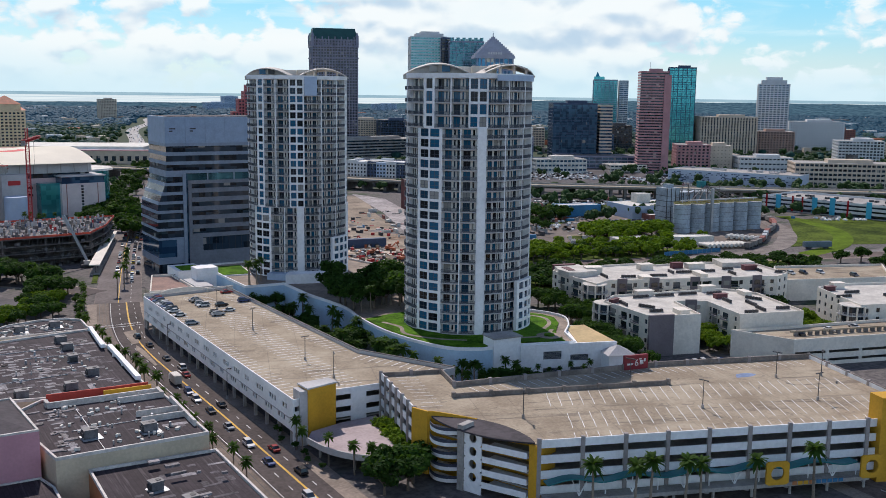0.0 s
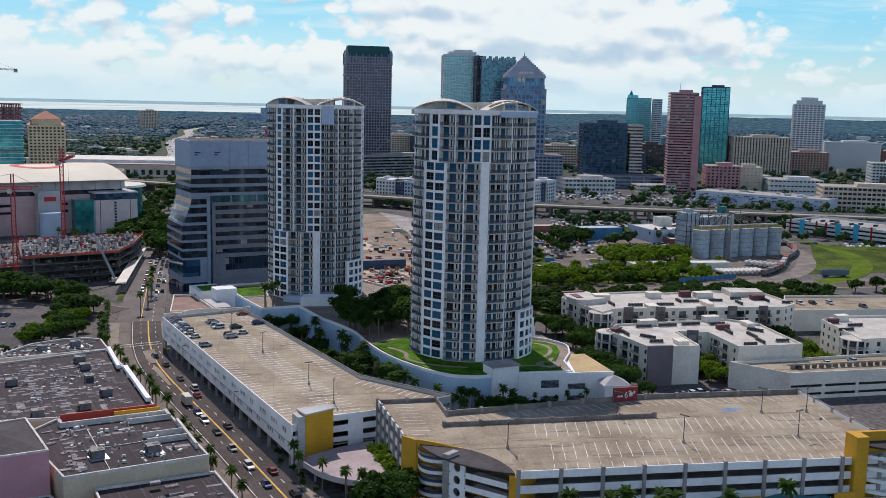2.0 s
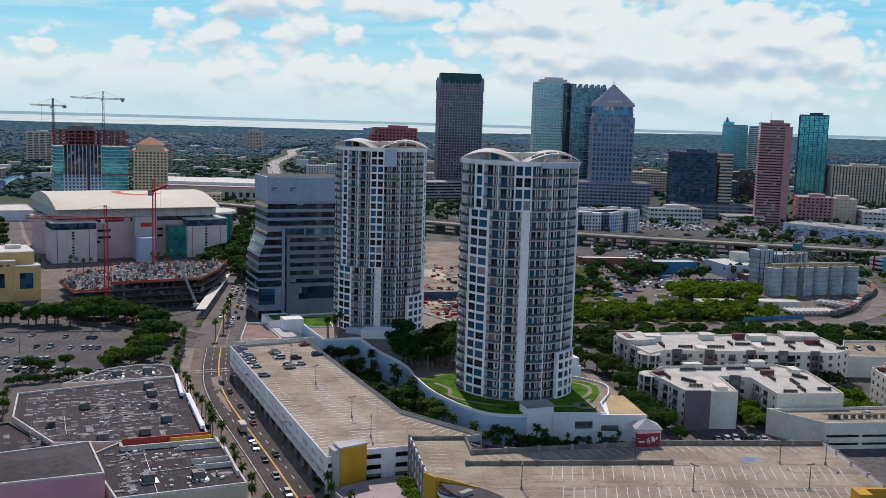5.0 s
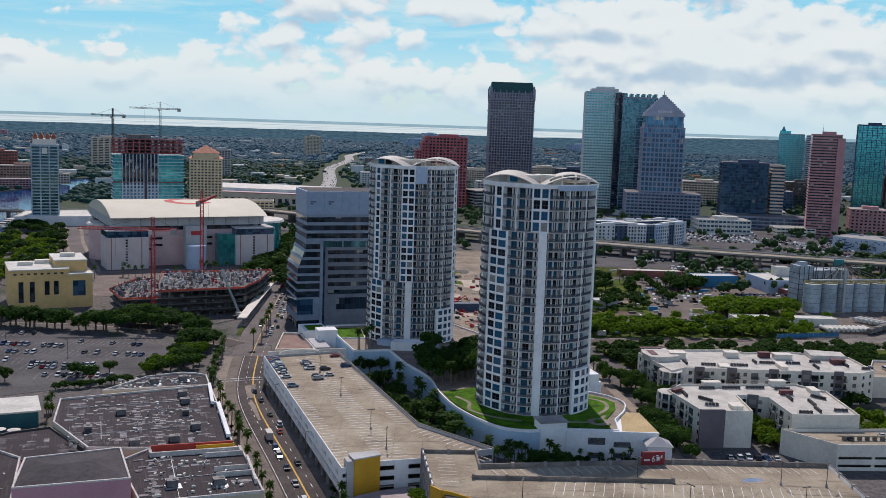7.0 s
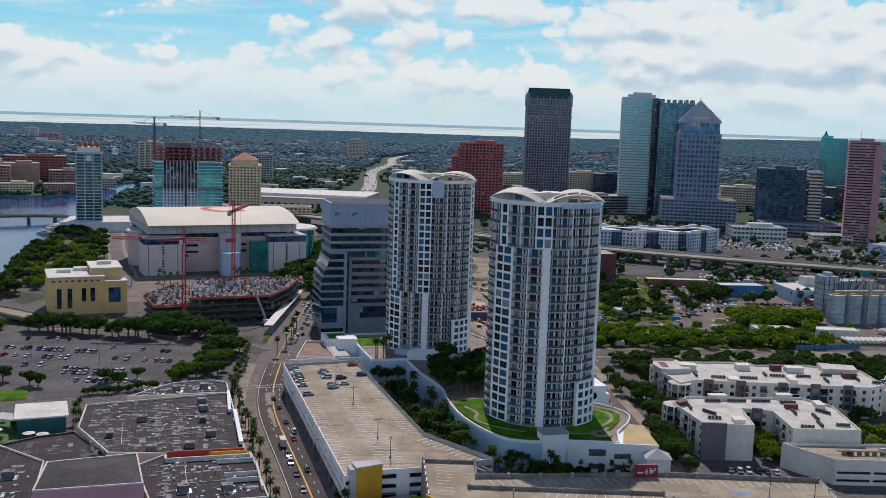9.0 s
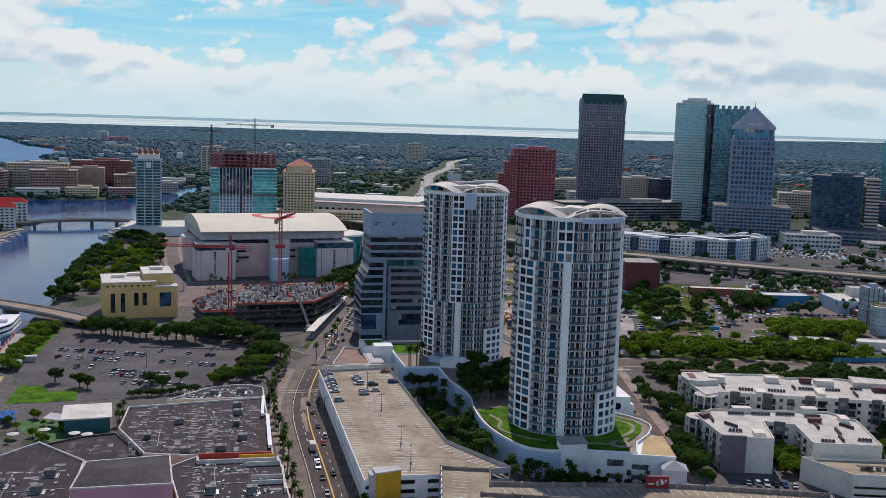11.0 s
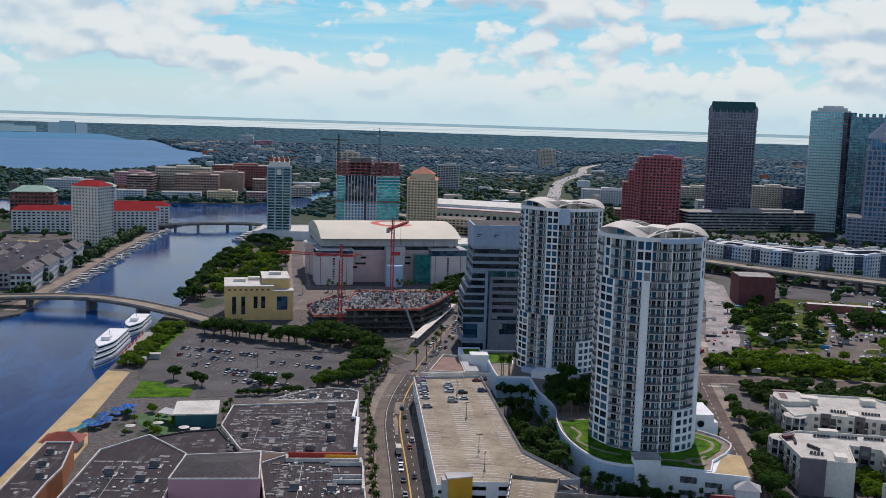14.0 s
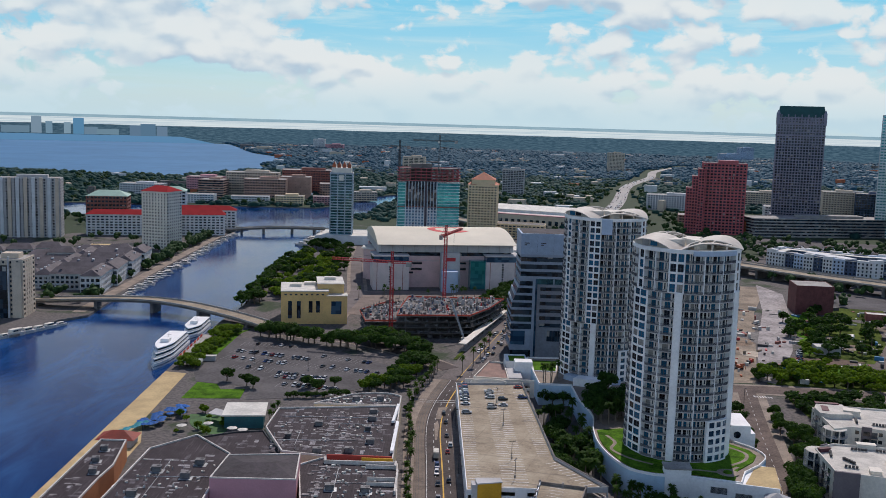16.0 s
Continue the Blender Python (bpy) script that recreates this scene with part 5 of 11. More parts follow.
    for i in range(n):
        u0, u1 = 1 + L * i / n, 1 + L * (i + 1) / n
        top = [bm.verts.new(m @ Vector((u, y, wave(u) + (0.25 if y < -1 else 0)))) for u, y in ((u0, -3.8), (u1, -3.8), (u1, -0.5), (u0, -0.5))]
        low = [bm.verts.new(v.co - Vector((0, 0, 0.28))) for v in top]
        bm.faces.new(top)
        bm.faces.new(low[::-1])
        for k in range(4):
            bm.faces.new((low[k], low[(k + 1) % 4], top[(k + 1) % 4], top[k]))
    part("canopy_roof", bm, M_TEALM, c)
    for i in range(6):
        bm = bmesh.new()
        u = 8.5 + 12.2 * i
        for du in (-1.9, 0, 1.9):
            beam(bm, m @ Vector((u, -2.6, 2.9)), m @ Vector((u + du, -2.6, wave(u + du))), 0.18, 0.18)
        beam(bm, m @ Vector((u + 6, -2.6, 2.9)), m @ Vector((u + 6, -2.6, wave(u + 6))), 0.2, 0.2)
        part("strut", bm, M_WHITE, c)
    bm = bmesh.new()
    p = [m @ Vector(v) for v in ((0.5, -4.2, 0), (78, -4.2, 0), (78, -0.6, 0), (0.5, -0.6, 0))]
    prism(bm, [(v.x, v.y) for v in p], 2.1, 3.0)
    part("walkway_slab", bm, M_CONC, c)
    for i in range(9):
        bm = bmesh.new()
        q = m @ Vector((2 + 9.4 * i, -3.4, 0))
        rod(bm, (q.x, q.y, 0), (q.x, q.y, 2.1), 0.35)
        part("pillar", bm, M_CONC, c)
    # ochre square signs with round holes
    for u in (51.5, 75.2):
        s = thing("square_sign", "ochre square panel with a round hole", "sign", group="square signs")
        bm = bmesh.new()
        holed(bm, m @ pose(0, -4.9, 0), u, u + 5.6, 2.9, 8.3, 0.5, 1.6)
        part("panel", bm, M_YELLOW, s)
    # the words on the fascia cannot be read
    w = thing("fascia_letters", "small coloured lettering on the walkway edge", "sign")
    for k, (u, mm) in enumerate(((59, M_ORANGE), (60.4, M_YELLOW), (61.8, M_YELLOW), (63.2, M_ORANGE), (65.0, M_BLUE), (66.4, M_BLUE), (67.8, M_BLUE), (69.2, M_BLUE), (70.6, M_BLUE))):
        bm = bmesh.new()
        q = m @ Vector((u, -4.3, 0))
        box(bm, q.x, q.y, 2.35, 1.1, 0.12, 0.85, turn)
        part("bar", bm, mm, w)
    # red level sign on the back parapet
    s = thing("level_sign", "dark red sign box with a white figure six", "sign", 182.3, 197.8, 13.95, -10)
    bm = bmesh.new()
    box(bm, 0, 0, 0, 7.4, 0.9, 4.0)
    part("sign_box", bm, surface("dark_red_sign", (0.22, 0.02, 0.03), 0.5, var=0.15), s)
    cu = bpy.data.curves.new("figure", "FONT")
    cu.body, cu.size, cu.extrude = "6", 2.6, 0.03
    cu.materials.append(M_LINE_W)
    ob = new("figure", cu)
    ob.parent = s
    ob.matrix_basis = pose(-0.6, -0.5, 1.0, 90, 0, 0)
    for x, z, w_, h_ in ((-2.0, 1.3, 1.8, 0.5), (1.6, 1.3, 1.1, 1.2), (2.6, 2.0, 0.5, 0.9), (1.2, 2.7, 0.8, 0.3)):
        bm = bmesh.new()
        box(bm, x, -0.5, z, w_, 0.08, h_)
        part("bar", bm, M_LINE_W, s)


garage_a()
garage_b()


# ---- podium of the towers ----
def podium():
    t = thing("podium", "white curved podium with roof lawns under the towers", "podium")
    wall = smooth([(149, 345), (151.5, 320), (148.5, 300), (147.6, 281), (150, 264), (155, 251), (163, 245.5)], 5)
    pts = wall + [(176.4, 243.9), (194, 238.4), (199, 250)] + smooth([(207, 258), (213, 268), (212, 278), (206, 287)], 4) + [(203, 310), (206, 385), (196, 428), (132, 428), (133, 372), (149, 371)]
    bm = bmesh.new()
    prism(bm, pts, 0, 10.3)
    part("podium_body", bm, surface("pale_blue_wall", (0.42, 0.58, 0.72), 0.75, var=0.08), t)
    bm = bmesh.new()
    ring(bm, pts, 10.3, 11.3, 0.45)
    part("parapet", bm, M_WHITE, t)
    bm = bmesh.new()
    prism(bm, inset(pts, 0.5), 10.3, 10.5)
    part("roof_paving", bm, M_PAVE, t)
    lawn = inset(smooth([(149, 300), (148.2, 281), (151, 264), (156, 252), (166, 247), (178, 246), (193, 240)], 4) + [(198, 252), (207, 262), (211, 270), (210, 277), (204, 285), (200, 300), (180, 305), (160, 303)], 1.2)
    bm = bmesh.new()
    prism(bm, lawn, 10.5, 10.85)
    part("roof_lawn", bm, M_GRASS, t, "bright green roof lawn")
    bm = bmesh.new()
    prism(bm, [(122, 421), (131, 421), (131, 432), (122, 432)], 10.4, 10.8)
    part("roof_lawn", bm, M_GRASS, t)
    bm = bmesh.new()
    prism(bm, [(120, 420), (132, 420), (132, 437), (120, 437)], 0, 10.45)
    part("podium_wing", bm, M_WHITE, t)
    # winding paths and a round bed
    bm = bmesh.new()
    for line in ([(153, 292), (155, 283), (152, 274), (157, 264), (165, 257)], [(196, 284), (202, 279), (206, 272), (203, 264), (196, 258)], [(170, 250), (180, 252), (190, 250), (198, 256)]):
        prism(bm, strip(smooth(line, 5), 1.4), 10.84, 10.88)
    part("garden_path", bm, M_PAVE, t)
    bm = bmesh.new()
    prism(bm, [(192 + 4.2 * math.cos(a * 0.35), 249.5 + 4.2 * math.sin(a * 0.35)) for a in range(18)], 10.84, 10.9)
    part("round_court", bm, M_PAVE, t)
    bm = bmesh.new()
    rod(bm, (192, 249.5, 10.8), (192, 249.5, 11.4), 1.8, 1.6, 16)
    part("round_planter", bm, M_GRASS, t)
    # white corner block and the south wing with its louvres
    bm = bmesh.new()
    prism(bm, [(166.8, 244.2), (176.4, 243.6), (177, 250.5), (167.4, 251.2)], 0, 13.6)
    part("corner_block", bm, M_WHITE, t)
    bm = bmesh.new()
    prism(bm, [(166.4, 243.8), (176.8, 243.2), (177.4, 250.9), (167, 251.6)], 13.6, 14.0)
    part("block_cap", bm, M_CONC, t)
    bm = bmesh.new()
    a, b = (176, 243.0), (206.5, 233.0)
    pierced(bm, along(a, b), 32.0, 10.9, 0.6, [(7.5, 13.5, 1.2, 3.2), (7.5, 13.5, 6.0, 8.6), (16.5, 22.5, 1.2, 3.2), (16.5, 22.5, 5.2, 7.2)])
    part("south_wall", bm, M_WHITE, t)
    m = along(a, b)
    lou = bmesh.new()
    box(lou, 0, 0, 0, 6.0, 0.1, 0.28)
    me = mesh_of("louvre", lou, M_RAILG)
    turn = math.degrees(math.atan2(b[1] - a[1], b[0] - a[0]))
    for u0, z0, n in ((7.5, 1.2, 5), (7.5, 6.0, 7), (16.5, 1.2, 5), (16.5, 5.2, 5)):
        repeat("louvre", me, t, [(*(m @ Vector((u0 + 3, 0.3, 0))).xy, z0 + 0.05 + 0.4 * i, turn) for i in range(n)])
    bm = bmesh.new()
    prism(bm, [(176.3, 243.8), (206.8, 233.8), (213, 258), (203, 262)], 0, 10.2)
    part("south_wing", bm, M_WHITE, t)
    bm = bmesh.new()
    prism(bm, [(194.5, 237.0), (207, 233.2), (213, 257.5), (206, 259)], 10.2, 10.45)
    part("terrace", bm, M_QUAY, t, "tan roof terrace")
    # hipped pavilion
    bm = bmesh.new()
    p = [(199.6, 228.6), (207.6, 226.0), (209.8, 232.4), (201.8, 235.0)]
    prism(bm, p, 0, 8.0)
    part("pavilion", bm, M_WHITE, t)
    bm = bmesh.new()
    q = inset(p, -0.5)
    vs = [bm.verts.new((x, y, 8.0)) for x, y in q]
    c = bm.verts.new((sum(x for x, y in p) / 4, sum(y for x, y in p) / 4, 10.6))
    for i in range(4):
        bm.faces.new((vs[i], vs[(i + 1) % 4], c))
    bm.faces.new(vs[::-1])
    part("pavilion_roof", bm, M_GREYW, t)
    # white block east of the tower, with a round window
    bm = bmesh.new()
    prism(bm, [(203, 292), (214, 291), (215.5, 310), (204, 311)], 0, 16.5)
    prism(bm, [(206, 296), (217.5, 295), (218, 305), (207, 306)], 0, 12)
    part("east_block", bm, M_WHITE, t)
    bm = bmesh.new()
    rod(bm, (208.5, 291.3, 12.5), (208.5, 291.9, 12.5), 1.5, 1.5, 24)
    part("round_window", bm, G_DARK, t)
    # blue entrance front below the second tower
    bm = bmesh.new()
    arc = [(167.5 + 25 * math.cos(radians(a)), 398.8 + 25 * math.sin(radians(a))) for a in range(215, 291, 6)]
    prism(bm, arc + [(167.5, 398.8)], 0, 13.2)
    part("entrance_front", bm, M_LBLUE, t, "pale blue curved entrance front")
    bm = bmesh.new()
    prism(bm, [(150, 371.5), (166, 366.5), (170, 373), (154, 378)], 10.3, 14.4)
    part("porch", bm, M_WHITE, t)
    bm = bmesh.new()
    prism(bm, [(164, 366), (178, 362), (181, 372), (168, 375)], 7.0, 9.4)
    part("red_awning", bm, surface("dark_red_canvas", (0.20, 0.02, 0.03), 0.8, var=0.15), t)
    # arcade wall towards the garage
    bm = bmesh.new()
    pierced(bm, along((96, 384), (132, 384)), 36, 9.5, 0.5, [(4 + 5.2 * i, 7.8 + 5.2 * i, z, z + 2.6) for i in range(6) for z in (1.0, 5.2)])
    part("arcade_wall", bm, M_CREAM, t)


podium()


# ---- buildings with rows of windows ----
PANES = {}


def pane(w, h, material):
    key = (round(w, 2), round(h, 2), material.name)
    if key not in PANES:
        bm = bmesh.new()
        box(bm, 0, 0, 0, key[0], 0.08, key[1])
        PANES[key] = mesh_of("window", bm, material)
    return PANES[key]


def block(name, label, category, pts, h, floors, wall, roof_mat, pitch=4.2, win=(1.5, 1.6), glass=None, sill=0.9, edges=None, parapet=0.8, base=0.0, accent=None, group=""):
    """A flat-roofed building over a plan polygon: pierced walls with a pane in each opening, roof and parapet."""
    t = thing(name, label, category, group=group)
    fh = (h - parapet) / floors
    n = len(pts)
    for i in range(n):
        a, b = Vector(pts[i]), Vector(pts[(i + 1) % n])
        ln = (b - a).length
        m, turn = along(a, b, base), math.degrees(math.atan2((b - a).y, (b - a).x))
        k = int((ln - 1.0) / pitch) if edges is None or i in edges else 0
        holes = []
        for f in range(floors):
            for j in range(k):
                u = (j + 0.5) * ln / k
                holes.append((u - win[0] / 2, u + win[0] / 2, f * fh + sill, f * fh + sill + win[1]))
        bm = bmesh.new()
        pierced(bm, m, ln, h, 0.35, holes)
        part("wall", bm, accent[1] if accent and i in accent[0] else wall, t)
        for u0, u1, v0, v1 in holes:
            p = m @ Vector(((u0 + u1) / 2, 0.28, v0))
            repeat("window", pane(win[0], win[1], glass or G_ROOM), t, [(p.x, p.y, p.z, turn)])
    bm = bmesh.new()
    prism(bm, inset(pts, 0.36), base + h - parapet - 0.3, base + h - parapet)
    part("roof", bm, roof_mat, t)
    bm = bmesh.new()
    prism(bm, inset(pts, 0.8), base, base + h - parapet - 0.35)
    part("interior", bm, M_DCONC, t)
    return t


def roof_unit(x, y, z, w, d, h, turn, label="grey rooftop air handling unit on a low frame", group="rooftop units"):
    t = thing("rooftop_unit", label, "air conditioner", x, y, z, turn, group)
    bm = bmesh.new()
    box(bm, 0, 0, 0.25, w, d, h)
    box(bm, 0, 0, h + 0.25, w + 0.3, d + 0.3, 0.12)
    casing = part("casing", bm, M_UNIT, t)
    bm = bmesh.new()
    for s in (-1, 1):
        box(bm, 0, s * d * 0.4, 0, w * 1.05, 0.2, 0.25)
    part("skid", bm, M_DMETAL, t)
    bm = bmesh.new()
    box(bm, 0.2, -0.3, 0.0, w * 1.5, d * 1.7, 0.1)
    part("pad", bm, M_METAL, t, "pale pad under the unit")
    bm = bmesh.new()
    rod(bm, (w * 0.22, 0, h + 0.25), (w * 0.22, 0, h + 0.5), min(w, d) * 0.28, None, 14)
    part("fan_cowl", bm, M_DMETAL, casing)
    bm = bmesh.new()
    box(bm, -w * 0.55, 0, 0.45, w * 0.14, d * 0.8, h * 0.6)
    part("grille", bm, M_DMETAL, casing)
    return t


APT1 = [(253, 299), (262, 302.5), (333, 277), (343, 280), (350, 304), (330, 318), (306, 322), (304, 328), (262, 336), (255.5, 331)]
APT2 = [(231.4, 244.7), (249.6, 239), (257.5, 260), (267.8, 254), (261.7, 232.5), (286.2, 225.6), (297, 256), (291.9, 268.7), (244.2, 278.8), (234.2, 272.5)]
APT3 = [(313.2, 222), (352, 212), (362, 246), (340, 254), (327.7, 252.6)]


def balconies(t, a, b, us, floors, fh, z0):
    m, turn = along(a, b), math.degrees(math.atan2(b[1] - a[1], b[0] - a[0]))
    bm = bmesh.new()
    box(bm, 0, -0.6, 0, 3.4, 1.3, 0.18)
    for x in np.linspace(-1.65, 1.65, 12):
        box(bm, x, -1.2, 0.18, 0.05, 0.05, 0.9)
    box(bm, 0, -1.2, 1.05, 3.4, 0.08, 0.08)
    for x in (-1.68, 1.68):
        box(bm, x, -0.6, 1.05, 0.06, 1.25, 0.08)
    me = mesh_of("balcony", bm, M_RAILG)
    for u in us:
        for f in range(1, floors):
            p = m @ Vector((u, 0, 0))
            repeat("balcony", me, t, [(p.x, p.y, z0 + f * fh, turn)])
            # dark door pane laid on the wall, giving the balcony its shaded recess
            p = m @ Vector((u, -0.03, 0))
            repeat("balcony_door", pane(3.0, 2.3, G_ROOM), t, [(p.x, p.y, z0 + f * fh + 0.2, turn)])


a1 = block("apartment_building", "white four-storey apartment building with a pale flat roof", "apartments", APT1, 14.0, 4, M_CREAM, M_ROOFA, 4.4, (1.6, 1.7), group="apartment buildings")
balconies(a1, APT1[1], APT1[2], (9, 22, 30, 43, 56, 68), 4, 3.3, 0)
balconies(a1, APT1[9], APT1[0], (8, 18, 26), 4, 3.3, 0)
a2 = block("apartment_building", "white apartment building with a taupe corner round a green court", "apartments", APT2, 14.0, 4, M_CREAM, M_ROOFA, 4.4, (1.5, 1.6), edges=(1, 2, 3, 6, 7, 8, 9), group="apartment buildings")
balconies(a2, APT2[9], APT2[0], (6, 13, 20), 4, 3.3, 0)
balconies(a2, APT2[3], APT2[4], (6, 13), 4, 3.3, 0)
bm = bmesh.new()
m_ = along(APT2[0], APT2[1])
p_ = [m_ @ Vector(v) for v in ((-0.6, -0.9, 0), (8.6, -0.9, 0), (8.6, 0.3, 0), (-0.6, 0.3, 0))]
prism(bm, [(v.x, v.y) for v in p_], 0, 14.4)
part("taupe_panel", bm, M_TAUPE, a2, "dark taupe wall panel")
for tt, ed, us in ((a1, (1, 2), (4, 18, 36, 50, 64)), (a2, (2, 3), (4,)), (a2, (8, 9), (4,))):
    pts_ = APT1 if tt is a1 else APT2
    m_ = along(pts_[ed[0]], pts_[ed[1]])
    for u in us:
        # taupe panel proud of the wall; its dark colour stands for recessed balconies
        bm = bmesh.new()
        p_ = [m_ @ Vector(v) for v in ((u, -0.35, 0), (u + 4.2, -0.35, 0), (u + 4.2, 0.1, 0), (u, 0.1, 0))]
        prism(bm, [(v.x, v.y) for v in p_], 3.6, 14.5)
        part("accent_panel", bm, M_TAUPE, tt)
        for f_ in (1, 2, 3):
            q_ = m_ @ Vector((u + 2.1, -0.4, 3.3 * f_ + 0.75))
            repeat("window", pane(2.6, 1.9, G_ROOM), tt, [(q_.x, q_.y, q_.z, math.degrees(math.atan2(m_[1][0], m_[0][0])))])
a3 = block("apartment_building", "white four-storey apartment building with rooftop units", "apartments", APT3, 14.0, 4, M_CREAM, M_ROOFA, 4.4, (1.6, 1.7), group="apartment buildings")
for p_ in ([(262, 336), (258, 333), (254.6, 326), (254.0, 318), (258, 316), (268, 316), (270, 332)], [(330, 305), (345, 300), (349, 308), (335, 316)]):
    bm = bmesh.new()
    prism(bm, p_[::1] if sum(p[0] * q[1] - q[0] * p[1] for p, q in zip(p_, p_[1:] + p_[:1])) > 0 else p_[::-1], 13.1, 15.4)
    part("raised_roof", bm, M_ROOFA, a1)
# rounded balcony bay at the street corner of the first building
for (bx_, by_), tt in (((254.5, 302.0), a1), ((235.4, 272.0), a2), ((314.0, 226.0), a3)):
    bm = bmesh.new()
    rod(bm, (bx_, by_, 0), (bx_, by_, 13.0), 4.3, None, 20)
    part("bay_glass", bm, G_DARK, tt, "dark glazed corner bay")
    for f in range(1, 5):
        bm = bmesh.new()
        rod(bm, (bx_, by_, 3.3 * f - 0.15), (bx_, by_, 3.3 * f + 0.12), 5.4 if f < 4 else 4.9, None, 20)
        part("bay_slab", bm, M_GREYW if f < 4 else M_ROOFA, tt)
        if f < 4:
            bm = bmesh.new()
            for k in range(20):
                a0, a1_ = 2 * math.pi * k / 20, 2 * math.pi * (k + 1) / 20
                p0, p1 = (bx_ + 5.3 * math.cos(a0), by_ + 5.3 * math.sin(a0)), (bx_ + 5.3 * math.cos(a1_), by_ + 5.3 * math.sin(a1_))
                for z in (0.5, 0.8, 1.1):
                    beam(bm, (*p0, 3.3 * f + z), (*p1, 3.3 * f + z), 0.08, 0.08)
                beam(bm, (*p0, 3.3 * f), (*p0, 3.3 * f + 1.1), 0.08, 0.08)
            part("bay_rail", bm, M_GREYW, tt)
    bm = bmesh.new()
    for k in range(5):
        a = 2 * math.pi * (k + 0.3) / 10 + 2.0
        bm = bmesh.new()
        box(bm, bx_ + 5.0 * math.cos(a), by_ + 5.0 * math.sin(a), 0, 0.5, 0.5, 13.2)
        part("bay_column", bm, M_CREAM, tt)
M_PERGOLA = surface("dark_red_pergola", (0.13, 0.045, 0.05), 0.7, var=0.2)
CASE = bmesh.new()
box(CASE, 0, 0, 0.2, 0.95, 0.95, 0.95)
rod(CASE, (0, 0, 1.15), (0, 0, 1.22), 0.36, None, 10)
CASE = mesh_of("condenser", CASE, M_DMETAL)


def bank(x, y, z, n, turn):
    """A row of condensers on two rails."""
    t = thing("condenser_bank", "row of dark condenser units on a pale roof", "air conditioner", x, y, z, turn, "condenser banks")
    bm = bmesh.new()
    for v in (-0.35, 0.35):
        box(bm, 0, v, 0, n * 1.3 + 0.4, 0.14, 0.2)
    part("rail", bm, M_METAL, t)
    repeat("condenser", CASE, t, [((k - (n - 1) / 2) * 1.3, 0, 0, 0) for k in range(n)])


def upstand(t, x, y, z, w, d, h, turn, mat_=None, name="stair_head"):
    bm = bmesh.new()
    box(bm, x, y, z, w, d, h, turn)
    box(bm, x, y, z + h, w + 0.5, d + 0.5, 0.2, turn)
    part(name, bm, mat_ or M_CREAM, t)


RZ = 13.25
for x, y, n, a in ((268, 312, 5, -108), (276, 306, 5, -20), (289, 302, 6, -20), (300, 306, 4, -110), (305, 303, 6, -20), (316, 300, 5, -20), (322, 292, 5, -110), (328, 300, 4, -20), (338, 292, 5, -110), (343, 284, 4, -20)):
    bank(x, y, RZ, n, a)
for x, y, n, a in ((238, 266, 5, -108), (242, 258, 5, -70), (240, 251, 4, -20), (252, 272, 5, -14), (262, 270, 6, -14), (272, 268, 6, -14), (282, 264, 5, -14), (276, 252, 5, -110), (280, 244, 6, -110), (276, 236, 5, -110), (269, 234, 4, -20), (284, 233, 4, -20), (288, 250, 5, -70),
                   (322, 236, 5, -16), (332, 240, 5, -16), (338, 228, 5, -110), (348, 232, 5, -16), (346, 222, 4, -16)):
    bank(x, y, RZ, n, a)
for tt, x, y, w, d, h, a in ((a1, 270, 322, 7, 5, 2.6, -20), (a1, 296, 318, 6, 4, 2.4, -14), (a1, 318, 310, 8, 4, 2.2, -16), (a1, 306, 295, 3, 9, 1.6, -20), (a1, 280, 300.5, 4, 6, 1.3, -20), (a2, 256, 275, 7, 3, 2.0, -12), (a2, 284, 270, 6, 3, 2.2, -12), (a2, 247, 246, 4, 5, 1.4, -16), (a2, 292, 258, 3, 6, 1.5, -16), (a3, 336, 250, 5, 3, 2.2, -16)):
    upstand(tt, x, y, RZ - 0.05, w, d, h, a)
for tt, x, y, w, d, h, a in ((a1, 259, 325, 8, 2.5, 2.2, 75), (a1, 263, 333, 10, 2, 2.4, -10), (a1, 337, 296, 6, 3, 2.0, -20), (a1, 311, 314, 5, 2.5, 2.4, -14), (a2, 237, 270, 5, 1.5, 1.5, 20), (a2, 279, 258, 5, 2, 1.6, -14), (a3, 329, 248, 4, 2, 1.6, -16)):
    upstand(tt, x, y, RZ - 0.05, w, d, h, a, M_PERGOLA, "dark_pergola")


def deck(name, label, pts, h, levels, wall=None, slots=True):
    """A low parking deck: slabs, wall with long slots and a parapet."""
    t = thing(name, label, "garage")
    fh = h / levels
    for i, a in enumerate(pts):
        a, b = Vector(a), Vector(pts[(i + 1) % len(pts)])
        ln = (b - a).length
        n = max(1, int(ln / 12))
        bm = bmesh.new()
        pierced(bm, along(a, b), ln, h + 1.0, 0.35, [(ln * k / n + 0.6, ln * (k + 1) / n - 0.6, z * fh + 1.3, (z + 1) * fh - 0.6) for k in range(n) for z in range(levels - 1)] if slots and i in (1, 2) else [])
        part("wall", bm, wall or M_CREAM, t)
    for z in range(1, levels + 1):
        bm = bmesh.new()
        prism(bm, inset(pts, 0.36), z * fh - 0.35, z * fh)
        part("slab", bm, M_DECK, t)
    # dark block added inside, standing in for the shade behind the slots
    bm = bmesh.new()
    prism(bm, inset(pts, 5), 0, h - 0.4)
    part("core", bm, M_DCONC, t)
    return t


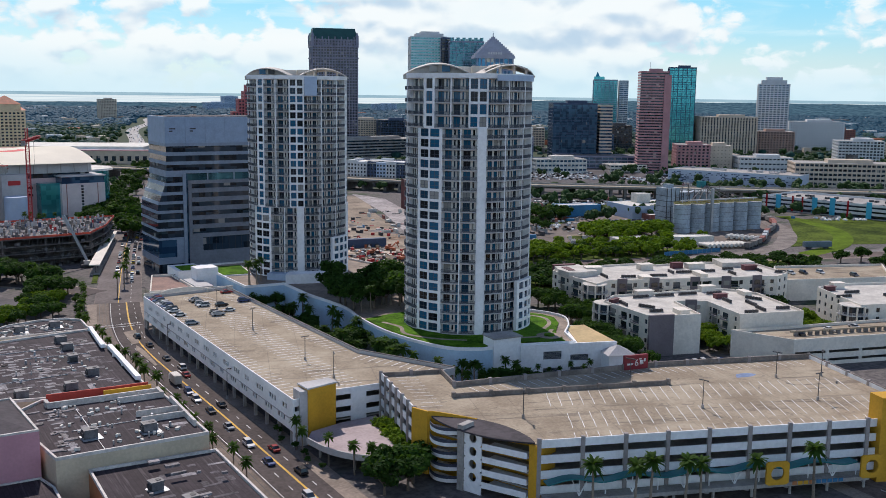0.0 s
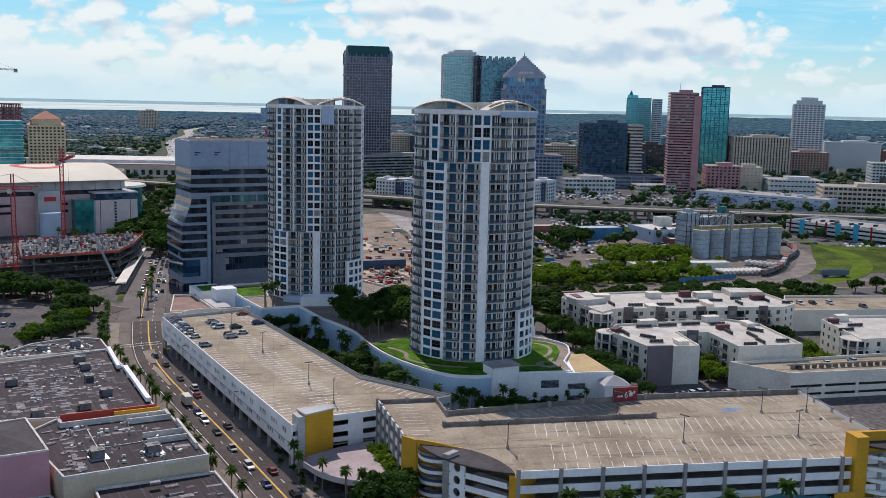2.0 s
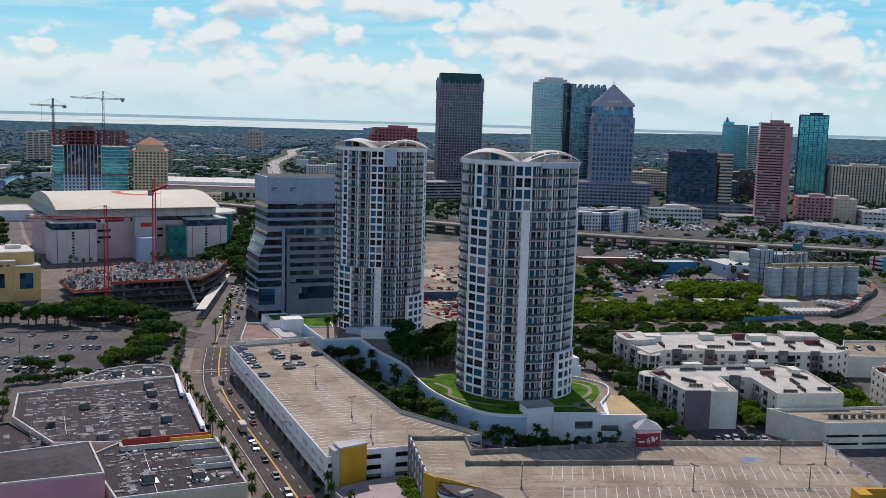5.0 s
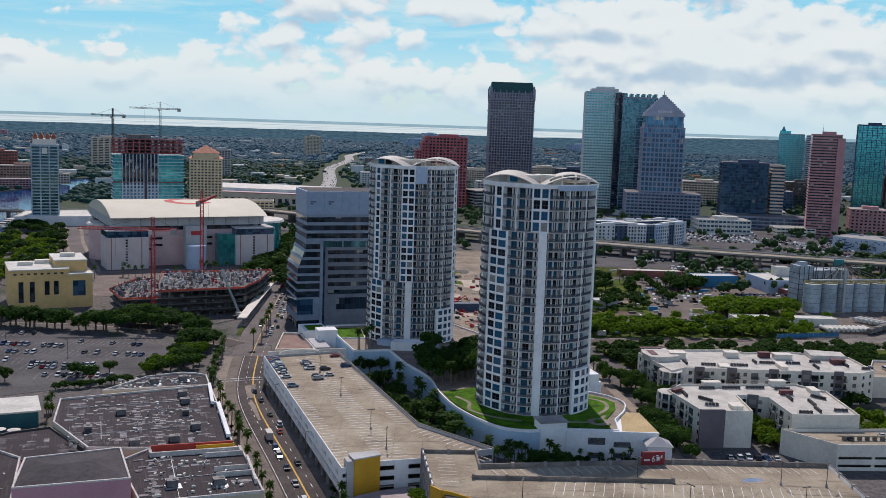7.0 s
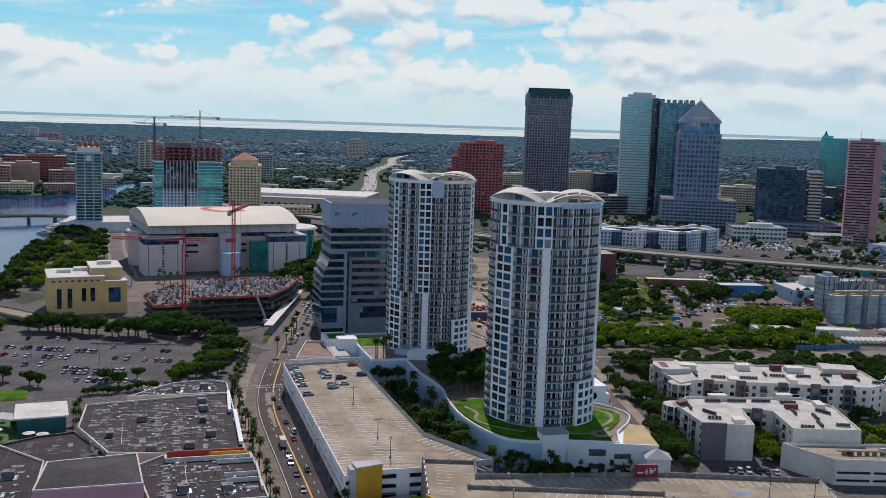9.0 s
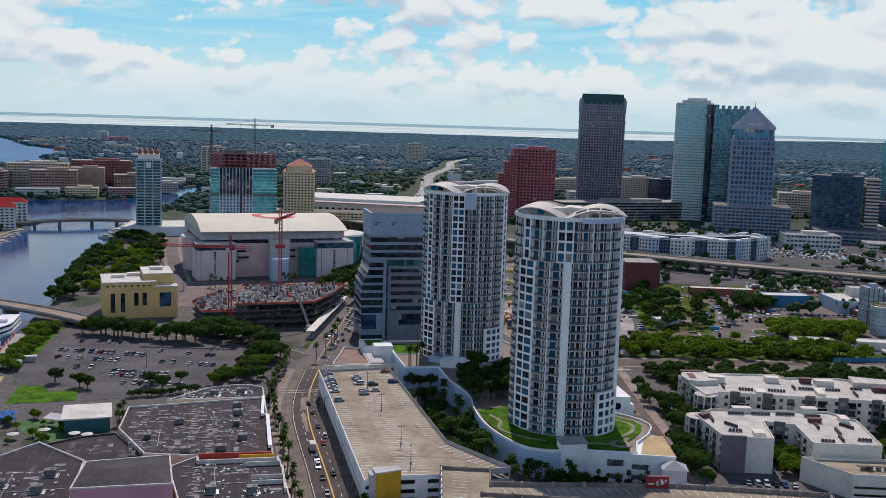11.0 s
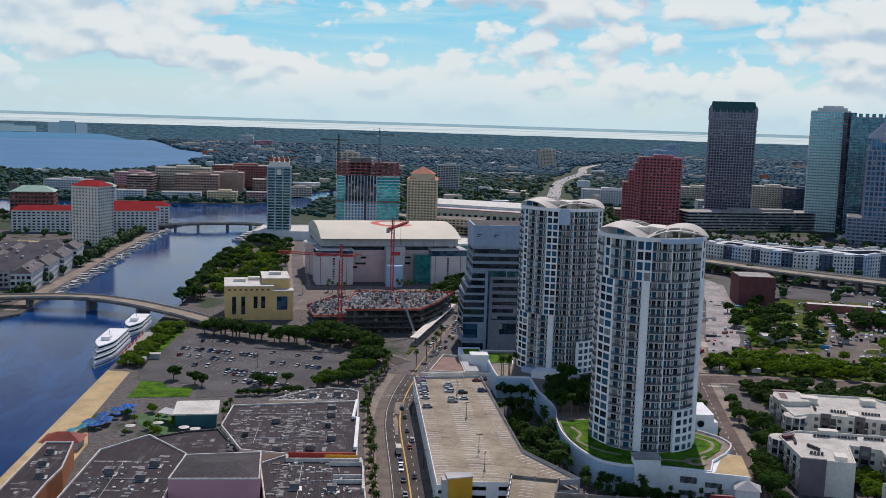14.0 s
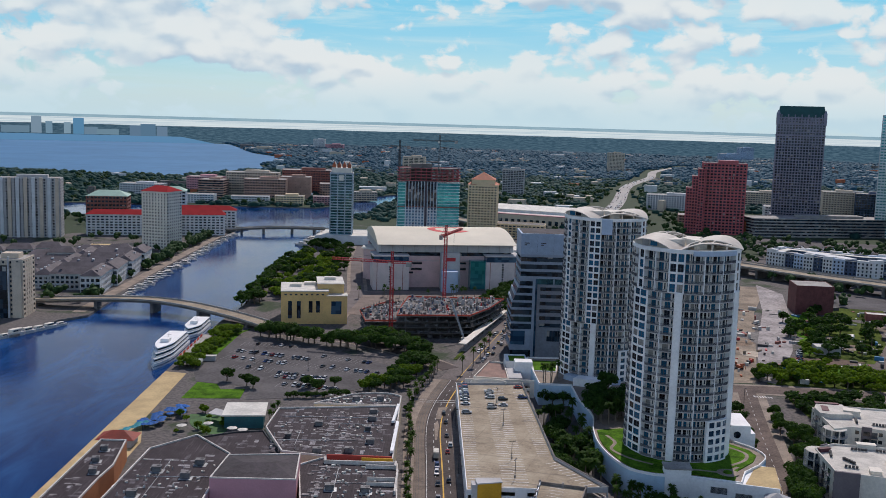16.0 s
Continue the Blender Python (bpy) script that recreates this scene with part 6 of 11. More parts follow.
deck("parking_deck", "cream low parking deck behind the apartments", [(256, 231), (264, 211), (340, 190), (352, 209), (276, 226)], 8.4, 3)
deck("parking_deck", "cream parking deck beside the railway", [(345, 286), (398, 268), (425, 292), (372, 312)], 8.6, 3)
dl = thing("deck_wall", "low concrete wall along a ramp of the deck", "wall")
bm = bmesh.new()
for i in range(26):
    x, y = 272 + 2.7 * i, 217 - 0.74 * i
    box(bm, x, y, 8.35, 1.6, 0.5, 1.3, -15)
tagged(part("posts", bm, M_DCONC, dl), kind="stuff")
bm = bmesh.new()
beam(bm, (270, 217.6, 9.9), (342, 197.8, 9.9), 0.5, 0.5)
part("rail", bm, M_DECK, dl)


# ---- shopping mall with the dark flat roofs ----
def roof_block(name, label, pts, h, wall, roof_mat=None, rim=None, par=1.0, t=None):
    t = t or thing(name, label, "shops")
    bm = bmesh.new()
    prism(bm, pts, 0, h)
    part("body", bm, wall, t)
    bm = bmesh.new()
    prism(bm, inset(pts, 0.5), h, h + 0.12)
    part("roof", bm, roof_mat or M_ROOFD, t)
    bm = bmesh.new()
    ring(bm, pts, h, h + par * 0.75, 0.5)
    part("parapet", bm, rim or M_COPING, t, "pale parapet with a worn cap")
    return t


mall = roof_block("shopping_mall", "low mall with dark patched flat roofs and pale parapets", [(20, 262), (37.7, 257.5), (64, 255.5), (64.5, 327.8), (10.1, 320), (8.8, 292)], 10.4, M_MALL)
roof_block("mall_wing", "mall wing with a dark flat roof and a curved corner", [(24.7, 329.2), (64.4, 328.4), (64.6, 344), (60, 348.5), (52, 349.5), (41.4, 346.4)], 10.2, M_MALL)
roof_block("mall_wing", "mall wing with a dark roof and cream walls", [(33.5, 213), (67, 213.4), (66, 251), (37.7, 257), (28.6, 248)], 10.2, M_MALL)
roof_block("mall_wing", "lower mall wing with an orange brown wall", [(38.8, 150), (68, 150), (68, 211.5), (40, 212.7)], 6.6, M_ORANGE)
roof_block("mall_wing", "mall wing with a dark flat roof beside the quay", [(-35.3, 150), (1, 150), (1, 258), (-17, 280), (-31.5, 262)], 10.3, M_PINK)
roof_block("mall_wing", "orange rendered wing on the quay", [(-56, 150), (-42, 150), (-42, 234), (-41, 248), (-45, 277), (-55.5, 277)], 8.3, M_ORANGE)
roof_block("mall_wing", "low connecting wing with a stepped parapet", [(-17, 281), (1, 259.5), (20, 262.5), (8, 292), (-4, 289)], 8.8, M_MALL, M_ROOFD, M_DMETAL)
pk = roof_block("pink_hall", "pink rendered hall with a low dark hipped roof", [(1.3, 219.5), (31.5, 219.5), (29.5, 246.5), (3.0, 243.5)], 15.2, M_PINK, M_ROOFG, M_COPING, 0.6)
roof_block("pink_hall", "pink rendered hall on the mall front", [(1.5, 150), (33, 150), (33, 212), (31.3, 219), (1.5, 219)], 4.6, M_PINK, M_ROOFD, M_COPING, 0.6)
bm = bmesh.new()
vs_ = [bm.verts.new((x, y, 15.3)) for x, y in inset([(1.3, 219.5), (31.5, 219.5), (29.5, 246.5), (3.0, 243.5)], 0.6)]
rg_ = [bm.verts.new((11, 231.5, 17.0)), bm.verts.new((22, 232, 17.0))]
bm.faces.new((vs_[0], vs_[1], rg_[1], rg_[0]))
bm.faces.new((vs_[1], vs_[2], rg_[1]))
bm.faces.new((vs_[2], vs_[3], rg_[0], rg_[1]))
bm.faces.new((vs_[3], vs_[0], rg_[0]))
part("hip_roof", bm, M_ROOFG, pk)
# red recess, raised borders and patches on the roofs
rf = thing("roof_recess", "red painted recess with a pale frame on the mall roof", "roof recess")
bm = bmesh.new()
box(bm, 51, 253.8, 10.25, 25, 0.5, 2.5, -2)
part("red_wall", bm, M_REDF, rf)
bm = bmesh.new()
box(bm, 58, 252.2, 10.25, 12, 0.4, 2.1, -2)
part("ochre_wall", bm, M_YELLOW, rf)
bm = bmesh.new()
for x, y, w, d in ((51.5, 250.2, 27, 0.9), (38.2, 252.2, 0.9, 4.4), (65.2, 248.5, 0.9, 9), (59.5, 246.2, 11, 0.7), (60.5, 228.5, 10, 0.7), (60.5, 233.5, 10, 0.7), (66, 231, 0.7, 36)):
    box(bm, x, y, 10.3, w, d * 0.6, 1.5, -1)
part("frame_wall", bm, M_COPING, rf)
random.seed(11)
pat = bmesh.new()
for x0, x1, y0, y1, n in ((14, 60, 264, 320, 110), (30, 62, 330, 345, 30), (34, 44, 216, 250, 26), (-30, 0, 160, 255, 70), (-53, -45, 180, 270, 18), (42, 66, 160, 208, 24)):
    for i in range(n):
        box(pat, random.uniform(x0, x1), random.uniform(y0, y1), 10.0 if x0 > -40 and y0 != 160 else 8.0, random.uniform(0.4, 3.4), random.uniform(0.3, 1.5), 0.56 if x0 > -40 and y0 != 160 else 0.5, random.choice((0, 0, 0, 90, 8)))
ob_ = part("roof_patches", pat, surface("patched_felt", (0.22, 0.20, 0.205), 0.8, var=0.5, s1=0.4, s2=2), None)
tagged(ob_, "pale repair patches and boards on the dark roofs", "roof patches", kind="stuff")
pat = bmesh.new()
pale = bmesh.new()
for x0, x1, y0, y1, z, n in ((14, 61, 264, 322, 10.5, 120), (30, 62, 330, 345, 10.3, 14), (36, 64, 216, 250, 10.3, 14), (-31, -1, 160, 258, 10.4, 80), (-53, -44, 165, 272, 8.4, 26), (42, 66, 156, 208, 6.7, 30), (-10, 14, 266, 288, 8.9, 16)):
    for i in range(n):
        w, d = random.uniform(1.2, 6.0), random.uniform(0.7, 2.2)
        if random.random() < 0.3:
            w, d = d, w
        x, y = random.uniform(x0, x1), y0 + 1.6 * int(random.uniform(0, (y1 - y0) / 1.6))
        box(pat if random.random() < 0.78 else pale, x, y, z, w, d, 0.035 + 0.02 * random.random(), random.uniform(-2, 2))
tagged(part("felt_patches", pat, surface("grey_patch_felt", (0.088, 0.076, 0.087), 0.85, var=0.45, s1=0.5, s2=2.5)), "grey felt patches laid over the dark roofs", "roof patches", kind="stuff")
tagged(part("felt_patches", pale, surface("pale_patch_felt", (0.24, 0.225, 0.24), 0.8, var=0.5, s1=0.6, s2=2.5)), "pale torn patches on the dark roofs", "roof patches", kind="stuff")
for x, y in ((30.8, 296.8), (54, 275), (46.3, 263.7), (52, 292), (53, 306), (53, 316), (44, 336), (55, 338), (20, 280), (42.8, 224), (55.5, 222), (34, 262.5)):
    roof_unit(x, y, 10.4, 3.0, 2.4, 1.8, random.choice((0, 4, 90)))
for x, y in ((-22, 238), (-10, 232), (-8, 246), (-24, 214), (-12, 205), (-20, 180), (-5, 176)):
    roof_unit(x, y, 10.4, 3.2, 2.4, 1.9, 0)
for x, y in ((-49, 252), (-50, 265), (-46, 240), (50, 196), (54, 185), (46, 178)):
    roof_unit(x, y, 8.42 if x < 0 else 6.7, 2.6, 2.2, 1.7, 10)
bd = bmesh.new()
for x0, y0, nx, ny, z in ((36, 264, 1, 16, 10.52), (42, 262, 1, 12, 10.52), (14, 300, 7, 1, 10.52), (30, 285, 8, 1, 10.52), (38, 218, 1, 9, 10.32), (44, 240, 6, 1, 10.32), (-28, 250, 8, 1, 10.42), (-26, 222, 9, 1, 10.42), (-12, 214, 1, 10, 10.42)):
    for i in range(nx):
        for j in range(ny):
            if random.random() < 0.8:
                box(bd, x0 + 3.3 * i + random.uniform(-0.3, 0.3), y0 + 3.2 * j + random.uniform(-0.4, 0.4), z, random.uniform(2.0, 2.8), random.uniform(0.9, 1.4), 0.06, random.uniform(-3, 3))
tagged(part("walkway_boards", bd, surface("grey_walkway_board", (0.24, 0.23, 0.24), 0.85, var=0.3, s1=0.5, s2=2)), "grey walkway boards laid across the dark roofs", "roof boards", kind="stuff")
jk = bmesh.new()
for i in range(190):
    x, y = random.choice(((random.uniform(14, 60), random.uniform(264, 320)), (random.uniform(38, 62), random.uniform(216, 250)), (random.uniform(-30, -2), random.uniform(170, 250)), (random.uniform(30, 60), random.uniform(330, 344))))
    box(jk, x, y, 10.2, random.uniform(0.3, 1.6), random.uniform(0.2, 0.9), random.uniform(0.4, 0.9), random.uniform(0, 180))
tagged(part("roof_debris", jk, M_ROOFW), "scattered white boards and debris on the dark roofs", "roof debris", kind="stuff")
pp = bmesh.new()
for a, b in (((14, 308, 10.7), (58, 309, 10.7)), ((24, 290, 10.7), (24, 270, 10.7)), ((40, 300, 10.7), (58, 298, 10.7)), ((16, 276, 10.7), (48, 278, 10.7)), ((40, 230, 10.5), (62, 231, 10.5)), ((-28, 232, 10.6), (-2, 233, 10.6)), ((-20, 200, 10.6), (-20, 250, 10.6)), ((44, 214, 10.5), (44, 246, 10.5))):
    rod(pp, a, b, 0.11, None, 6)
for i in range(70):
    x, y = random.choice(((random.uniform(14, 60), random.uniform(264, 320)), (random.uniform(38, 62), random.uniform(216, 250)), (random.uniform(-30, -2), random.uniform(170, 250))))
    rod(pp, (x, y, 10.2), (x, y, 11.2 + random.random() * 0.6), random.choice((0.12, 0.2, 0.3)), None, 7)
tagged(part("roof_pipes", pp, M_METAL), "thin pipes and vents on the dark roofs", "roof pipes", kind="stuff")
# right hand edge of the mall: white ducts
duct = thing("roof_duct", "white sheet metal ducts along the roof edge", "duct")
bm = bmesh.new()
beam(bm, (63.2, 262, 11.6), (64.2, 300, 11.6), 1.4, 1.1)
beam(bm, (62.2, 300, 11.8), (63.8, 326, 11.8), 1.2, 1.1)
for y in (268, 280, 291, 303, 315):
    box(bm, 63.4, y, 10.4, 1.0, 0.6, 1.0)
part("duct", bm, M_WHITE, duct)

# terrace buildings on the quay
kio = thing("quay_kiosk", "low kiosk with a red hipped roof on the quay", "kiosk")
bm = bmesh.new()
box(bm, -54.8, 297, 0, 14, 9.5, 3.4)
part("kiosk_shell", bm, M_GREYW, kio)
bm = bmesh.new()
q_ = [(-63, 291.5), (-46.5, 291.5), (-46.5, 303), (-63, 303)]
vs_ = [bm.verts.new((x, y, 3.4)) for x, y in q_]
r0_, r1_ = bm.verts.new((-57, 297.2, 6.3)), bm.verts.new((-52.5, 297.2, 6.3))
bm.faces.new((vs_[0], vs_[1], r1_, r0_))
bm.faces.new((vs_[1], vs_[2], r1_))
bm.faces.new((vs_[2], vs_[3], r0_, r1_))
bm.faces.new((vs_[3], vs_[0], r0_))
bm.faces.new(vs_[::-1])
part("kiosk_roof", bm, surface("dark_red_roof", (0.24, 0.035, 0.02), 0.7, var=0.2), kio)
wb = thing("terrace_bar", "teal bar building with a white roof", "bar")
bm = bmesh.new()
prism(bm, [(-14.8, 322), (2.6, 323.4), (0.5, 342), (-16.5, 340.7)], 0, 5.8)
part("bar_shell", bm, surface("teal_paint", (0.02, 0.12, 0.15), 0.6, var=0.2), wb)
bm = bmesh.new()
prism(bm, [(-15.8, 321), (3.6, 322.6), (1.5, 343), (-17.5, 341.5)], 5.8, 6.4)
part("bar_roof", bm, M_ROOFW, wb)
bm = bmesh.new()
prism(bm, [(-24, 330), (-16, 326), (-16, 334), (-22, 338)], 4.2, 4.5)
part("bar_awning", bm, M_GREYW, wb)
random.seed(5)


def umbrella(x, y, mat_, r=1.9):
    t = thing("terrace_umbrella", "open square parasol over a terrace table", "umbrella", x, y, 0.12, random.uniform(0, 90), "terrace umbrellas")
    bm = bmesh.new()
    rod(bm, (0, 0, 0), (0, 0, 2.6), 0.05)
    part("pole", bm, M_METAL, t)
    bm = bmesh.new()
    vs = [bm.verts.new((r * math.cos(2 * math.pi * i / 8), r * math.sin(2 * math.pi * i / 8), 2.2)) for i in range(8)]
    c, d = bm.verts.new((0, 0, 2.85)), bm.verts.new((0, 0, 2.6))
    for i in range(8):
        bm.faces.new((vs[i], vs[(i + 1) % 8], c))
        bm.faces.new((vs[(i + 1) % 8], vs[i], d))
    part("canopy", bm, mat_, t)


M_CANV = surface("blue_canvas", (0.004, 0.10, 0.36), 0.8, var=0.2)
M_TCANV = surface("teal_canvas", (0.02, 0.22, 0.27), 0.8, var=0.2)
for i in range(64):
    x, y = random.uniform(-53, -37), random.uniform(316, 349)
    if abs((x + 53) - (y - 316) * 0.48) < 5.5:
        umbrella(x, y, M_CANV)
for i in range(9):
    umbrella(-58 + i * 0.9 + random.uniform(-1, 1), 306 + i * 2.0, M_TCANV)
for x, y in ((-33, 318), (-22, 322), (-10, 316), (-5, 314)):
    umbrella(x, y, M_ROOFW, 2.4)


# ---- office block behind the garage ----
def highrise(name, label, x, y, turn, w, d, h, floors, nx, ny, wall, glass, band=0.4, pier=0.5, z0=0.0, top=2.0, category="skyscraper", plant=True, proud=0.4, joined=False):
    """A glass core with a band at every floor and upright piers in front of it."""
    t = thing(name, label, category, x, y, z0, turn)
    bm = bmesh.new()
    box(bm, 0, 0, 0, w - 2 * proud, d - 2 * proud, h - 0.75)
    part("glazing", bm, glass, t)
    fh = (h - top) / floors
    if band:
        bm = bmesh.new()
        ring(bm, rect(w - 0.1, d - 0.1), 0, fh * band, proud)
        me = mesh_of("floor_band", bm, wall)
        if joined:
            bm = bmesh.new()
            for k in range(floors):
                ring(bm, rect(w - 0.1, d - 0.1), k * fh, k * fh + fh * band, proud)
            tagged(part("band_grid", bm, wall, t), kind="stuff")
        else:
            repeat("floor_band", me, t, [(0, 0, k * fh, 0) for k in range(floors)])
    if pier:
        spots = []
        for i in range(nx + 1):
            u = -w / 2 + pier / 2 + (w - pier) * i / nx
            spots += [(u, -d / 2 + proud * 0.5, 0, 0), (u, d / 2 - proud * 0.5, 0, 0)]
        for i in range(1, ny):
            v = -d / 2 + pier / 2 + (d - pier) * i / ny
            spots += [(-w / 2 + proud * 0.5, v, 0, 90), (w / 2 - proud * 0.5, v, 0, 90)]
        bm = bmesh.new()
        if joined:
            for u, v, z, a in spots:
                box(bm, u, v, z, pier, proud * 1.2, h - top, a)
            tagged(part("pier_grid", bm, wall, t), kind="stuff")
        else:
            box(bm, 0, 0, 0, pier, proud * 1.2, h - top)
            repeat("pier", mesh_of("pier", bm, wall), t, spots)
    bm = bmesh.new()
    ring(bm, rect(w, d), h - top, h, 0.6)
    part("parapet", bm, wall, t)
    bm = bmesh.new()
    box(bm, 0, 0, h - 0.6, w - 1.2, d - 1.2, 0.3)
    part("roof", bm, M_CONC if joined else M_DCONC, t)
    if plant:
        bm = bmesh.new()
        box(bm, w * 0.08, 0, h - 0.3, w * 0.45, d * 0.4, 3.4)
        part("plant_room", bm, wall, t)
    return t


def office():
    wall = surface("grey_metal_panel", (0.245, 0.30, 0.38), 0.5, metal=0.05, var=0.10, s1=0.2, s2=1.0)
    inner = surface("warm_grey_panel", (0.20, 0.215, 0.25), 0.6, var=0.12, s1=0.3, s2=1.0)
    t = thing("office_block", "grey stepped office block with dark ribbon windows", "office", 165.5, 489.5)
    X0, X1, Y0, Y1 = -34.5, 34.5, -15.5, 15.5

    def flare(z):
        """How far the street side leans out at height z."""
        return 4.8 * min(1.0, max(0.0, (45.3 - z) / 12.6))

    def slab(name, x0, x1, z0, z1, material, y0=Y0, y1=Y1, lean=False, label=""):
        bm = bmesh.new()
        vs = []
        for z in (z0, z1):
            a = x0 - (flare(z) if lean else 0.0)
            vs += [bm.verts.new((x, y, z)) for x, y in ((a, y0), (x1, y0), (x1, y1), (a, y1))]
        for q in ((3, 2, 1, 0), (4, 5, 6, 7), (0, 1, 5, 4), (1, 2, 6, 5), (2, 3, 7, 6), (3, 0, 4, 7)):
            bm.faces.new([vs[k] for k in q])
        return part(name, bm, material, t, label)

    def storeys(x0, x1, rows, low, high, face, glass_back, lean=False):
        """Solid bands between ribbon windows set back behind them, from low to high."""
        z = low
        for w0, w1 in rows:
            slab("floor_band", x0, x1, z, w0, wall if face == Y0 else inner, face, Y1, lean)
            slab("ribbon_window", x0 + 0.35, x1, w0 - 0.05, w1 + 0.05, G_DARK, face + glass_back, Y1 - 0.2, lean)
            z = w1
        slab("floor_band", x0, x1, z, high, wall if face == Y0 else inner, face, Y1, lean)

    storeys(X0, X1, [(49.8, 52.6), (54.2, 57.0), (58.7, 61.5)], 48.3, 63.0, Y0, 0.4)
    storeys(X0, -26.6, [(17.2, 20.6), (21.8, 25.0), (26.2, 29.2), (30.6, 33.6), (35.0, 38.0), (39.5, 42.5), (44.0, 46.8)], 16.2, 48.3, Y0, 0.4, True)
    slab("tall_window", X0 + 0.4, -30.2, 7.6, 16.2, G_BLUE, Y0 + 0.4, Y1 - 0.2, True)
    slab("floor_band", X0, -26.6, 4.4, 7.6, wall, Y0, Y1, True)
    slab("ribbon_window", X0 + 0.5, -26.6, 0, 4.4, G_DARK, Y0 + 0.5, Y1, True)
    slab("frame_post", -30.2, -26.6, 7.6, 16.2, wall)
    slab("frame_post", -26.6, -25.0, 0, 48.3, wall, Y0 - 0.35)
    # the portal set back behind the frame: a glass reveal, a glass head and a panelled wall
    slab("glass_reveal", -25.0, -23.6, 0, 48.3, G_BLUE, Y0 + 1.8)
    slab("glass_head", -23.6, X1, 44.7, 48.3, G_TEALD, Y0 + 1.8)
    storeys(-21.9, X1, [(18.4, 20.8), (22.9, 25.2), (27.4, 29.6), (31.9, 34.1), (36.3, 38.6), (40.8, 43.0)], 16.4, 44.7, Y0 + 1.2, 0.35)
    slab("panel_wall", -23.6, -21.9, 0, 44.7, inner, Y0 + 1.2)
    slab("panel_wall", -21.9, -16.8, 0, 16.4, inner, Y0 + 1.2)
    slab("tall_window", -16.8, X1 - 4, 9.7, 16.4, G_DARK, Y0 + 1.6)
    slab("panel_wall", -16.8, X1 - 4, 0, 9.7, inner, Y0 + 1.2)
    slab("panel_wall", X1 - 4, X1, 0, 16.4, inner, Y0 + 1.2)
    for x in (-14.0, -0.5, 13.0):
        slab("mullion_post", x, x + 0.7, 44.7, 48.3, wall, Y0 + 1.5, Y0 + 2.2)
    for x in np.arange(-13.5, 29, 3.3):
        slab("mullion_post", float(x), float(x) + 0.18, 9.7, 16.4, M_DMETAL, Y0 + 1.45, Y0 + 1.8)
    # crown of plain panels with open joints, its top sloping to one side
    crown = surface("pale_crown_panel", (0.29, 0.375, 0.50), 0.5, metal=0.1, var=0.08, s1=0.3)
    for k in range(7):
        x0, x1 = X0 + 69.0 * k / 7, X0 + 69.0 * (k + 1) / 7 - 0.10
        slab("crown_panel", x0, x1, 63.0, 75.6, crown, Y0 - 0.1, Y1 + 0.1)
    slab("crown_core", X0 + 0.4, X1 - 0.4, 63.0, 75.3, M_DMETAL, Y0 + 0.3, Y1 - 0.3)
    for x in (-31, -21):
        for z, w, dx in ((69.6, 3.0, 0.0), (68.5, 1.6, -0.7)):
            slab("vent", x + dx - w / 2, x + dx + w / 2, z, z + 0.6, M_DMETAL, Y0 - 0.2, Y0)
    bm = bmesh.new()
    prism(bm, [(X0 + 1, Y0 + 1), (X1 - 1, Y0 + 1), (X1 - 1, Y1 - 1), (X0 + 1, Y1 - 1)], 75.55, 75.75)
    part("roof", bm, M_ROOFG, t)
    # low podium towards the garage
    p = thing("office_podium", "low concrete podium before the office block", "podium")
    bm = bmesh.new()
    prism(bm, [(101, 395), (119.5, 392), (119.5, 428), (111, 430)], 0, 7.0)
    part("podium_body", bm, M_CREAM, p)
    bm = bmesh.new()
    ring(bm, [(101, 395), (119.5, 392), (119.5, 428), (111, 430)], 7.0, 8.0, 0.5)
    part("parapet", bm, M_CREAM, p)
    bm = bmesh.new()
    prism(bm, inset([(101, 395), (119.5, 392), (119.5, 428), (111, 430)], 0.5), 7.0, 7.1)
    part("red_paving", bm, surface("red_brown_paving", (0.26, 0.16, 0.13), 0.85, var=0.2), p)
    bm = bmesh.new()
    box(bm, 123, 402, 0, 7, 20, 8.5, 0)
    part("stair_block", bm, M_GREYW, p)
    bm = bmesh.new()
    box(bm, 128.5, 410, 0, 9.5, 8, 13.5)
    part("white_block", bm, M_WHITE, p)
    bm = bmesh.new()
    prism(bm, [(133, 399.5), (145, 397.5), (148.5, 420), (133.5, 421)], 0, 11.0)
    part("planter_block", bm, M_WHITE, p)
    bm = bmesh.new()
    prism(bm, inset([(133, 399.5), (145, 397.5), (148.5, 420), (133.5, 421)], 0.5), 11.0, 11.2)
    part("roof_lawn", bm, M_GRASS, p, "bright green roof lawn")
    for u in (2.0, 5.6, 9.2):
        bm = bmesh.new()
        mm = along((133, 399.5), (145, 397.5))
        for k in range(7):
            q = [mm @ Vector(v) for v in ((u, -0.12, 0), (u + 2.8, -0.12, 0), (u + 2.8, 0.1, 0), (u, 0.1, 0))]
            prism(bm, [(v.x, v.y) for v in q], 6.2 + 0.36 * k, 6.42 + 0.36 * k)
        part("louvre", bm, M_DMETAL, p, "grey wall louvre")


office()


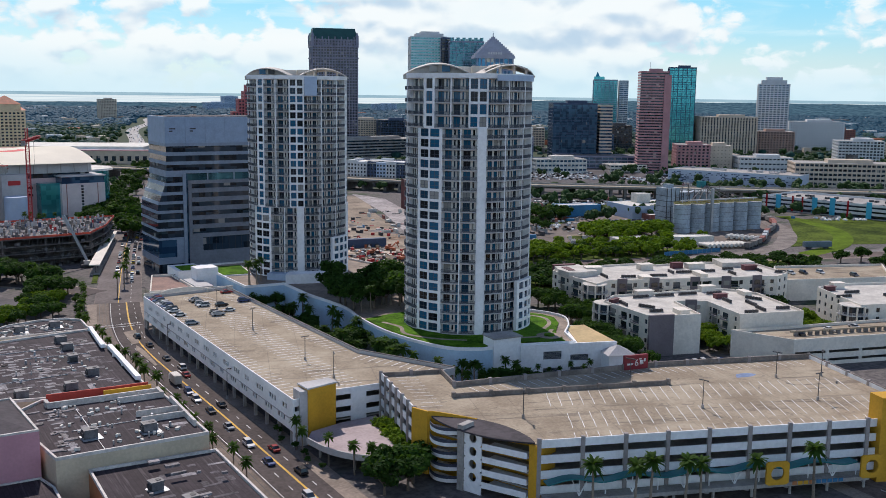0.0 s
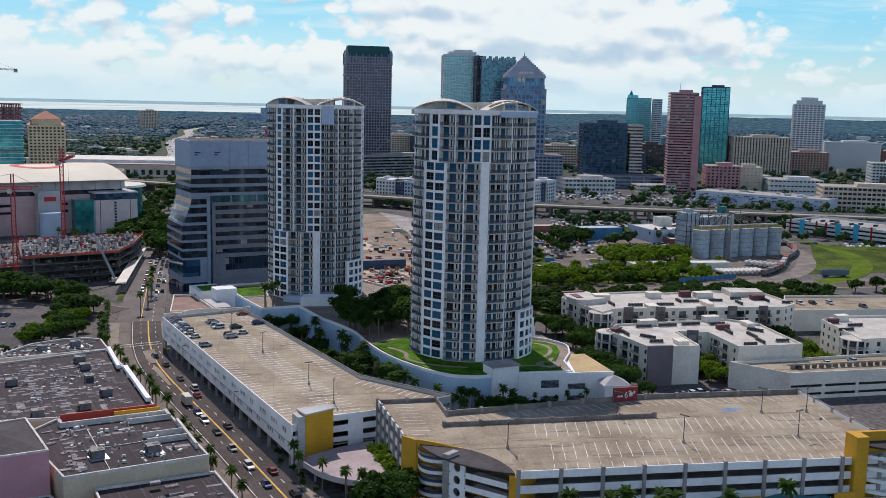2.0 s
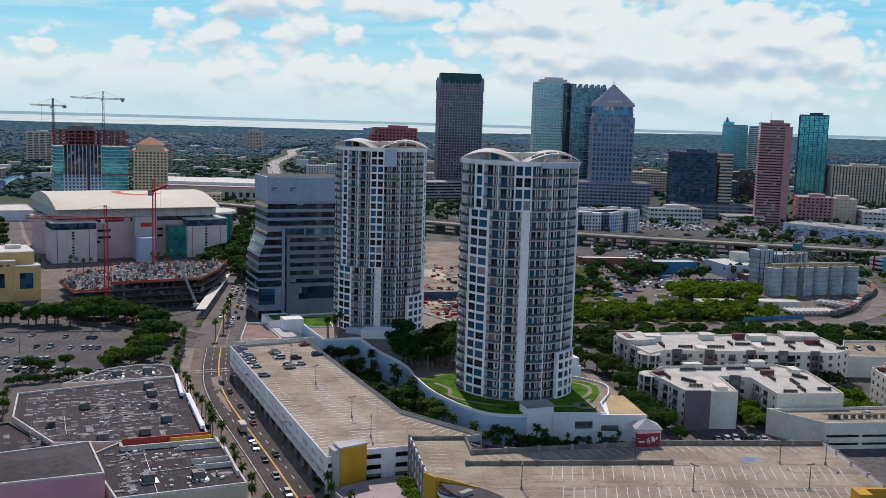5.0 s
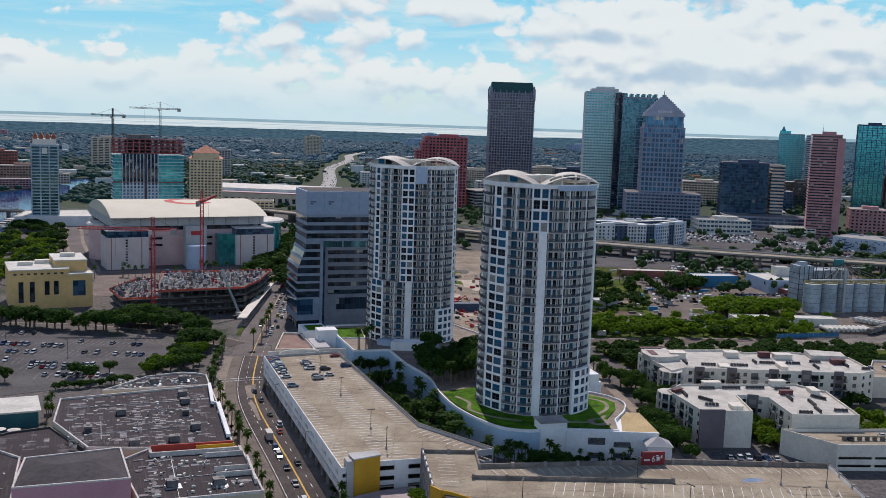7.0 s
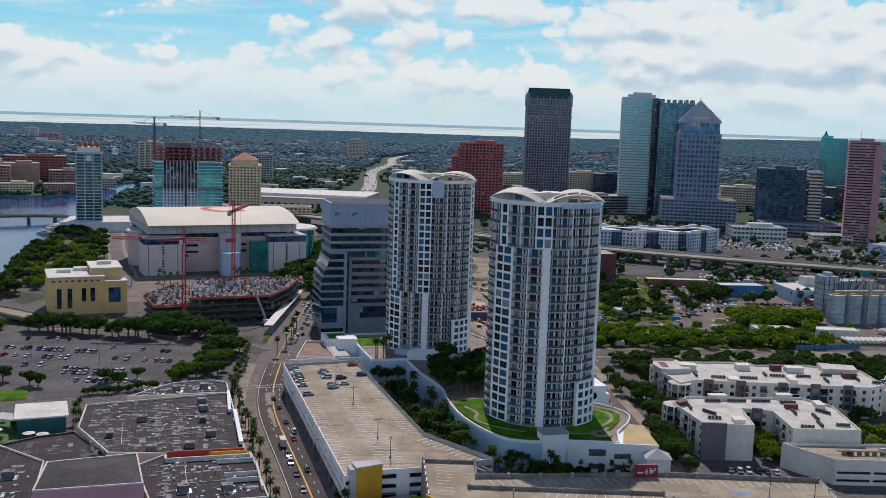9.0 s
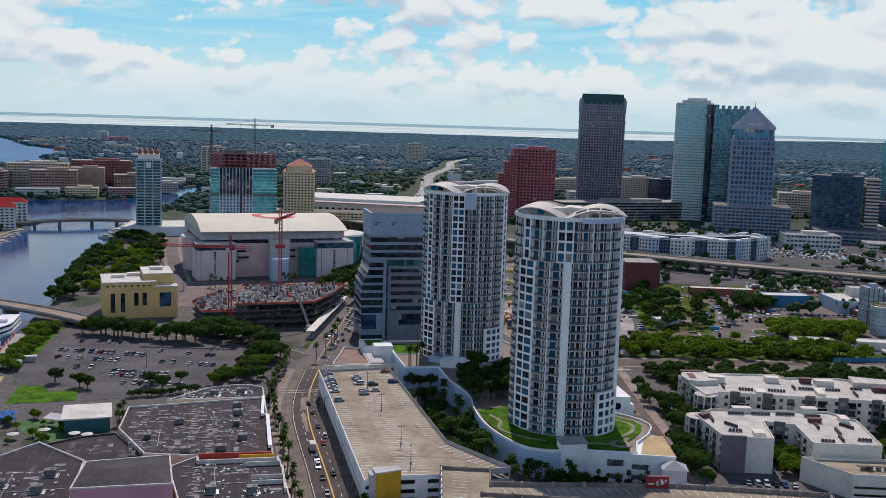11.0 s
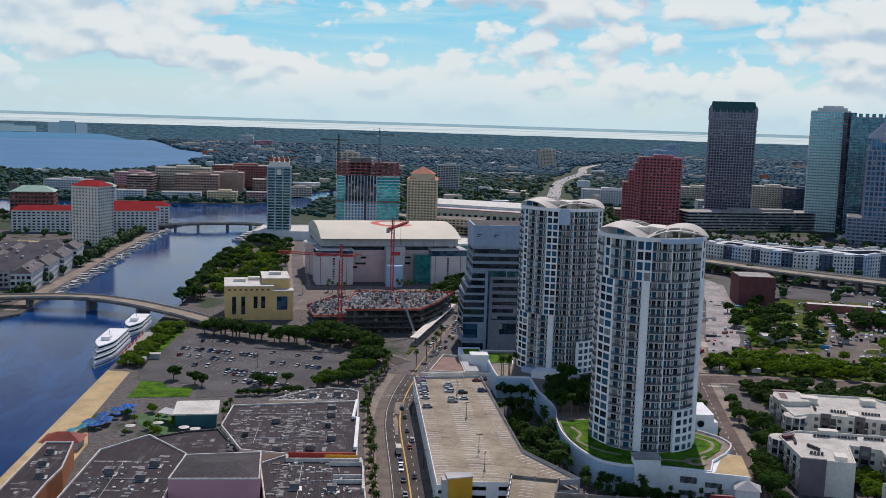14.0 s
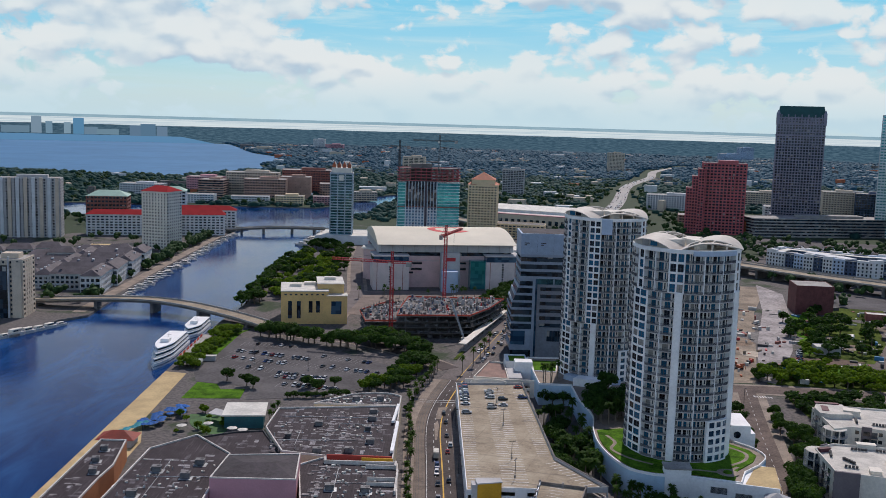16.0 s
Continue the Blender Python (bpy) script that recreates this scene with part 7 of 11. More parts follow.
# ---- arena ----
def arena():
    t = thing("arena", "pink and grey arena with a pale vaulted roof", "arena", 30, 699, 0, 8.5)
    pink = surface("arena_pink", (0.64, 0.45, 0.44), 0.8, var=0.1)
    W, D = 126.0, 112.0
    bm = bmesh.new()
    box(bm, W / 2, D / 2 + 6, 0, W - 10, D - 12, 27)
    part("bowl_wall", bm, pink, t, "pink rendered wall")
    bm = bmesh.new()
    box(bm, W / 2, D / 2 + 6, 27, W - 12, D - 14, 3.2)
    part("glass_band", bm, G_DARK, t)
    bm = bmesh.new()
    box(bm, W / 2, D / 2 + 6, 30.2, W - 9, D - 11, 7.4)
    part("upper_wall", bm, M_GREYW, t, "grey metal upper wall")
    for k in range(13):
        bm = bmesh.new()
        box(bm, 8 + 9.2 * k, 11.3, 30.2, 0.35, 0.5, 7.2)
        part("wall_rib", bm, M_CONC, t)
    for x, w in ((46, 22), (86, 20)):
        bm = bmesh.new()
        box(bm, x, 11.2, 22.6, w, 0.5, 0.5)
        part("wall_ledge", bm, M_GREYW, t)
    for u0 in (0.0, W - 30):
        bm = bmesh.new()
        box(bm, u0 + 15, 13, 0, 30, 28, 23.5)
        part("corner_tower", bm, surface("arena_beige", (0.62, 0.53, 0.51), 0.8, var=0.08), t, "beige corner tower with red edge stripes")
        bm = bmesh.new()
        box(bm, u0 + 15, 13, 23.5, 29.4, 27.4, 4.6)
        part("glass_top", bm, G_BLUE, t)
        bm = bmesh.new()
        box(bm, u0 + 15, 13, 28.1, 31, 29, 0.9)
        part("top_slab", bm, M_GREYW, t)
        for x in (3.2, 24.8):
            bm = bmesh.new()
            box(bm, u0 + x, -1.1, 0, 0.45, 0.2, 23.4)
            part("red_stripe", bm, M_BRICK, t)
        bm = bmesh.new()
        for k in range(9):
            box(bm, u0 + 14, -1.1, 4 + 2.1 * k, 1.6, 0.2, 1.3)
        tagged(part("window_column", bm, G_DARK, t), kind="stuff")
    bm = bmesh.new()
    box(bm, W * 0.52, 5, 0, 16, 8, 31)
    part("centre_tower", bm, M_GREYW, t)
    bm = bmesh.new()
    box(bm, W * 0.52, 0.9, 24, 8, 0.3, 3.0)
    part("sign_panel", bm, M_CRANE, t, "small dark red sign panel")
    bm = bmesh.new()
    rod(bm, (W * 0.50, -9, 0), (W * 0.50, -9, 17.5), 7.2, None, 28)
    part("round_tank", bm, M_LBLUE, t, "pale blue round tank")
    for x, z, w in ((38, 15, 9), (38, 20, 9), (76, 15, 9), (76, 20, 9), (30, 12, 10)):
        bm = bmesh.new()
        box(bm, x, 11.8, z, w, 0.6, 1.6)
        part("slot_window", bm, G_DARK, t)
    bm = bmesh.new()
    box(bm, 90, 8, 0, 14, 10, 24)
    part("glass_hall", bm, G_TEAL, t, "dark teal glass entrance hall")
    # vault
    bm = bmesh.new()
    n = 24
    z_at = lambda v: 37.2 + 8.6 * (1 - ((v - 0.5) * 2) ** 2)
    for i in range(n):
        a, b = i / n, (i + 1) / n
        y0, y1 = 6 + (D - 2) * a, 6 + (D - 2) * b
        q = [bm.verts.new(p) for p in ((4, y0, z_at(a)), (W - 3, y0, z_at(a)), (W - 3, y1, z_at(b)), (4, y1, z_at(b)))]
        l = [bm.verts.new((p.co.x, p.co.y, 36.9)) for p in q]
        bm.faces.new(q)
        bm.faces.new((l[1], l[2], q[2], q[1]))
        bm.faces.new((l[0], q[0], q[3], l[3]))
        if i == 0:
            bm.faces.new((l[0], l[1], q[1], q[0]))
        if i == n - 1:
            bm.faces.new((l[2], l[3], q[3], q[2]))
    bmesh.ops.remove_doubles(bm, verts=bm.verts[:], dist=0.001)
    part("vault_roof", bm, surface("cream_membrane", (0.64, 0.58, 0.46), 0.7, var=0.07, s1=0.03), t, "cream membrane vault roof")
    # red roof mark as plain shapes
    bm = bmesh.new()
    for k in range(26):
        a0, a1 = math.radians(35 + 11.2 * k), math.radians(35 + 11.2 * (k + 1))
        q = []
        for r, a in ((14.5, a0), (14.5, a1), (9.5, a1), (9.5, a0)):
            x, v = 72 + r * math.cos(a) * 1.35, 0.42 + r * math.sin(a) / 100
            q.append(bm.verts.new((x, 6 + (D - 2) * v, z_at(v) + 0.12)))
        bm.faces.new(q)
    part("red_roof_mark", bm, surface("red_roof_paint", (0.55, 0.04, 0.04), 0.7, var=0.1), t, "red curved mark painted on the roof")
    # glass drum with a flat white disc
    bm = bmesh.new()
    rod(bm, (W - 2, 52, 0), (W - 2, 52, 29), 24, None, 40)
    part("glass_drum", bm, G_TEAL, t, "teal glass drum")
    bm = bmesh.new()
    rod(bm, (W - 2, 52, 29), (W - 2, 52, 30.4), 27, 26, 40)
    part("disc_roof", bm, M_ROOFW, t)
    bm = bmesh.new()
    rod(bm, (13, 64, 0), (13, 64, 27), 16, None, 32)
    part("side_drum", bm, pink, t)
    bm = bmesh.new()
    rod(bm, (13, 64, 27), (13, 64, 28.2), 18, 17, 32)
    part("disc_roof", bm, M_ROOFW, t)


arena()


# ---- museum by the channel ----
def museum():
    sand = surface("yellow_limestone", (0.72, 0.48, 0.20), 0.8, var=0.1)
    t = thing("museum", "yellow stone museum block with white flat roofs", "museum", -24, 552, 0, 8)
    for nm, x, y, w, d, h in (("hall", 16, 18, 32, 36, 22.5), ("hall", 34, 22, 18, 30, 26.5), ("wing", 38, 4, 14, 10, 19.5)):
        bm = bmesh.new()
        box(bm, x, y, 0, w, d, h)
        part(nm, bm, sand, t)
        bm = bmesh.new()
        box(bm, x, y, h, w + 0.6, d + 0.6, 0.6)
        part("roof", bm, M_ROOFW, t)
    for x in (6, 12, 20, 25):
        bm = bmesh.new()
        box(bm, x, -0.05, 4 if x < 18 else 8, 2.6, 0.3, 12 if x < 18 else 8)
        part("tall_window", bm, G_DARK, t)
    bm = bmesh.new()
    box(bm, 37.5, -1.05, 7, 7, 0.3, 9)
    part("bay_window", bm, G_BLUE, t)
    # plain dark bars stand in for lettering that cannot be read
    bm = bmesh.new()
    for k in range(8):
        box(bm, 3 + 3.6 * k, -0.05, 20.0, 1.6, 0.3, 1.0)
    tagged(part("vent_row", bm, M_DMETAL, t), kind="stuff")
    for x, y in ((10, 20), (20, 26), (34, 24)):
        bm = bmesh.new()
        box(bm, x, y, 22.9 if x < 30 else 26.9, 8, 5, 2.2)
        part("roof_box", bm, M_CREAM, t)


museum()


# ---- building under construction ----
def construction():
    t = thing("concrete_frame", "dark concrete frame under construction with orange netting", "building site")
    pts = [(36, 513), (104, 521), (118, 548), (131, 586), (49, 585), (30, 548)]
    for z in (3.9, 7.6, 11.3):
        bm = bmesh.new()
        prism(bm, pts, z - 0.45, z)
        part("floor_slab", bm, M_DCONC, t)
    high = [(56, 515.5), (104, 521), (118, 548), (131, 586), (62, 585), (58, 548)]
    bm = bmesh.new()
    prism(bm, high, 14.55, 15.0)
    part("floor_slab", bm, M_DCONC, t)
    col_ = bmesh.new()
    box(col_, 0, 0, 0, 0.8, 0.8, 14.8)
    me = mesh_of("column", col_, M_DCONC)
    spots = []
    for i in range(9):
        for j in range(7):
            x, y = 40 + 11 * i, 517 + 11 * j
            if inside((x, y), inset(high, 0.8)):
                spots.append((x, y, 0, 0))
    repeat("column", me, t, spots)
    bm = bmesh.new()
    prism(bm, inset(pts, 9), 0, 11)
    part("shear_core", bm, M_DCONC, t)
    for k, z in ((0, 15.0),):
        bm = bmesh.new()
        ring(bm, high, z, z + 1.0, 0.14)
        part("safety_net", bm, M_NET, t, "orange safety netting round the top slab")
    bm = bmesh.new()
    for a, b in zip(pts, pts[1:] + pts[:1]):
        if a[0] < 60 and b[0] < 60:
            beam(bm, (*a, 12.0), (*b, 12.0), 0.14, 1.1)
    beam(bm, (36, 513, 12.0), (56, 515.4, 12.0), 0.14, 1.1)
    part("safety_net", bm, M_NET, t)
    # a third of the rail height is open mesh at the lower floors
    bm = bmesh.new()
    for z in (4.9, 8.6):
        for a, b in zip(pts, pts[1:] + pts[:1]):
            beam(bm, (*a, z), (*b, z), 0.08, 0.08)
    part("guard_rail", bm, M_METAL, t)
    random.seed(21)
    for nm, mat_, n, lab in (("formwork", M_GREYW, 420, "pale formwork and material stacks on the slab"), ("formwork", M_DCONC, 380, "dark formwork and material stacks on the slab"), ("formwork", M_NAVY, 70, "blue site boxes on the slab"), ("formwork", M_CRANE, 46, "red site gear on the slab")):
        bm = bmesh.new()
        k = 0
        while k < n:
            x, y = random.uniform(32, 130), random.uniform(515, 584)
            if inside((x, y), inset(high, 1.5)):
                z = 15.0
            elif inside((x, y), inset(pts, 1.5)):
                z = 11.3
            else:
                continue
            box(bm, x, y, z, random.uniform(0.3, 1.9), random.uniform(0.3, 1.2), random.choice((0.15, 0.3, 0.5, 0.9, 1.5, 2.6)), random.uniform(-20, 20))
            k += 1
        tagged(part(nm, bm, mat_, t, lab), kind="stuff")
    bm = bmesh.new()
    for a, b in zip(pts, pts[1:] + pts[:1]):
        a, b = Vector(a), Vector(b)
        for lv, z in enumerate((0.0, 3.9, 7.6, 11.3)):
            for i in range(int((b - a).length / 1.6)):
                p = a + (b - a) * ((i + random.random() * 0.6) * 1.6 / (b - a).length)
                q = p + (Vector((82, 550)) - p).normalized() * random.uniform(0.4, 4.5)
                if random.random() < 0.75:
                    box(bm, q.x, q.y, z, 0.16, 0.16, 3.5)
                if random.random() < 0.25:
                    box(bm, q.x, q.y, z, random.uniform(0.6, 2.4), random.uniform(0.5, 1.6), random.uniform(0.5, 2.6), random.uniform(0, 90))
    tagged(part("shoring", bm, surface("grey_shoring", (0.13, 0.125, 0.125), 0.8, var=0.4, s1=0.3, s2=1.2), t, "dark grey shoring posts and stacks on the floors"), kind="stuff")
    # long canopy of the tram stop beside it
    s = thing("tram_stop", "long grey canopy of a tram stop", "tram stop")
    bm = bmesh.new()
    m = along((98, 484), (132, 596))
    L = (Vector((132, 596)) - Vector((98, 484))).length
    p = [m @ Vector(v) for v in ((0, -2.5, 0), (L, -2.5, 0), (L, 2.5, 0), (0, 2.5, 0))]
    prism(bm, [(v.x, v.y) for v in p], 4.6, 5.2)
    part("canopy", bm, M_CREAM, s)
    for i in range(10):
        bm = bmesh.new()
        q = m @ Vector((4 + i * (L - 8) / 9, 0, 0))
        box(bm, q.x, q.y, 0, 0.5, 0.5, 4.6)
        part("post", bm, M_DCONC, s)
    bm = bmesh.new()
    p = [m @ Vector(v) for v in ((0, -2.2, 0), (L, -2.2, 0), (L, 2.2, 0), (0, 2.2, 0))]
    prism(bm, [(v.x, v.y) for v in p], 0.05, 0.7)
    part("platform", bm, M_CONC, s)


construction()


def tower_crane(x, y, z0, h, jib, tail, turn, material, label, w=1.9):
    t = thing("tower_crane", label, "crane", x, y, z0, turn, "tower cranes")

    def lattice(bm, a, b, wd, step):
        a, b = Vector(a), Vector(b)
        q = (b - a).to_track_quat("Z", "Y").to_matrix()
        ln = (b - a).length
        c = [q @ Vector(v) for v in ((-wd / 2, -wd / 2, 0), (wd / 2, -wd / 2, 0), (wd / 2, wd / 2, 0), (-wd / 2, wd / 2, 0))]
        e = (b - a).normalized()
        for v in c:
            beam(bm, a + v, b + v, 0.28, 0.28)
        k = int(ln / step)
        for i in range(k):
            p, r = a + e * (ln * i / k), a + e * (ln * (i + 1) / k)
            for j in range(4):
                f, g = c[j], c[(j + 1) % 4]
                beam(bm, p + f, r + g, 0.16, 0.16)
                beam(bm, p + f, p + g, 0.14, 0.14)

    bm = bmesh.new()
    lattice(bm, (0, 0, 0), (0, 0, h), w, w * 1.3)
    part("mast", bm, material, t)
    bm = bmesh.new()
    lattice(bm, (0, 0, h + 1), (jib, 0, h + 1.4), w * 0.75, w * 1.1)
    part("jib", bm, material, t)
    bm = bmesh.new()
    lattice(bm, (0, 0, h + 1), (-tail, 0, h + 1.2), w * 0.75, w * 1.1)
    part("counter_jib", bm, material, t)
    bm = bmesh.new()
    box(bm, -tail + 2, 0, h - 1.4, 3.2, 1.8, 2.8)
    part("counterweight", bm, M_CONC, t)
    bm = bmesh.new()
    lattice(bm, (0, 0, h), (0, 0, h + 8), w * 0.7, w)
    part("peak", bm, material, t)
    bm = bmesh.new()
    for u in (jib * 0.7, -tail * 0.9):
        beam(bm, (0, 0, h + 8), (u, 0, h + 1.8), 0.14, 0.14)
    part("tie_bar", bm, M_DMETAL, t)
    bm = bmesh.new()
    box(bm, 1.2, 1.4, h - 1.6, 1.8, 1.6, 2.2)
    part("cab", bm, M_ROOFW, t)
    bm = bmesh.new()
    box(bm, jib * 0.5, 0, h + 0.2, 1.4, 1.2, 0.5)
    box(bm, jib * 0.5, 0, h - 14, 0.12, 0.12, 14.5)
    part("trolley", bm, M_DMETAL, t)


tower_crane(88, 601, 0, 58, 42, 14, 72, M_CRANE, "red lattice tower crane over the concrete frame")
tower_crane(52.7, 510, 0, 50, 40, 13, 168, M_CRANE, "red lattice tower crane with a long jib")
tower_crane(85, 985, 84, 34, 30, 20, 178, M_DMETAL, "grey tower crane on a half-built hotel", 1.6)
tower_crane(40, 1015, 80, 30, 24, 14, 150, M_DMETAL, "grey tower crane beside a half-built hotel", 1.6)
# crawler crane boom before the new building
cr = thing("mobile_crane", "grey mobile crane with a raised boom before the concrete frame", "crane", 100, 508, 0.1, 0)
bm = bmesh.new()
box(bm, 0, 0, 0.2, 7, 3, 1.4)
part("chassis", bm, M_DMETAL, cr)
bm = bmesh.new()
box(bm, -0.5, 0, 1.6, 3, 2.6, 1.8)
part("cab", bm, M_CREAM, cr)
bm = bmesh.new()
beam(bm, (0, 0, 2.2), (-9, 10, 26), 1.0, 1.0)
part("boom", bm, M_METAL, cr)


# ---- bridges and boats ----
def bridge(line, width, z_mid, z_end, label, spans):
    t = thing("road_bridge", label, "bridge", group="road bridges")
    pts = smooth(line, 8)
    n = len(pts) - 1
    zs = [z_end + (z_mid - z_end) * math.sin(math.pi * min(1, max(0, i / n))) for i in range(n + 1)]
    e = strip(pts, width)
    right, left = e[: n + 1], e[n + 1:][::-1]
    for nm, mat_, lo, hi, kind in (("deck", M_DECK, 0.0, 0.35, "all"), ("girder", M_DCONC, -1.5, -0.02, "in"), ("parapet", M_CONC, 0.36, 1.4, "r"), ("parapet", M_CONC, 0.36, 1.4, "l")):
        bm = bmesh.new()
        for i in range(n):
            a, b, c, d = Vector(right[i]), Vector(right[i + 1]), Vector(left[i + 1]), Vector(left[i])
            if kind == "in":
                a, d = a.lerp(d, 0.08), a.lerp(d, 0.92)
                b, c = b.lerp(c, 0.08), b.lerp(c, 0.92)
            if kind == "r":
                d, c = a.lerp(d, 0.03), b.lerp(c, 0.03)
            if kind == "l":
                a, b = d.lerp(a, 0.03), c.lerp(b, 0.03)
            v = [bm.verts.new((p.x, p.y, z + o)) for o in (lo, hi) for p, z in ((a, zs[i]), (b, zs[i + 1]), (c, zs[i + 1]), (d, zs[i]))]
            for f in ((0, 1, 2, 3), (7, 6, 5, 4), (0, 4, 5, 1), (1, 5, 6, 2), (2, 6, 7, 3), (3, 7, 4, 0)):
                bm.faces.new([v[k] for k in f[::-1]])
        part(nm, bm, mat_, t)
    for k in range(1, spans):
        i = round(n * k / spans)
        a, d = Vector(right[i]), Vector(left[i])
        bm = bmesh.new()
        mid = (a + d) / 2
        ang = math.degrees(math.atan2((d - a).y, (d - a).x))
        box(bm, mid.x, mid.y, -2.6, width * 0.82, 2.2, zs[i] + 1.15, ang)
        part("pier", bm, M_DCONC, t)
    return t


bridge([(-230, 600), (-186, 594), (-120, 590), (-60, 555), (-20, 524)], 13.5, 7.0, 1.5, "low concrete road bridge over the channel", 6)
bridge([(-170, 1078), (-110, 1094), (-48, 1112)], 12, 5.5, 3.0, "far low concrete bridge over the channel", 5)
EXP = smooth([(60, 1330), (170, 1130), (270, 985), (384, 842), (440, 772), (500, 714), (560, 667), (610, 629), (657, 593), (713, 551), (850, 452), (1080, 300), (1500, 60)])
bridge([EXP[i] for i in range(0, len(EXP), 3)], 23, 9.0, 8.6, "long elevated concrete expressway on many piers", 60)
bridge([(x + 14, y + 34) for x, y in EXP[12::6]], 11, 7.0, 6.8, "narrow elevated concrete slip road", 40)


def ship(x, y, turn, L, B, decks, label):
    t = thing("passenger_ship", label, "ship", x, y, -1.7, turn, "passenger ships")
    t.scale = (1.0, 1.0, 0.82)
    white = M_WHITE

    def hull(f, z, shrink=0.0):
        out = []
        for s in (1, -1):
            side = []
            for i in range(9):
                u = i / 8
                wv = B / 2 * (1 - max(0, (u - 0.6) / 0.4) ** 2.0) * (1 - shrink)
                side.append((-L / 2 + L * u * f + L * (1 - f) * 0.3, s * max(0.15, wv)))
            out += side if s < 0 else side[::-1]
        return out if sum(p[0] * q[1] - q[0] * p[1] for p, q in zip(out, out[1:] + out[:1])) > 0 else out[::-1]

    bm = bmesh.new()
    prism(bm, hull(1.0, 0), 0.0, 4.0)
    part("hull", bm, white, t)
    bm = bmesh.new()
    prism(bm, hull(1.004, 0, -0.01), 1.6, 2.1)
    part("hull_stripe", bm, M_NAVY, t)
    for k in range(decks):
        f, z = 0.94 - 0.09 * k, 4.0 + 2.9 * k
        bm = bmesh.new()
        prism(bm, hull(f, 0, 0.07 + 0.03 * k), z, z + 2.5)
        part("deck_windows", bm, G_DARK, t)
        bm = bmesh.new()
        prism(bm, hull(f + 0.015, 0, 0.02 + 0.03 * k), z + 2.3, z + 2.75)
        part("deck_edge", bm, white, t)
        bm = bmesh.new()
        prism(bm, hull(f + 0.005, 0, 0.045 + 0.03 * k), z, z + 0.95)
        part("deck_side", bm, white, t)
        me = bmesh.new()
        box(me, 0, 0, 0, 0.5, B * (0.955 - 0.03 * k), 1.5)
        me = mesh_of("window_post", me, white)
        repeat("window_post", me, t, [(-L * 0.44 + L * 0.085 * q + L * (1 - f) * 0.3, 0, z + 0.9, 0) for q in range(7 - k)])
        bm = bmesh.new()
        prism(bm, hull(f + 0.018, 0, 0.018 + 0.03 * k), z + 2.05, z + 2.3)
        part("blue_trim", bm, M_BLUE, t)
    z = 4.0 + 2.9 * decks
    bm = bmesh.new()
    box(bm, L * 0.05, 0, z, L * 0.10, B * 0.4, 2.2)
    part("wheelhouse", bm, white, t)
    bm = bmesh.new()
    rod(bm, (-L * 0.06, 0, z), (-L * 0.06, 0, z + 5), 0.2, 0.1)
    box(bm, -L * 0.06, 0, z + 3, 0.3, 3, 0.2)
    part("mast", bm, M_METAL, t)


ship(-76.5, 458, 270, 60, 12, 3, "white three-deck excursion ship moored at the quay")
ship(-75.0, 520, 270, 44, 11, 2, "smaller white excursion boat behind the ship")


def small_boat(x, y, turn, s, proto=None):
    if proto:
        return copy_thing(proto, pose(x, y, -1.65, 0, 0, turn) @ Matrix.Scale(s, 4))
    t = thing("motor_boat", "white motor boat moored at the bank", "boat", x, y, -1.65, turn, "moored boats")
    bm = bmesh.new()
    prism(bm, [(-4.5, -1.4), (2, -1.5), (5, 0), (2, 1.5), (-4.5, 1.4)], 0, 1.3)
    part("hull", bm, M_GREYW, t)
    bm = bmesh.new()
    prism(bm, [(-2.4, -1.0), (1.2, -1.0), (2.2, 0), (1.2, 1.0), (-2.4, 1.0)], 1.3, 2.5)
    cabin = part("cabin", bm, M_CREAM, t)
    bm = bmesh.new()
    prism(bm, [(-2.0, -1.04), (1.25, -1.04), (2.3, 0), (1.25, 1.04), (-2.0, 1.04)], 1.7, 2.2)
    part("cabin_glass", bm, G_DARK, cabin)
    return t


random.seed(8)
first = small_boat(-157, 640, 12, 1.0)
for k in range(44):
    small_boat(-157 - 2.0 * (k % 3), 648 + 9.8 * k + random.uniform(-1.5, 1.5), random.choice((5, -8, 175, 12)), random.uniform(0.8, 1.35), first)
for k in range(16):
    small_boat(-66 + 0.8 * k + random.uniform(-1, 1), 985 + 8 * k, 160 + random.uniform(-10, 10), random.uniform(0.9, 1.9), first)
for k in range(10):
    small_boat(-168 - 4 * k, 536 - 8 * k, 60, random.uniform(1.0, 1.9), first)
pier = thing("boarding_pier", "grey boarding pier with red rails beside the ships", "pier")
bm = bmesh.new()
box(bm, -64.5, 478, 0.1, 6, 66, 0.5)
part("pier_deck", bm, M_CONC, pier)
for k in range(22):
    bm = bmesh.new()
    box(bm, -67.2, 447 + 2.9 * k, 0.6, 0.3, 2.0, 1.4)
    part("rail_panel", bm, M_NET if k % 3 else M_CREAM, pier)
tent = thing("boarding_tent", "long white boarding tent on the quay", "tent", -57, 432, 0.1, 4)
bm = bmesh.new()
prism(bm, [(-7, -2.6), (7, -2.6), (7, 2.6), (-7, 2.6)], 2.6, 3.0)
vs_ = [bm.verts.new(p) for p in ((-7, -2.6, 3.0), (7, -2.6, 3.0), (7, 2.6, 3.0), (-7, 2.6, 3.0), (-7, 0, 4.4), (7, 0, 4.4))]
for q in ((0, 1, 5, 4), (2, 3, 4, 5), (1, 2, 5), (3, 0, 4)):
    bm.faces.new([vs_[k] for k in q])
part("tent_roof", bm, M_ROOFW, tent)
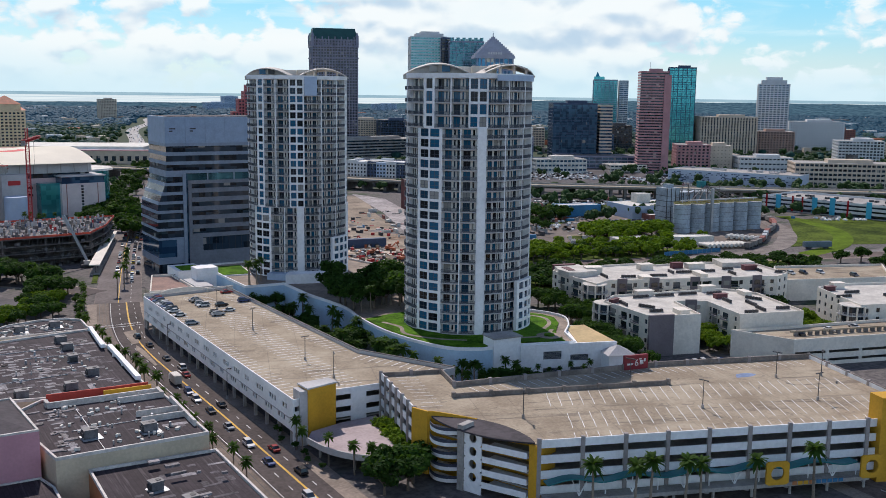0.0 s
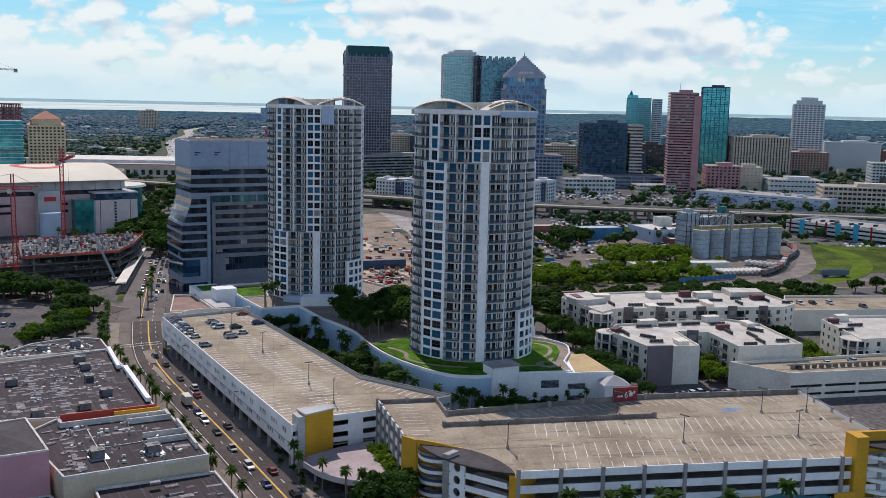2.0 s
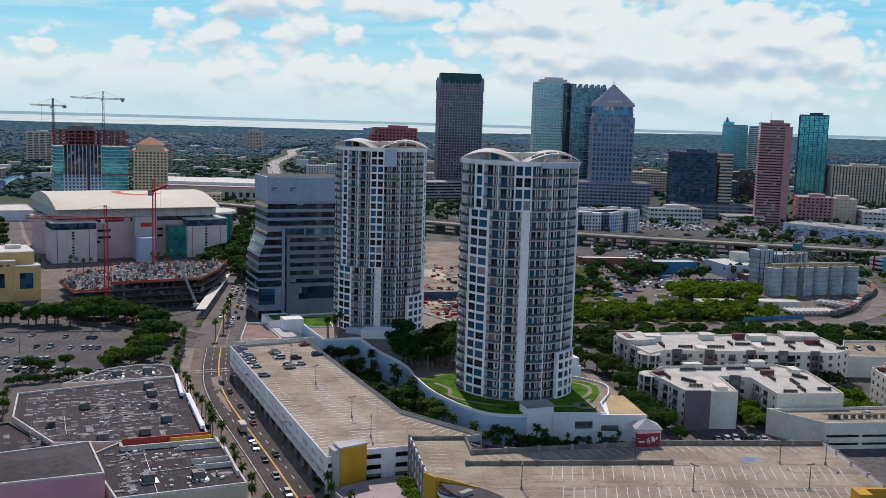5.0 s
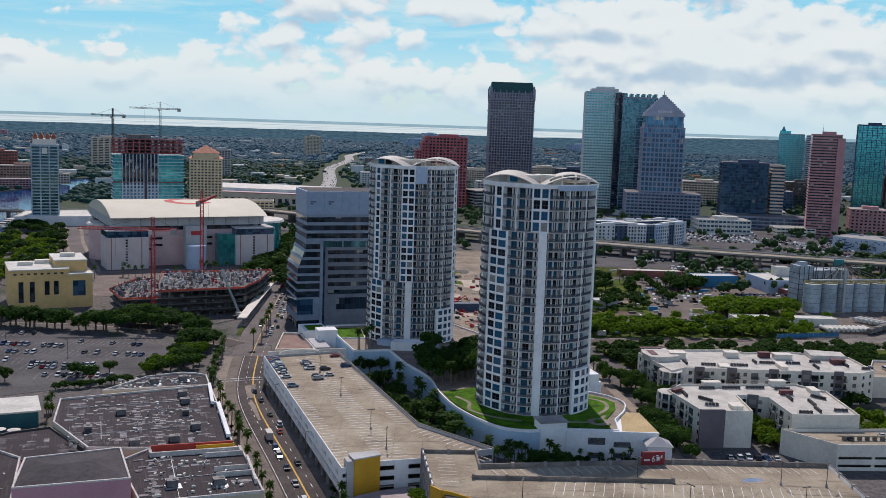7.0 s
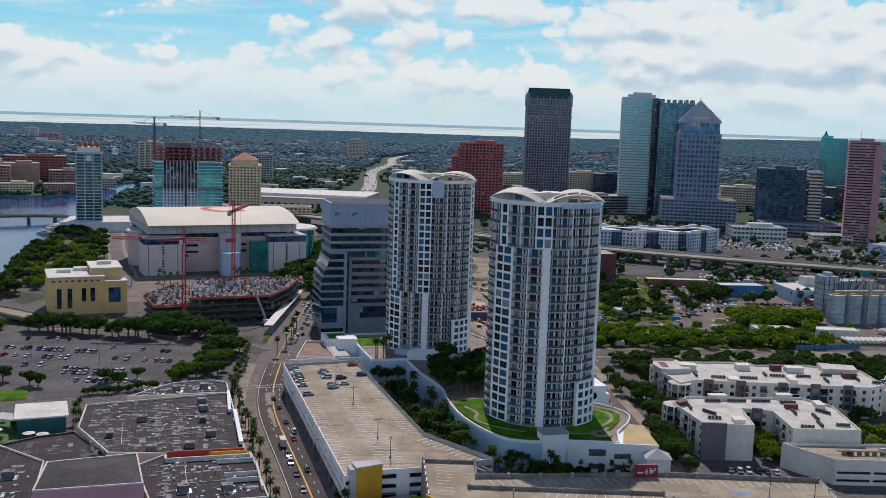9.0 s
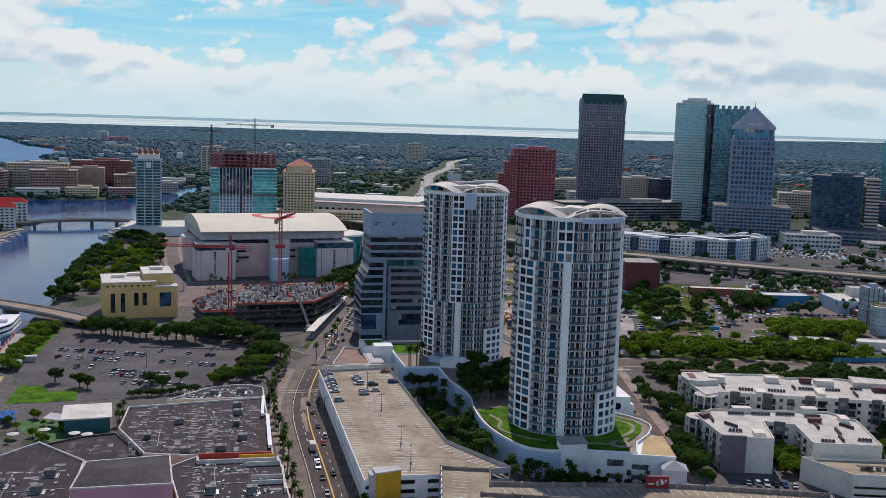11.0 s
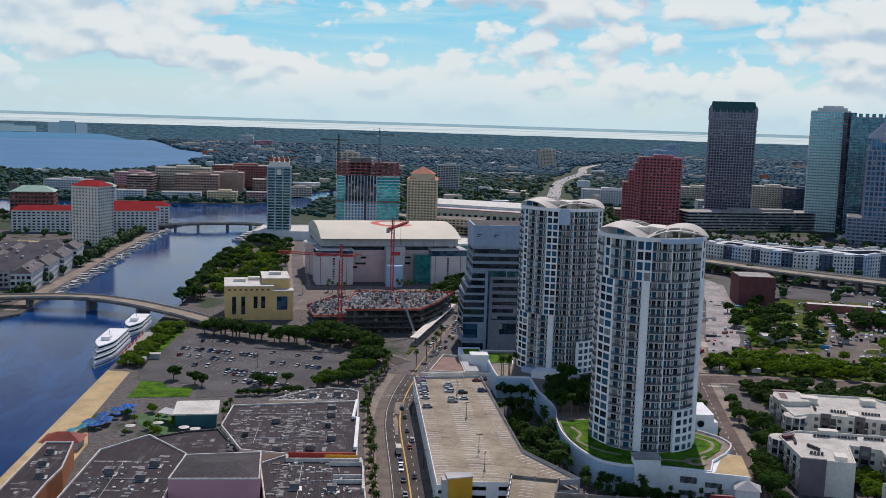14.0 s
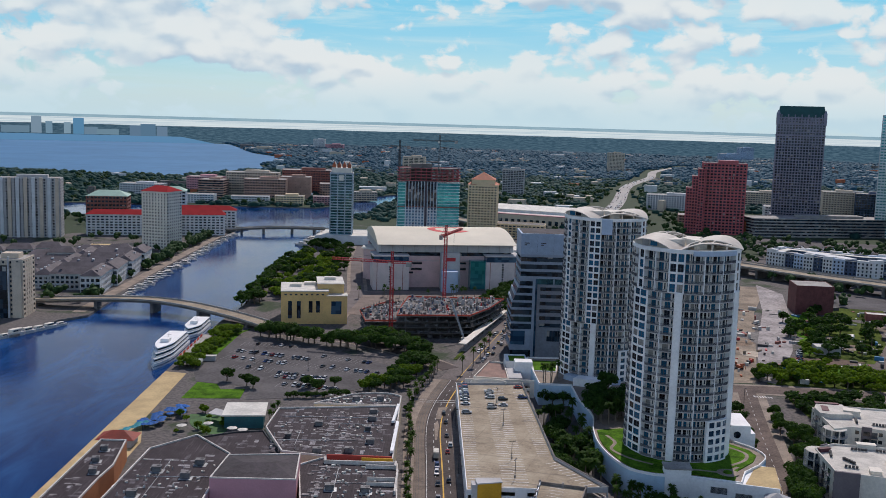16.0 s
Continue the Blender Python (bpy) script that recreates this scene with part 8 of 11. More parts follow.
for x in (-6.8, 0.0, 6.8):
    for y in (-2.4, 2.4):
        bm = bmesh.new()
        rod(bm, (x, y, 0), (x, y, 2.65), 0.08)
        part("tent_pole", bm, M_METAL, tent)
booth = thing("ticket_booth", "low grey ticket booth beside the car park", "booth", -49, 446, 0.1, 6)
bm = bmesh.new()
box(bm, 0, 0, 0, 7, 3, 2.6)
part("booth_shell", bm, M_GREYW, booth)
bm = bmesh.new()
box(bm, 0, 0, 2.6, 7.6, 3.6, 0.3)
part("booth_roof", bm, M_ROOFW, booth)
dock = thing("floating_dock", "long grey floating dock along the far bank", "dock")
bm = bmesh.new()
box(bm, -163, 860, -1.8, 2.4, 440, 0.7)
for k in range(9):
    box(bm, -157, 650 + 50 * k, -1.8, 12, 1.4, 0.7)
part("planking", bm, M_GREYW, dock)


# ---- skyline ----
def at_bearing(deg, dist):
    return dist * math.sin(radians(deg)), dist * math.cos(radians(deg))


M_BRONZE = surface("dark_granite", (0.225, 0.225, 0.29), 0.6, var=0.12)
M_PINKG = surface("pink_granite", (0.44, 0.225, 0.235), 0.6, var=0.1)
M_BLUEG = surface("blue_grey_stone", (0.245, 0.255, 0.335), 0.6, var=0.1)
G_SKY = glazing("sky_blue_glass", (0.015, 0.075, 0.16), (0.04, 0.19, 0.34), blinds=0.02, rough=0.1, metal=0.55, cell=5.5)
M_BEIGE = surface("beige_panel", (0.58, 0.48, 0.38), 0.8, var=0.1)
M_TANY = surface("tan_yellow_stucco", (0.78, 0.60, 0.38), 0.8, var=0.08)
M_BROWN = surface("brown_brick", (0.40, 0.255, 0.205), 0.85, var=0.15)
M_WINE = surface("wine_red_panel", (0.42, 0.095, 0.11), 0.5, var=0.12)
M_LGREY = surface("light_grey_panel", (0.60, 0.61, 0.62), 0.7, var=0.1)


def dark_tower():
    t = highrise("skyscraper", "tall dark granite skyscraper with a green mansard roof", 604, 1306, -18, 65, 46, 161, 40, 16, 10, M_BRONZE, G_DARK, 0.34, 1.3, plant=False, proud=0.8)
    bm = bmesh.new()
    lo = [bm.verts.new((x, y, 160.8)) for x, y in rect(65.5, 46.5)]
    hi = [bm.verts.new((x, y, 176.5)) for x, y in rect(59, 20)]
    for i in range(4):
        bm.faces.new((lo[i], lo[(i + 1) % 4], hi[(i + 1) % 4], hi[i]))
    bm.faces.new(hi)
    part("mansard_roof", bm, surface("dark_green_roof", (0.025, 0.085, 0.075), 0.5, var=0.15), t, "dark green metal mansard roof")
    for z, grow in ((20, 2.0), (134, 1.5), (150, 1.5)):
        bm = bmesh.new()
        ring(bm, rect(65 + grow, 46 + grow), z, z + 2, 1.2)
        part("cornice_band", bm, M_BRONZE, t)
    for sx in (-1, 1):
        for sy in (-1, 1):
            bm = bmesh.new()
            box(bm, sx * 31.2, sy * 21.7, 150, 4.2, 4.2, 15)
            rod(bm, (sx * 31.2, sy * 21.7, 165), (sx * 31.2, sy * 21.7, 171), 2.6, 0.2, 4)
            part("corner_pinnacle", bm, M_BRONZE, t)
    for k in range(13):
        bm = bmesh.new()
        u = -27 + 4.5 * k
        box(bm, u, -22.9, 150, 1.4, 1.2, 11.5 + (3.0 if k % 2 == 0 else 0.0))
        part("crown_fin", bm, M_BRONZE, t)


dark_tower()
x, y = at_bearing(30.15, 1420)
t = highrise("skyscraper", "pale banded skyscraper with teal glass and a stepped top", x, y, -24, 50, 44, 166, 42, 12, 10, M_LGREY, G_TEAL, 0.58, 0.8, plant=False)
bm = bmesh.new()
box(bm, 2, 0, 165.5, 38, 36, 4.5)
box(bm, 3, 0, 170, 26, 26, 3)
part("stepped_crown", bm, M_LGREY, t)
x, y = at_bearing(31.2, 1405)
highrise("skyscraper", "dark glass slab between two skyscrapers", x, y, -24, 15, 40, 164, 41, 3, 5, M_NAVY, G_DARK, 0.2, 0.3, plant=False)
x, y = at_bearing(32.35, 1380)
t = highrise("skyscraper", "teal mirror glass skyscraper with a notched crown", x, y, -28, 47, 44, 158, 42, 5, 5, M_BLUEG, G_TEALD, 0.16, 0.5, plant=False)
cb = bmesh.new()
box(cb, 0, 0, 0, 4.5, 4, 4.5)
repeat("crown_block", mesh_of("crown_block", cb, G_TEALD), t, [(-20 + 8 * i, -20, 158, 0) for i in range(6)] + [(-20 + 8 * i, 20, 158, 0) for i in range(6)])


M_STEP = surface("lead_grey_roof", (0.36, 0.37, 0.45), 0.5, var=0.12)


def pyramid_tower():
    t = highrise("skyscraper", "blue grey skyscraper with a stepped pyramid roof", 703, 1046, -26, 52, 44, 118, 19, 10, 8, M_BLUEG, G_SKY, 0.30, 1.5, plant=False, proud=0.7)
    bm = bmesh.new()
    box(bm, 0, 0, 117.8, 47, 39, 13.4)
    part("upper_shaft", bm, G_SKY, t)
    for k in range(9):
        bm = bmesh.new()
        box(bm, -22.2 + 5.55 * k, -19.6, 117.8, 1.3, 0.8, 13.4)
        part("pier", bm, M_BLUEG, t)
    for sx in (-1, 1):
        bm = bmesh.new()
        box(bm, sx * 23.6, 0, 117.8, 0.8, 39, 5.5)
        part("shoulder", bm, M_BLUEG, t)
    bm = bmesh.new()
    box(bm, 0, 0, 131.2, 50, 42, 3.0)
    z = 134.2
    for k in range(11):
        w = 48 - 4.3 * k
        part("roof_step", bm, M_STEP, t)
        bm = bmesh.new()
        box(bm, 0, 0, z, w, w * 0.86, 2.2)
        z += 2.2
    part("roof_step", bm, M_STEP, t)
    bm = bmesh.new()
    rod(bm, (0, 0, z), (0, 0, z + 7), 0.7, 0.1)
    part("spike", bm, M_BLUEG, t, "grey spike on the pyramid roof")
    bm = bmesh.new()
    for k in range(6):
        box(bm, -8 + 3 * k, -24.0, 136, 2, 0.4, 2.6)
    part("letter_bars", bm, M_LGREY, t)
    highrise("granite_block", "wide blue grey granite block round a skyscraper", 709, 1050, -26, 92, 66, 36, 8, 18, 12, M_BLUEG, G_BLUE, 0.45, 1.0, plant=False, category="office", proud=0.6)


pyramid_tower()
x, y = 796, 1000
highrise("office_tower", "dark blue glass office tower", x, y, -30, 56, 46, 78, 19, 6, 5, M_NAVY, G_BLUE, 0.10, 0.25, category="office")
highrise("office_tower", "beige banded side of a glass office tower", x + 34, y - 20, -30, 16, 44, 76, 18, 3, 4, M_BEIGE, G_BLUE, 0.5, 0.0, category="office", plant=False)
highrise("office_wing", "long low blue glass office wing", 800, 950, -28, 110, 40, 15, 3, 14, 6, M_BLUEG, G_BLUE, 0.35, 0.4, category="office", plant=False)
x, y = at_bearing(40.3, 1790)
t = highrise("residential_tower", "teal glass residential tower with a pointed crown", x, y, -38, 42, 36, 115, 34, 6, 5, M_BLUEG, G_TEAL, 0.25, 0.6, category="tower", plant=False)
bm = bmesh.new()
prism(bm, [(-20, -17), (-2, -17), (-2, 17), (-20, 17)], 114.5, 120)
rod(bm, (-14, -10, 120), (-14, -10, 128), 4, 0.4)
part("crown", bm, G_TEAL, t)
x, y = at_bearing(41.0, 1800)
highrise("residential_tower", "pale edge of a teal residential tower", x + 8, y - 6, -38, 16, 36, 114, 34, 2, 5, M_LGREY, G_BLUE, 0.5, 0.6, category="tower", plant=False)
x, y = at_bearing(42.95, 1185)
t = highrise("pink_tower", "pink granite office tower with ribbon windows", x, y, -36, 32, 30, 116, 36, 4, 4, M_PINKG, G_DARK, 0.55, 0.0, category="skyscraper")
bm = bmesh.new()
rod(bm, (-4, 0, 118), (-4, 0, 127), 0.3, 0.1)
part("antenna", bm, M_METAL, t)
for sx, ex in ((15, 9),):
    bm = bmesh.new()
    box(bm, sx, -13, 0, 8, 7, 112)
    part("corner_shaft", bm, M_PINKG, t)
x, y = at_bearing(44.5, 1640)
highrise("residential_tower", "teal glass residential tower with dark edges", x, y, -40, 42, 40, 133, 36, 6, 5, M_NAVY, G_TEAL, 0.2, 0.9, category="tower")
x, y = at_bearing(49.4, 1760)
t = highrise("residential_tower", "white tower with blue window bays", x, y, -46, 50, 40, 110, 30, 8, 6, M_LGREY, G_BLUE, 0.5, 2.0, category="tower")
bm = bmesh.new()
box(bm, 0, 0, 108, 40, 32, 8)
box(bm, 0, 0, 116, 26, 22, 5)
part("crown", bm, M_LGREY, t)
# red tower, hotels and the half-built one by the water
t = highrise("red_tower", "wine red office tower with stepped shoulder", 474, 1225, -14, 58, 40, 96, 23, 12, 8, M_WINE, G_DARK, 0.45, 1.6, category="office", proud=0.6)
for k, h in enumerate((88, 78, 62)):
    highrise("red_shoulder", "wine red stepped shoulder of a tower", 442 - 7 * k, 1219 + 2 * k, -14, 9, 38 - 5 * k, h, max(8, h // 4), 2, 7, M_WINE, G_DARK, 0.45, 1.4, category="office", plant=False, proud=0.6)


def half_built():
    t = thing("half_built_hotel", "half-built hotel with teal glazing and bare upper floors", "hotel", 73.5, 1012, 0, 3)
    w, d = 70, 30
    bm = bmesh.new()
    box(bm, 0, 0, 0, w - 1, d - 1, 72)
    part("glazing", bm, G_TEAL, t)
    bm = bmesh.new()
    box(bm, -8.5, -d / 2 + 0.1, 2, 36, 1.2, 42)
    part("white_front", bm, M_LGREY, t, "white panelled front with rows of windows")
    pn = bmesh.new()
    box(pn, 0, 0, 0, 1.9, 0.3, 2.2)
    me = mesh_of("window", pn, G_SKY)
    repeat("window", me, t, [(-24.2 + 3.5 * i, -d / 2 - 0.6, 4 + 3.4 * k, 0) for i in range(10) if i != 6 for k in range(12)])
    bm = bmesh.new()
    box(bm, -3.2, -d / 2 - 0.1, 8, 2.6, 1.2, 66)
    part("dark_slot", bm, surface("dark_mesh", (0.075, 0.06, 0.075), 0.9, var=0.3, s1=0.1, s2=0.8), t, "dark slot for the site hoist")
    bm = bmesh.new()
    box(bm, -8.5, -d / 2 + 0.2, 44, 36, 1.0, 29)
    part("unglazed_front", bm, G_DARK, t, "dark unglazed upper front")
    for i in range(11):
        bm = bmesh.new()
        box(bm, -26.0 + 3.5 * i, -d / 2 - 0.3, 44, 1.1, 0.8, 29)
        part("front_pier", bm, M_SILO, t)
    bm = bmesh.new()
    box(bm, 0, -d / 2 + 0.3, 43.6, w + 0.3, 1.6, 1.3)
    part("edge_beam", bm, M_BRICK, t)
    fb = bmesh.new()
    ring(fb, rect(w + 0.4, d + 0.4), 0, 0.5, 0.8)
    me = mesh_of("floor_edge", fb, M_LGREY)
    repeat("floor_edge", me, t, [(0, 0, 3.4 * k, 0) for k in range(1, 22)])
    for k in range(5):
        bm = bmesh.new()
        box(bm, 0, 0, 73 + 3.5 * k, w - 4 * (k > 3), d, 0.5)
        part("bare_slab", bm, M_DCONC, t, "bare concrete floor slab")
        bm = bmesh.new()
        ring(bm, rect(w + 0.6, d + 0.6), 73.5 + 3.5 * k, 74.1 + 3.5 * k, 0.2)
        part("safety_net", bm, M_WINE, t, "red netting round a bare floor")
    cb = bmesh.new()
    box(cb, 0, 0, 0, 0.9, 0.9, 14.4)
    me = mesh_of("column", cb, M_WINE)
    repeat("column", me, t, [(-33 + 6 * i, y, 73, 0) for i in range(12) for y in (-14, -5, 5, 14)])
    bm = bmesh.new()
    box(bm, -8, 6, 73, 24, 10, 19)
    part("lift_core", bm, M_DCONC, t)
    bm = bmesh.new()
    box(bm, 0, -6, 0, 82, 46, 9)
    part("plinth", bm, M_BLUEG, t)


half_built()
t = highrise("hotel_tower", "tan hotel tower with terracotta hipped roof", 141, 1092, -6, 36, 34, 66, 20, 9, 8, M_TANY, G_DARK, 0.5, 1.6, category="hotel", plant=False, proud=0.5)


def hip(t, w, d, z, h, material, cx=0.0, cy=0.0, over=1.0, ridge=0.25):
    bm = bmesh.new()
    lo = [bm.verts.new((cx + x, cy + y, z)) for x, y in rect(w + 2 * over, d + 2 * over)]
    a, b = bm.verts.new((cx - w * ridge, cy, z + h)), bm.verts.new((cx + w * ridge, cy, z + h))
    bm.faces.new((lo[0], lo[1], b, a))
    bm.faces.new((lo[1], lo[2], b))
    bm.faces.new((lo[2], lo[3], a, b))
    bm.faces.new((lo[3], lo[0], a))
    bm.faces.new(lo[::-1])
    return part("hip_roof", bm, material, t)


bm = bmesh.new()
box(bm, 0, 0, 65.5, 28, 26, 6.5)
part("upper_storey", bm, M_TANY, t)
hip(t, 28, 26, 72, 8.5, M_TILE, ridge=0.02)
for sx in (-13.5, 13.5):
    hip(t, 10, 30, 66, 3.4, M_TILE, sx, 0, 0.6, 0.1)
highrise("hotel_annex", "low tan hotel annex with yellow corner", 190, 1105, -10, 60, 30, 18, 5, 12, 6, M_TANY, G_DARK, 0.5, 1.4, category="hotel", plant=False)
t = highrise("slim_tower", "slim grey hotel tower with orange crown spires", -25, 1015, 2, 26, 26, 80, 25, 3, 3, M_SILO, G_TEALD, 0.35, 1.2, category="hotel", plant=False)
bm = bmesh.new()
box(bm, 0, 0, 79.5, 22, 20, 6)
part("crown_storey", bm, M_CREAM, t)
for sx in (-8.5, -3, 3, 8.5):
    for sy in (-8.5, 8.5):
        bm = bmesh.new()
        box(bm, sx, sy, 85.5, 4, 3, 3.5)
        rod(bm, (sx, sy, 89), (sx, sy, 92), 1.6, 0.2, 4)
        part("crown_turret", bm, M_TILE if sy < 0 else M_CREAM, t, "orange crown turret")
bm = bmesh.new()
box(bm, 0, -13.2, 71, 5, 0.4, 6)
part("round_emblem", bm, M_CREAM, t)
t = roof_block("hotel_podium", "pale low podium with a roof garden by the channel", [(-52, 985), (20, 990), (14, 1060), (-46, 1052)], 9.5, M_LGREY, M_ROOFW, M_LGREY)
highrise("beige_condo", "beige banded condominium block behind the hotels", 40, 2060, -4, 48, 40, 62, 18, 4, 4, M_BEIGE, G_DARK, 0.5, 3.0, category="apartments")
highrise("grey_condo", "dark grey condominium tower beyond the hotel", 238, 1810, -8, 42, 30, 52, 15, 8, 5, M_GREYW, G_DARK, 0.4, 1.2, category="apartments")
# long white convention hall
cv = thing("convention_hall", "long low convention hall with white stepped roofs", "hall", 225, 1270, 0, -24)
for nm, x, y, w, d, h, mat_ in (("hall", 0, 60, 190, 90, 17, M_LGREY), ("hall", 20, 0, 170, 40, 13, M_PINKG), ("front_range", 30, -24, 180, 12, 15, M_BEIGE)):
    bm = bmesh.new()
    box(bm, x, y, 0, w, d, h)
    part(nm, bm, mat_, cv)
    bm = bmesh.new()
    box(bm, x, y, h, w + 1, d + 1, 1.0)
    part("roof", bm, M_ROOFW if nm == "hall" else M_PINKG, cv)
ap = bmesh.new()
box(ap, 0, 0, 0, 4.5, 0.3, 6)
repeat("arched_opening", mesh_of("arched_opening", ap, G_DARK), cv, [(-50 + 9 * i, -30.2, 3, 0) for i in range(19)])


# low and middling blocks of the town, a row each: x, y, turn, width, depth, height, floors, wall, glass, band, pier, label
def town(rows):
    for name, x, y, turn, w, d, h, fl, wall, glass, band, pier, label in rows:
        label = label if len(label.split()) > 3 else label + " with banded windows"
        highrise(name, label, x, y, turn, w, d, h, fl, max(2, int(w / 4.5)), max(2, int(d / 4.5)), wall, glass, band, pier, category="building", plant=h > 14, top=1.2, joined=True)


town([
    ("long_garage", 605, 1222, 8, 205, 45, 25, 6, M_CONC, G_DARK, 0.5, 0.0, "long dark concrete parking structure"),
    ("beige_block", 770, 1545, -18, 60, 40, 42, 11, M_BEIGE, G_DARK, 0.5, 1.6, "beige gridded office block"),
    ("dark_block", 812, 1512, -18, 60, 40, 42, 10, M_NAVY, G_DARK, 0.2, 0.6, "dark glass office block"),
    ("dark_block", 1065, 1225, -30, 44, 40, 41, 10, M_DMETAL, G_DARK, 0.25, 0.4, "black glass office block"),
    ("courthouse", 1195, 1115, -34, 88, 50, 57, 13, M_BEIGE, G_DARK, 0.15, 2.6, "beige office block with tall slots and a dark cap"),
    ("pink_block", 878, 872, -36, 40, 40, 31, 8, M_PINKG, G_DARK, 0.5, 2.2, "pinkish gridded office block"),
    ("blank_block", 905, 858, -36, 34, 36, 30, 7, M_BEIGE, G_DARK, 0.85, 3.0, "beige block with a blank front"),
    ("brown_block", 1262, 1082, -38, 66, 45, 35, 9, M_BROWN, G_DARK, 0.45, 1.8, "brown brick office block"),
    ("white_block", 1425, 1130, -40, 90, 50, 48, 11, M_LGREY, G_BLUE, 0.6, 3.0, "white and grey office block"),
])
town([
    ("white_block", 1212, 885, -42, 60, 44, 30, 7, M_LGREY, G_DARK, 0.5, 1.4, "white stepped office block"),
    ("tan_block", 862, 648, -40, 96, 42, 24, 5, M_BEIGE, G_DARK, 0.5, 1.0, "tan office block with deep window bands"),
    ("white_hall", 935, 812, -34, 62, 40, 18, 3, M_LGREY, G_DARK, 0.7, 1.4, "white low hall"),
    ("low_block", 860, 1045, -28, 60, 40, 13, 3, M_CREAM, G_DARK, 0.6, 0.8, "low cream commercial block"),
    ("low_block", 700, 905, -20, 60, 36, 16, 3, M_ROOFW, G_BLUE, 0.55, 1.0, "low white office with a flat roof"),
    ("low_block", 780, 880, -22, 44, 30, 9, 2, M_CREAM, G_DARK, 0.6, 0.8, "low cream commercial block"),
    ("low_block", 1000, 950, -30, 60, 36, 12, 3, M_BEIGE, G_DARK, 0.6, 0.8, "low tan commercial block"),
])
town([
    ("low_block", 1330, 960, -40, 80, 40, 22, 5, M_BEIGE, G_DARK, 0.5, 1.0, "tan mid-rise block"),
    ("low_block", 1540, 1180, -42, 70, 46, 32, 8, M_BRICK, G_DARK, 0.5, 1.6, "red brick mid-rise block"),
    ("low_block", 1380, 1330, -40, 90, 50, 44, 11, M_PINKG, G_DARK, 0.5, 1.4, "pinkish mid-rise block"),
    ("low_block", 1480, 960, -44, 90, 50, 26, 6, M_LGREY, G_BLUE, 0.5, 1.0, "pale mid-rise block"),
    ("low_block", 985, 1180, -30, 50, 40, 30, 7, M_NAVY, G_BLUE, 0.3, 0.6, "blue glass office block"),
    ("low_block", 930, 1290, -28, 60, 44, 36, 9, M_BEIGE, G_DARK, 0.5, 1.2, "beige mid-rise block"),
    ("low_block", 500, 1590, -10, 95, 34, 26, 7, M_LGREY, G_BLUE, 0.45, 2.0, "white and navy apartment block"),
    ("low_block", 470, 1320, -12, 60, 40, 16, 4, M_BROWN, G_DARK, 0.5, 1.2, "brown low block beside the expressway"),
    ("low_block", 640, 1420, -14, 80, 40, 24, 6, M_LGREY, G_DARK, 0.5, 1.2, "pale office block"),
])
town([
    ("low_block", 700, 1700, -16, 110, 40, 28, 7, M_BEIGE, G_DARK, 0.5, 1.2, "beige apartment block"),
    # hospital and university over the channel
    ("hospital", -290, 1560, -2, 42, 44, 33, 8, M_BROWN, G_DARK, 0.45, 0.0, "round-cornered brown hospital block"),
    ("hospital", -232, 1610, 4, 90, 40, 44, 10, M_BEIGE, G_DARK, 0.5, 1.4, "tan hospital block"),
    ("hospital", -202, 1560, 4, 70, 36, 36, 8, M_BROWN, G_DARK, 0.5, 1.2, "brown hospital wing with window bands"),
    ("hospital", -158, 1612, 4, 52, 40, 38, 7, M_BROWN, G_DARK, 0.75, 4.0, "tall blank brick hospital block"),
    ("hospital", -146, 1700, 6, 96, 44, 46, 10, M_BRICK, G_DARK, 0.5, 1.4, "red brick hospital block"),
    ("hospital", -90, 1640, 6, 60, 40, 26, 6, M_BROWN, G_DARK, 0.5, 1.4, "brown hospital wing near the water"),
    ("hospital", -330, 1680, -4, 60, 40, 30, 7, M_PINK, G_DARK, 0.6, 1.6, "pink stepped block behind the hospital"),
    ("low_block", -215, 1490, 4, 60, 24, 12, 3, M_LGREY, G_DARK, 0.6, 1.2, "white low block on the water front"),
])
town([
    ("low_block", -150, 1478, 4, 46, 24, 15, 4, M_TANY, G_DARK, 0.55, 1.2, "yellow low block on the water front"),
    ("low_block", -90, 1500, 8, 50, 24, 14, 4, M_PINKG, G_DARK, 0.5, 1.2, "pink low block on the water front"),
    ("low_block", -300, 1478, 2, 60, 26, 14, 4, M_LGREY, G_BLUE, 0.6, 1.2, "white and blue low block on the water front"),
    ("low_block", -40, 1600, 10, 46, 26, 16, 4, M_BEIGE, G_DARK, 0.5, 1.2, "beige low block on the headland"),
    ("hospital", -420, 1600, -4, 70, 40, 20, 5, M_LGREY, G_BLUE, 0.5, 1.6, "white low hospital wing"),
    ("green_roof_block", -352, 1205, 10, 52, 40, 31, 6, M_BRICK, G_DARK, 0.5, 1.2, "red brick block under a green roof"),
    ("green_roof_block", -300, 1330, 10, 40, 36, 30, 6, M_LGREY, G_DARK, 0.5, 1.2, "pale block under a green roof"),
    ("condo_slab", -372, 990, 12, 72, 24, 66, 20, M_GREYW, G_DARK, 0.42, 2.4, "long grey condominium slab with gridded windows"),
    ("near_condo", -212, 562, 4, 26, 24, 40, 12, M_BEIGE, G_DARK, 0.45, 3.0, "beige condominium by the bridge"),
])
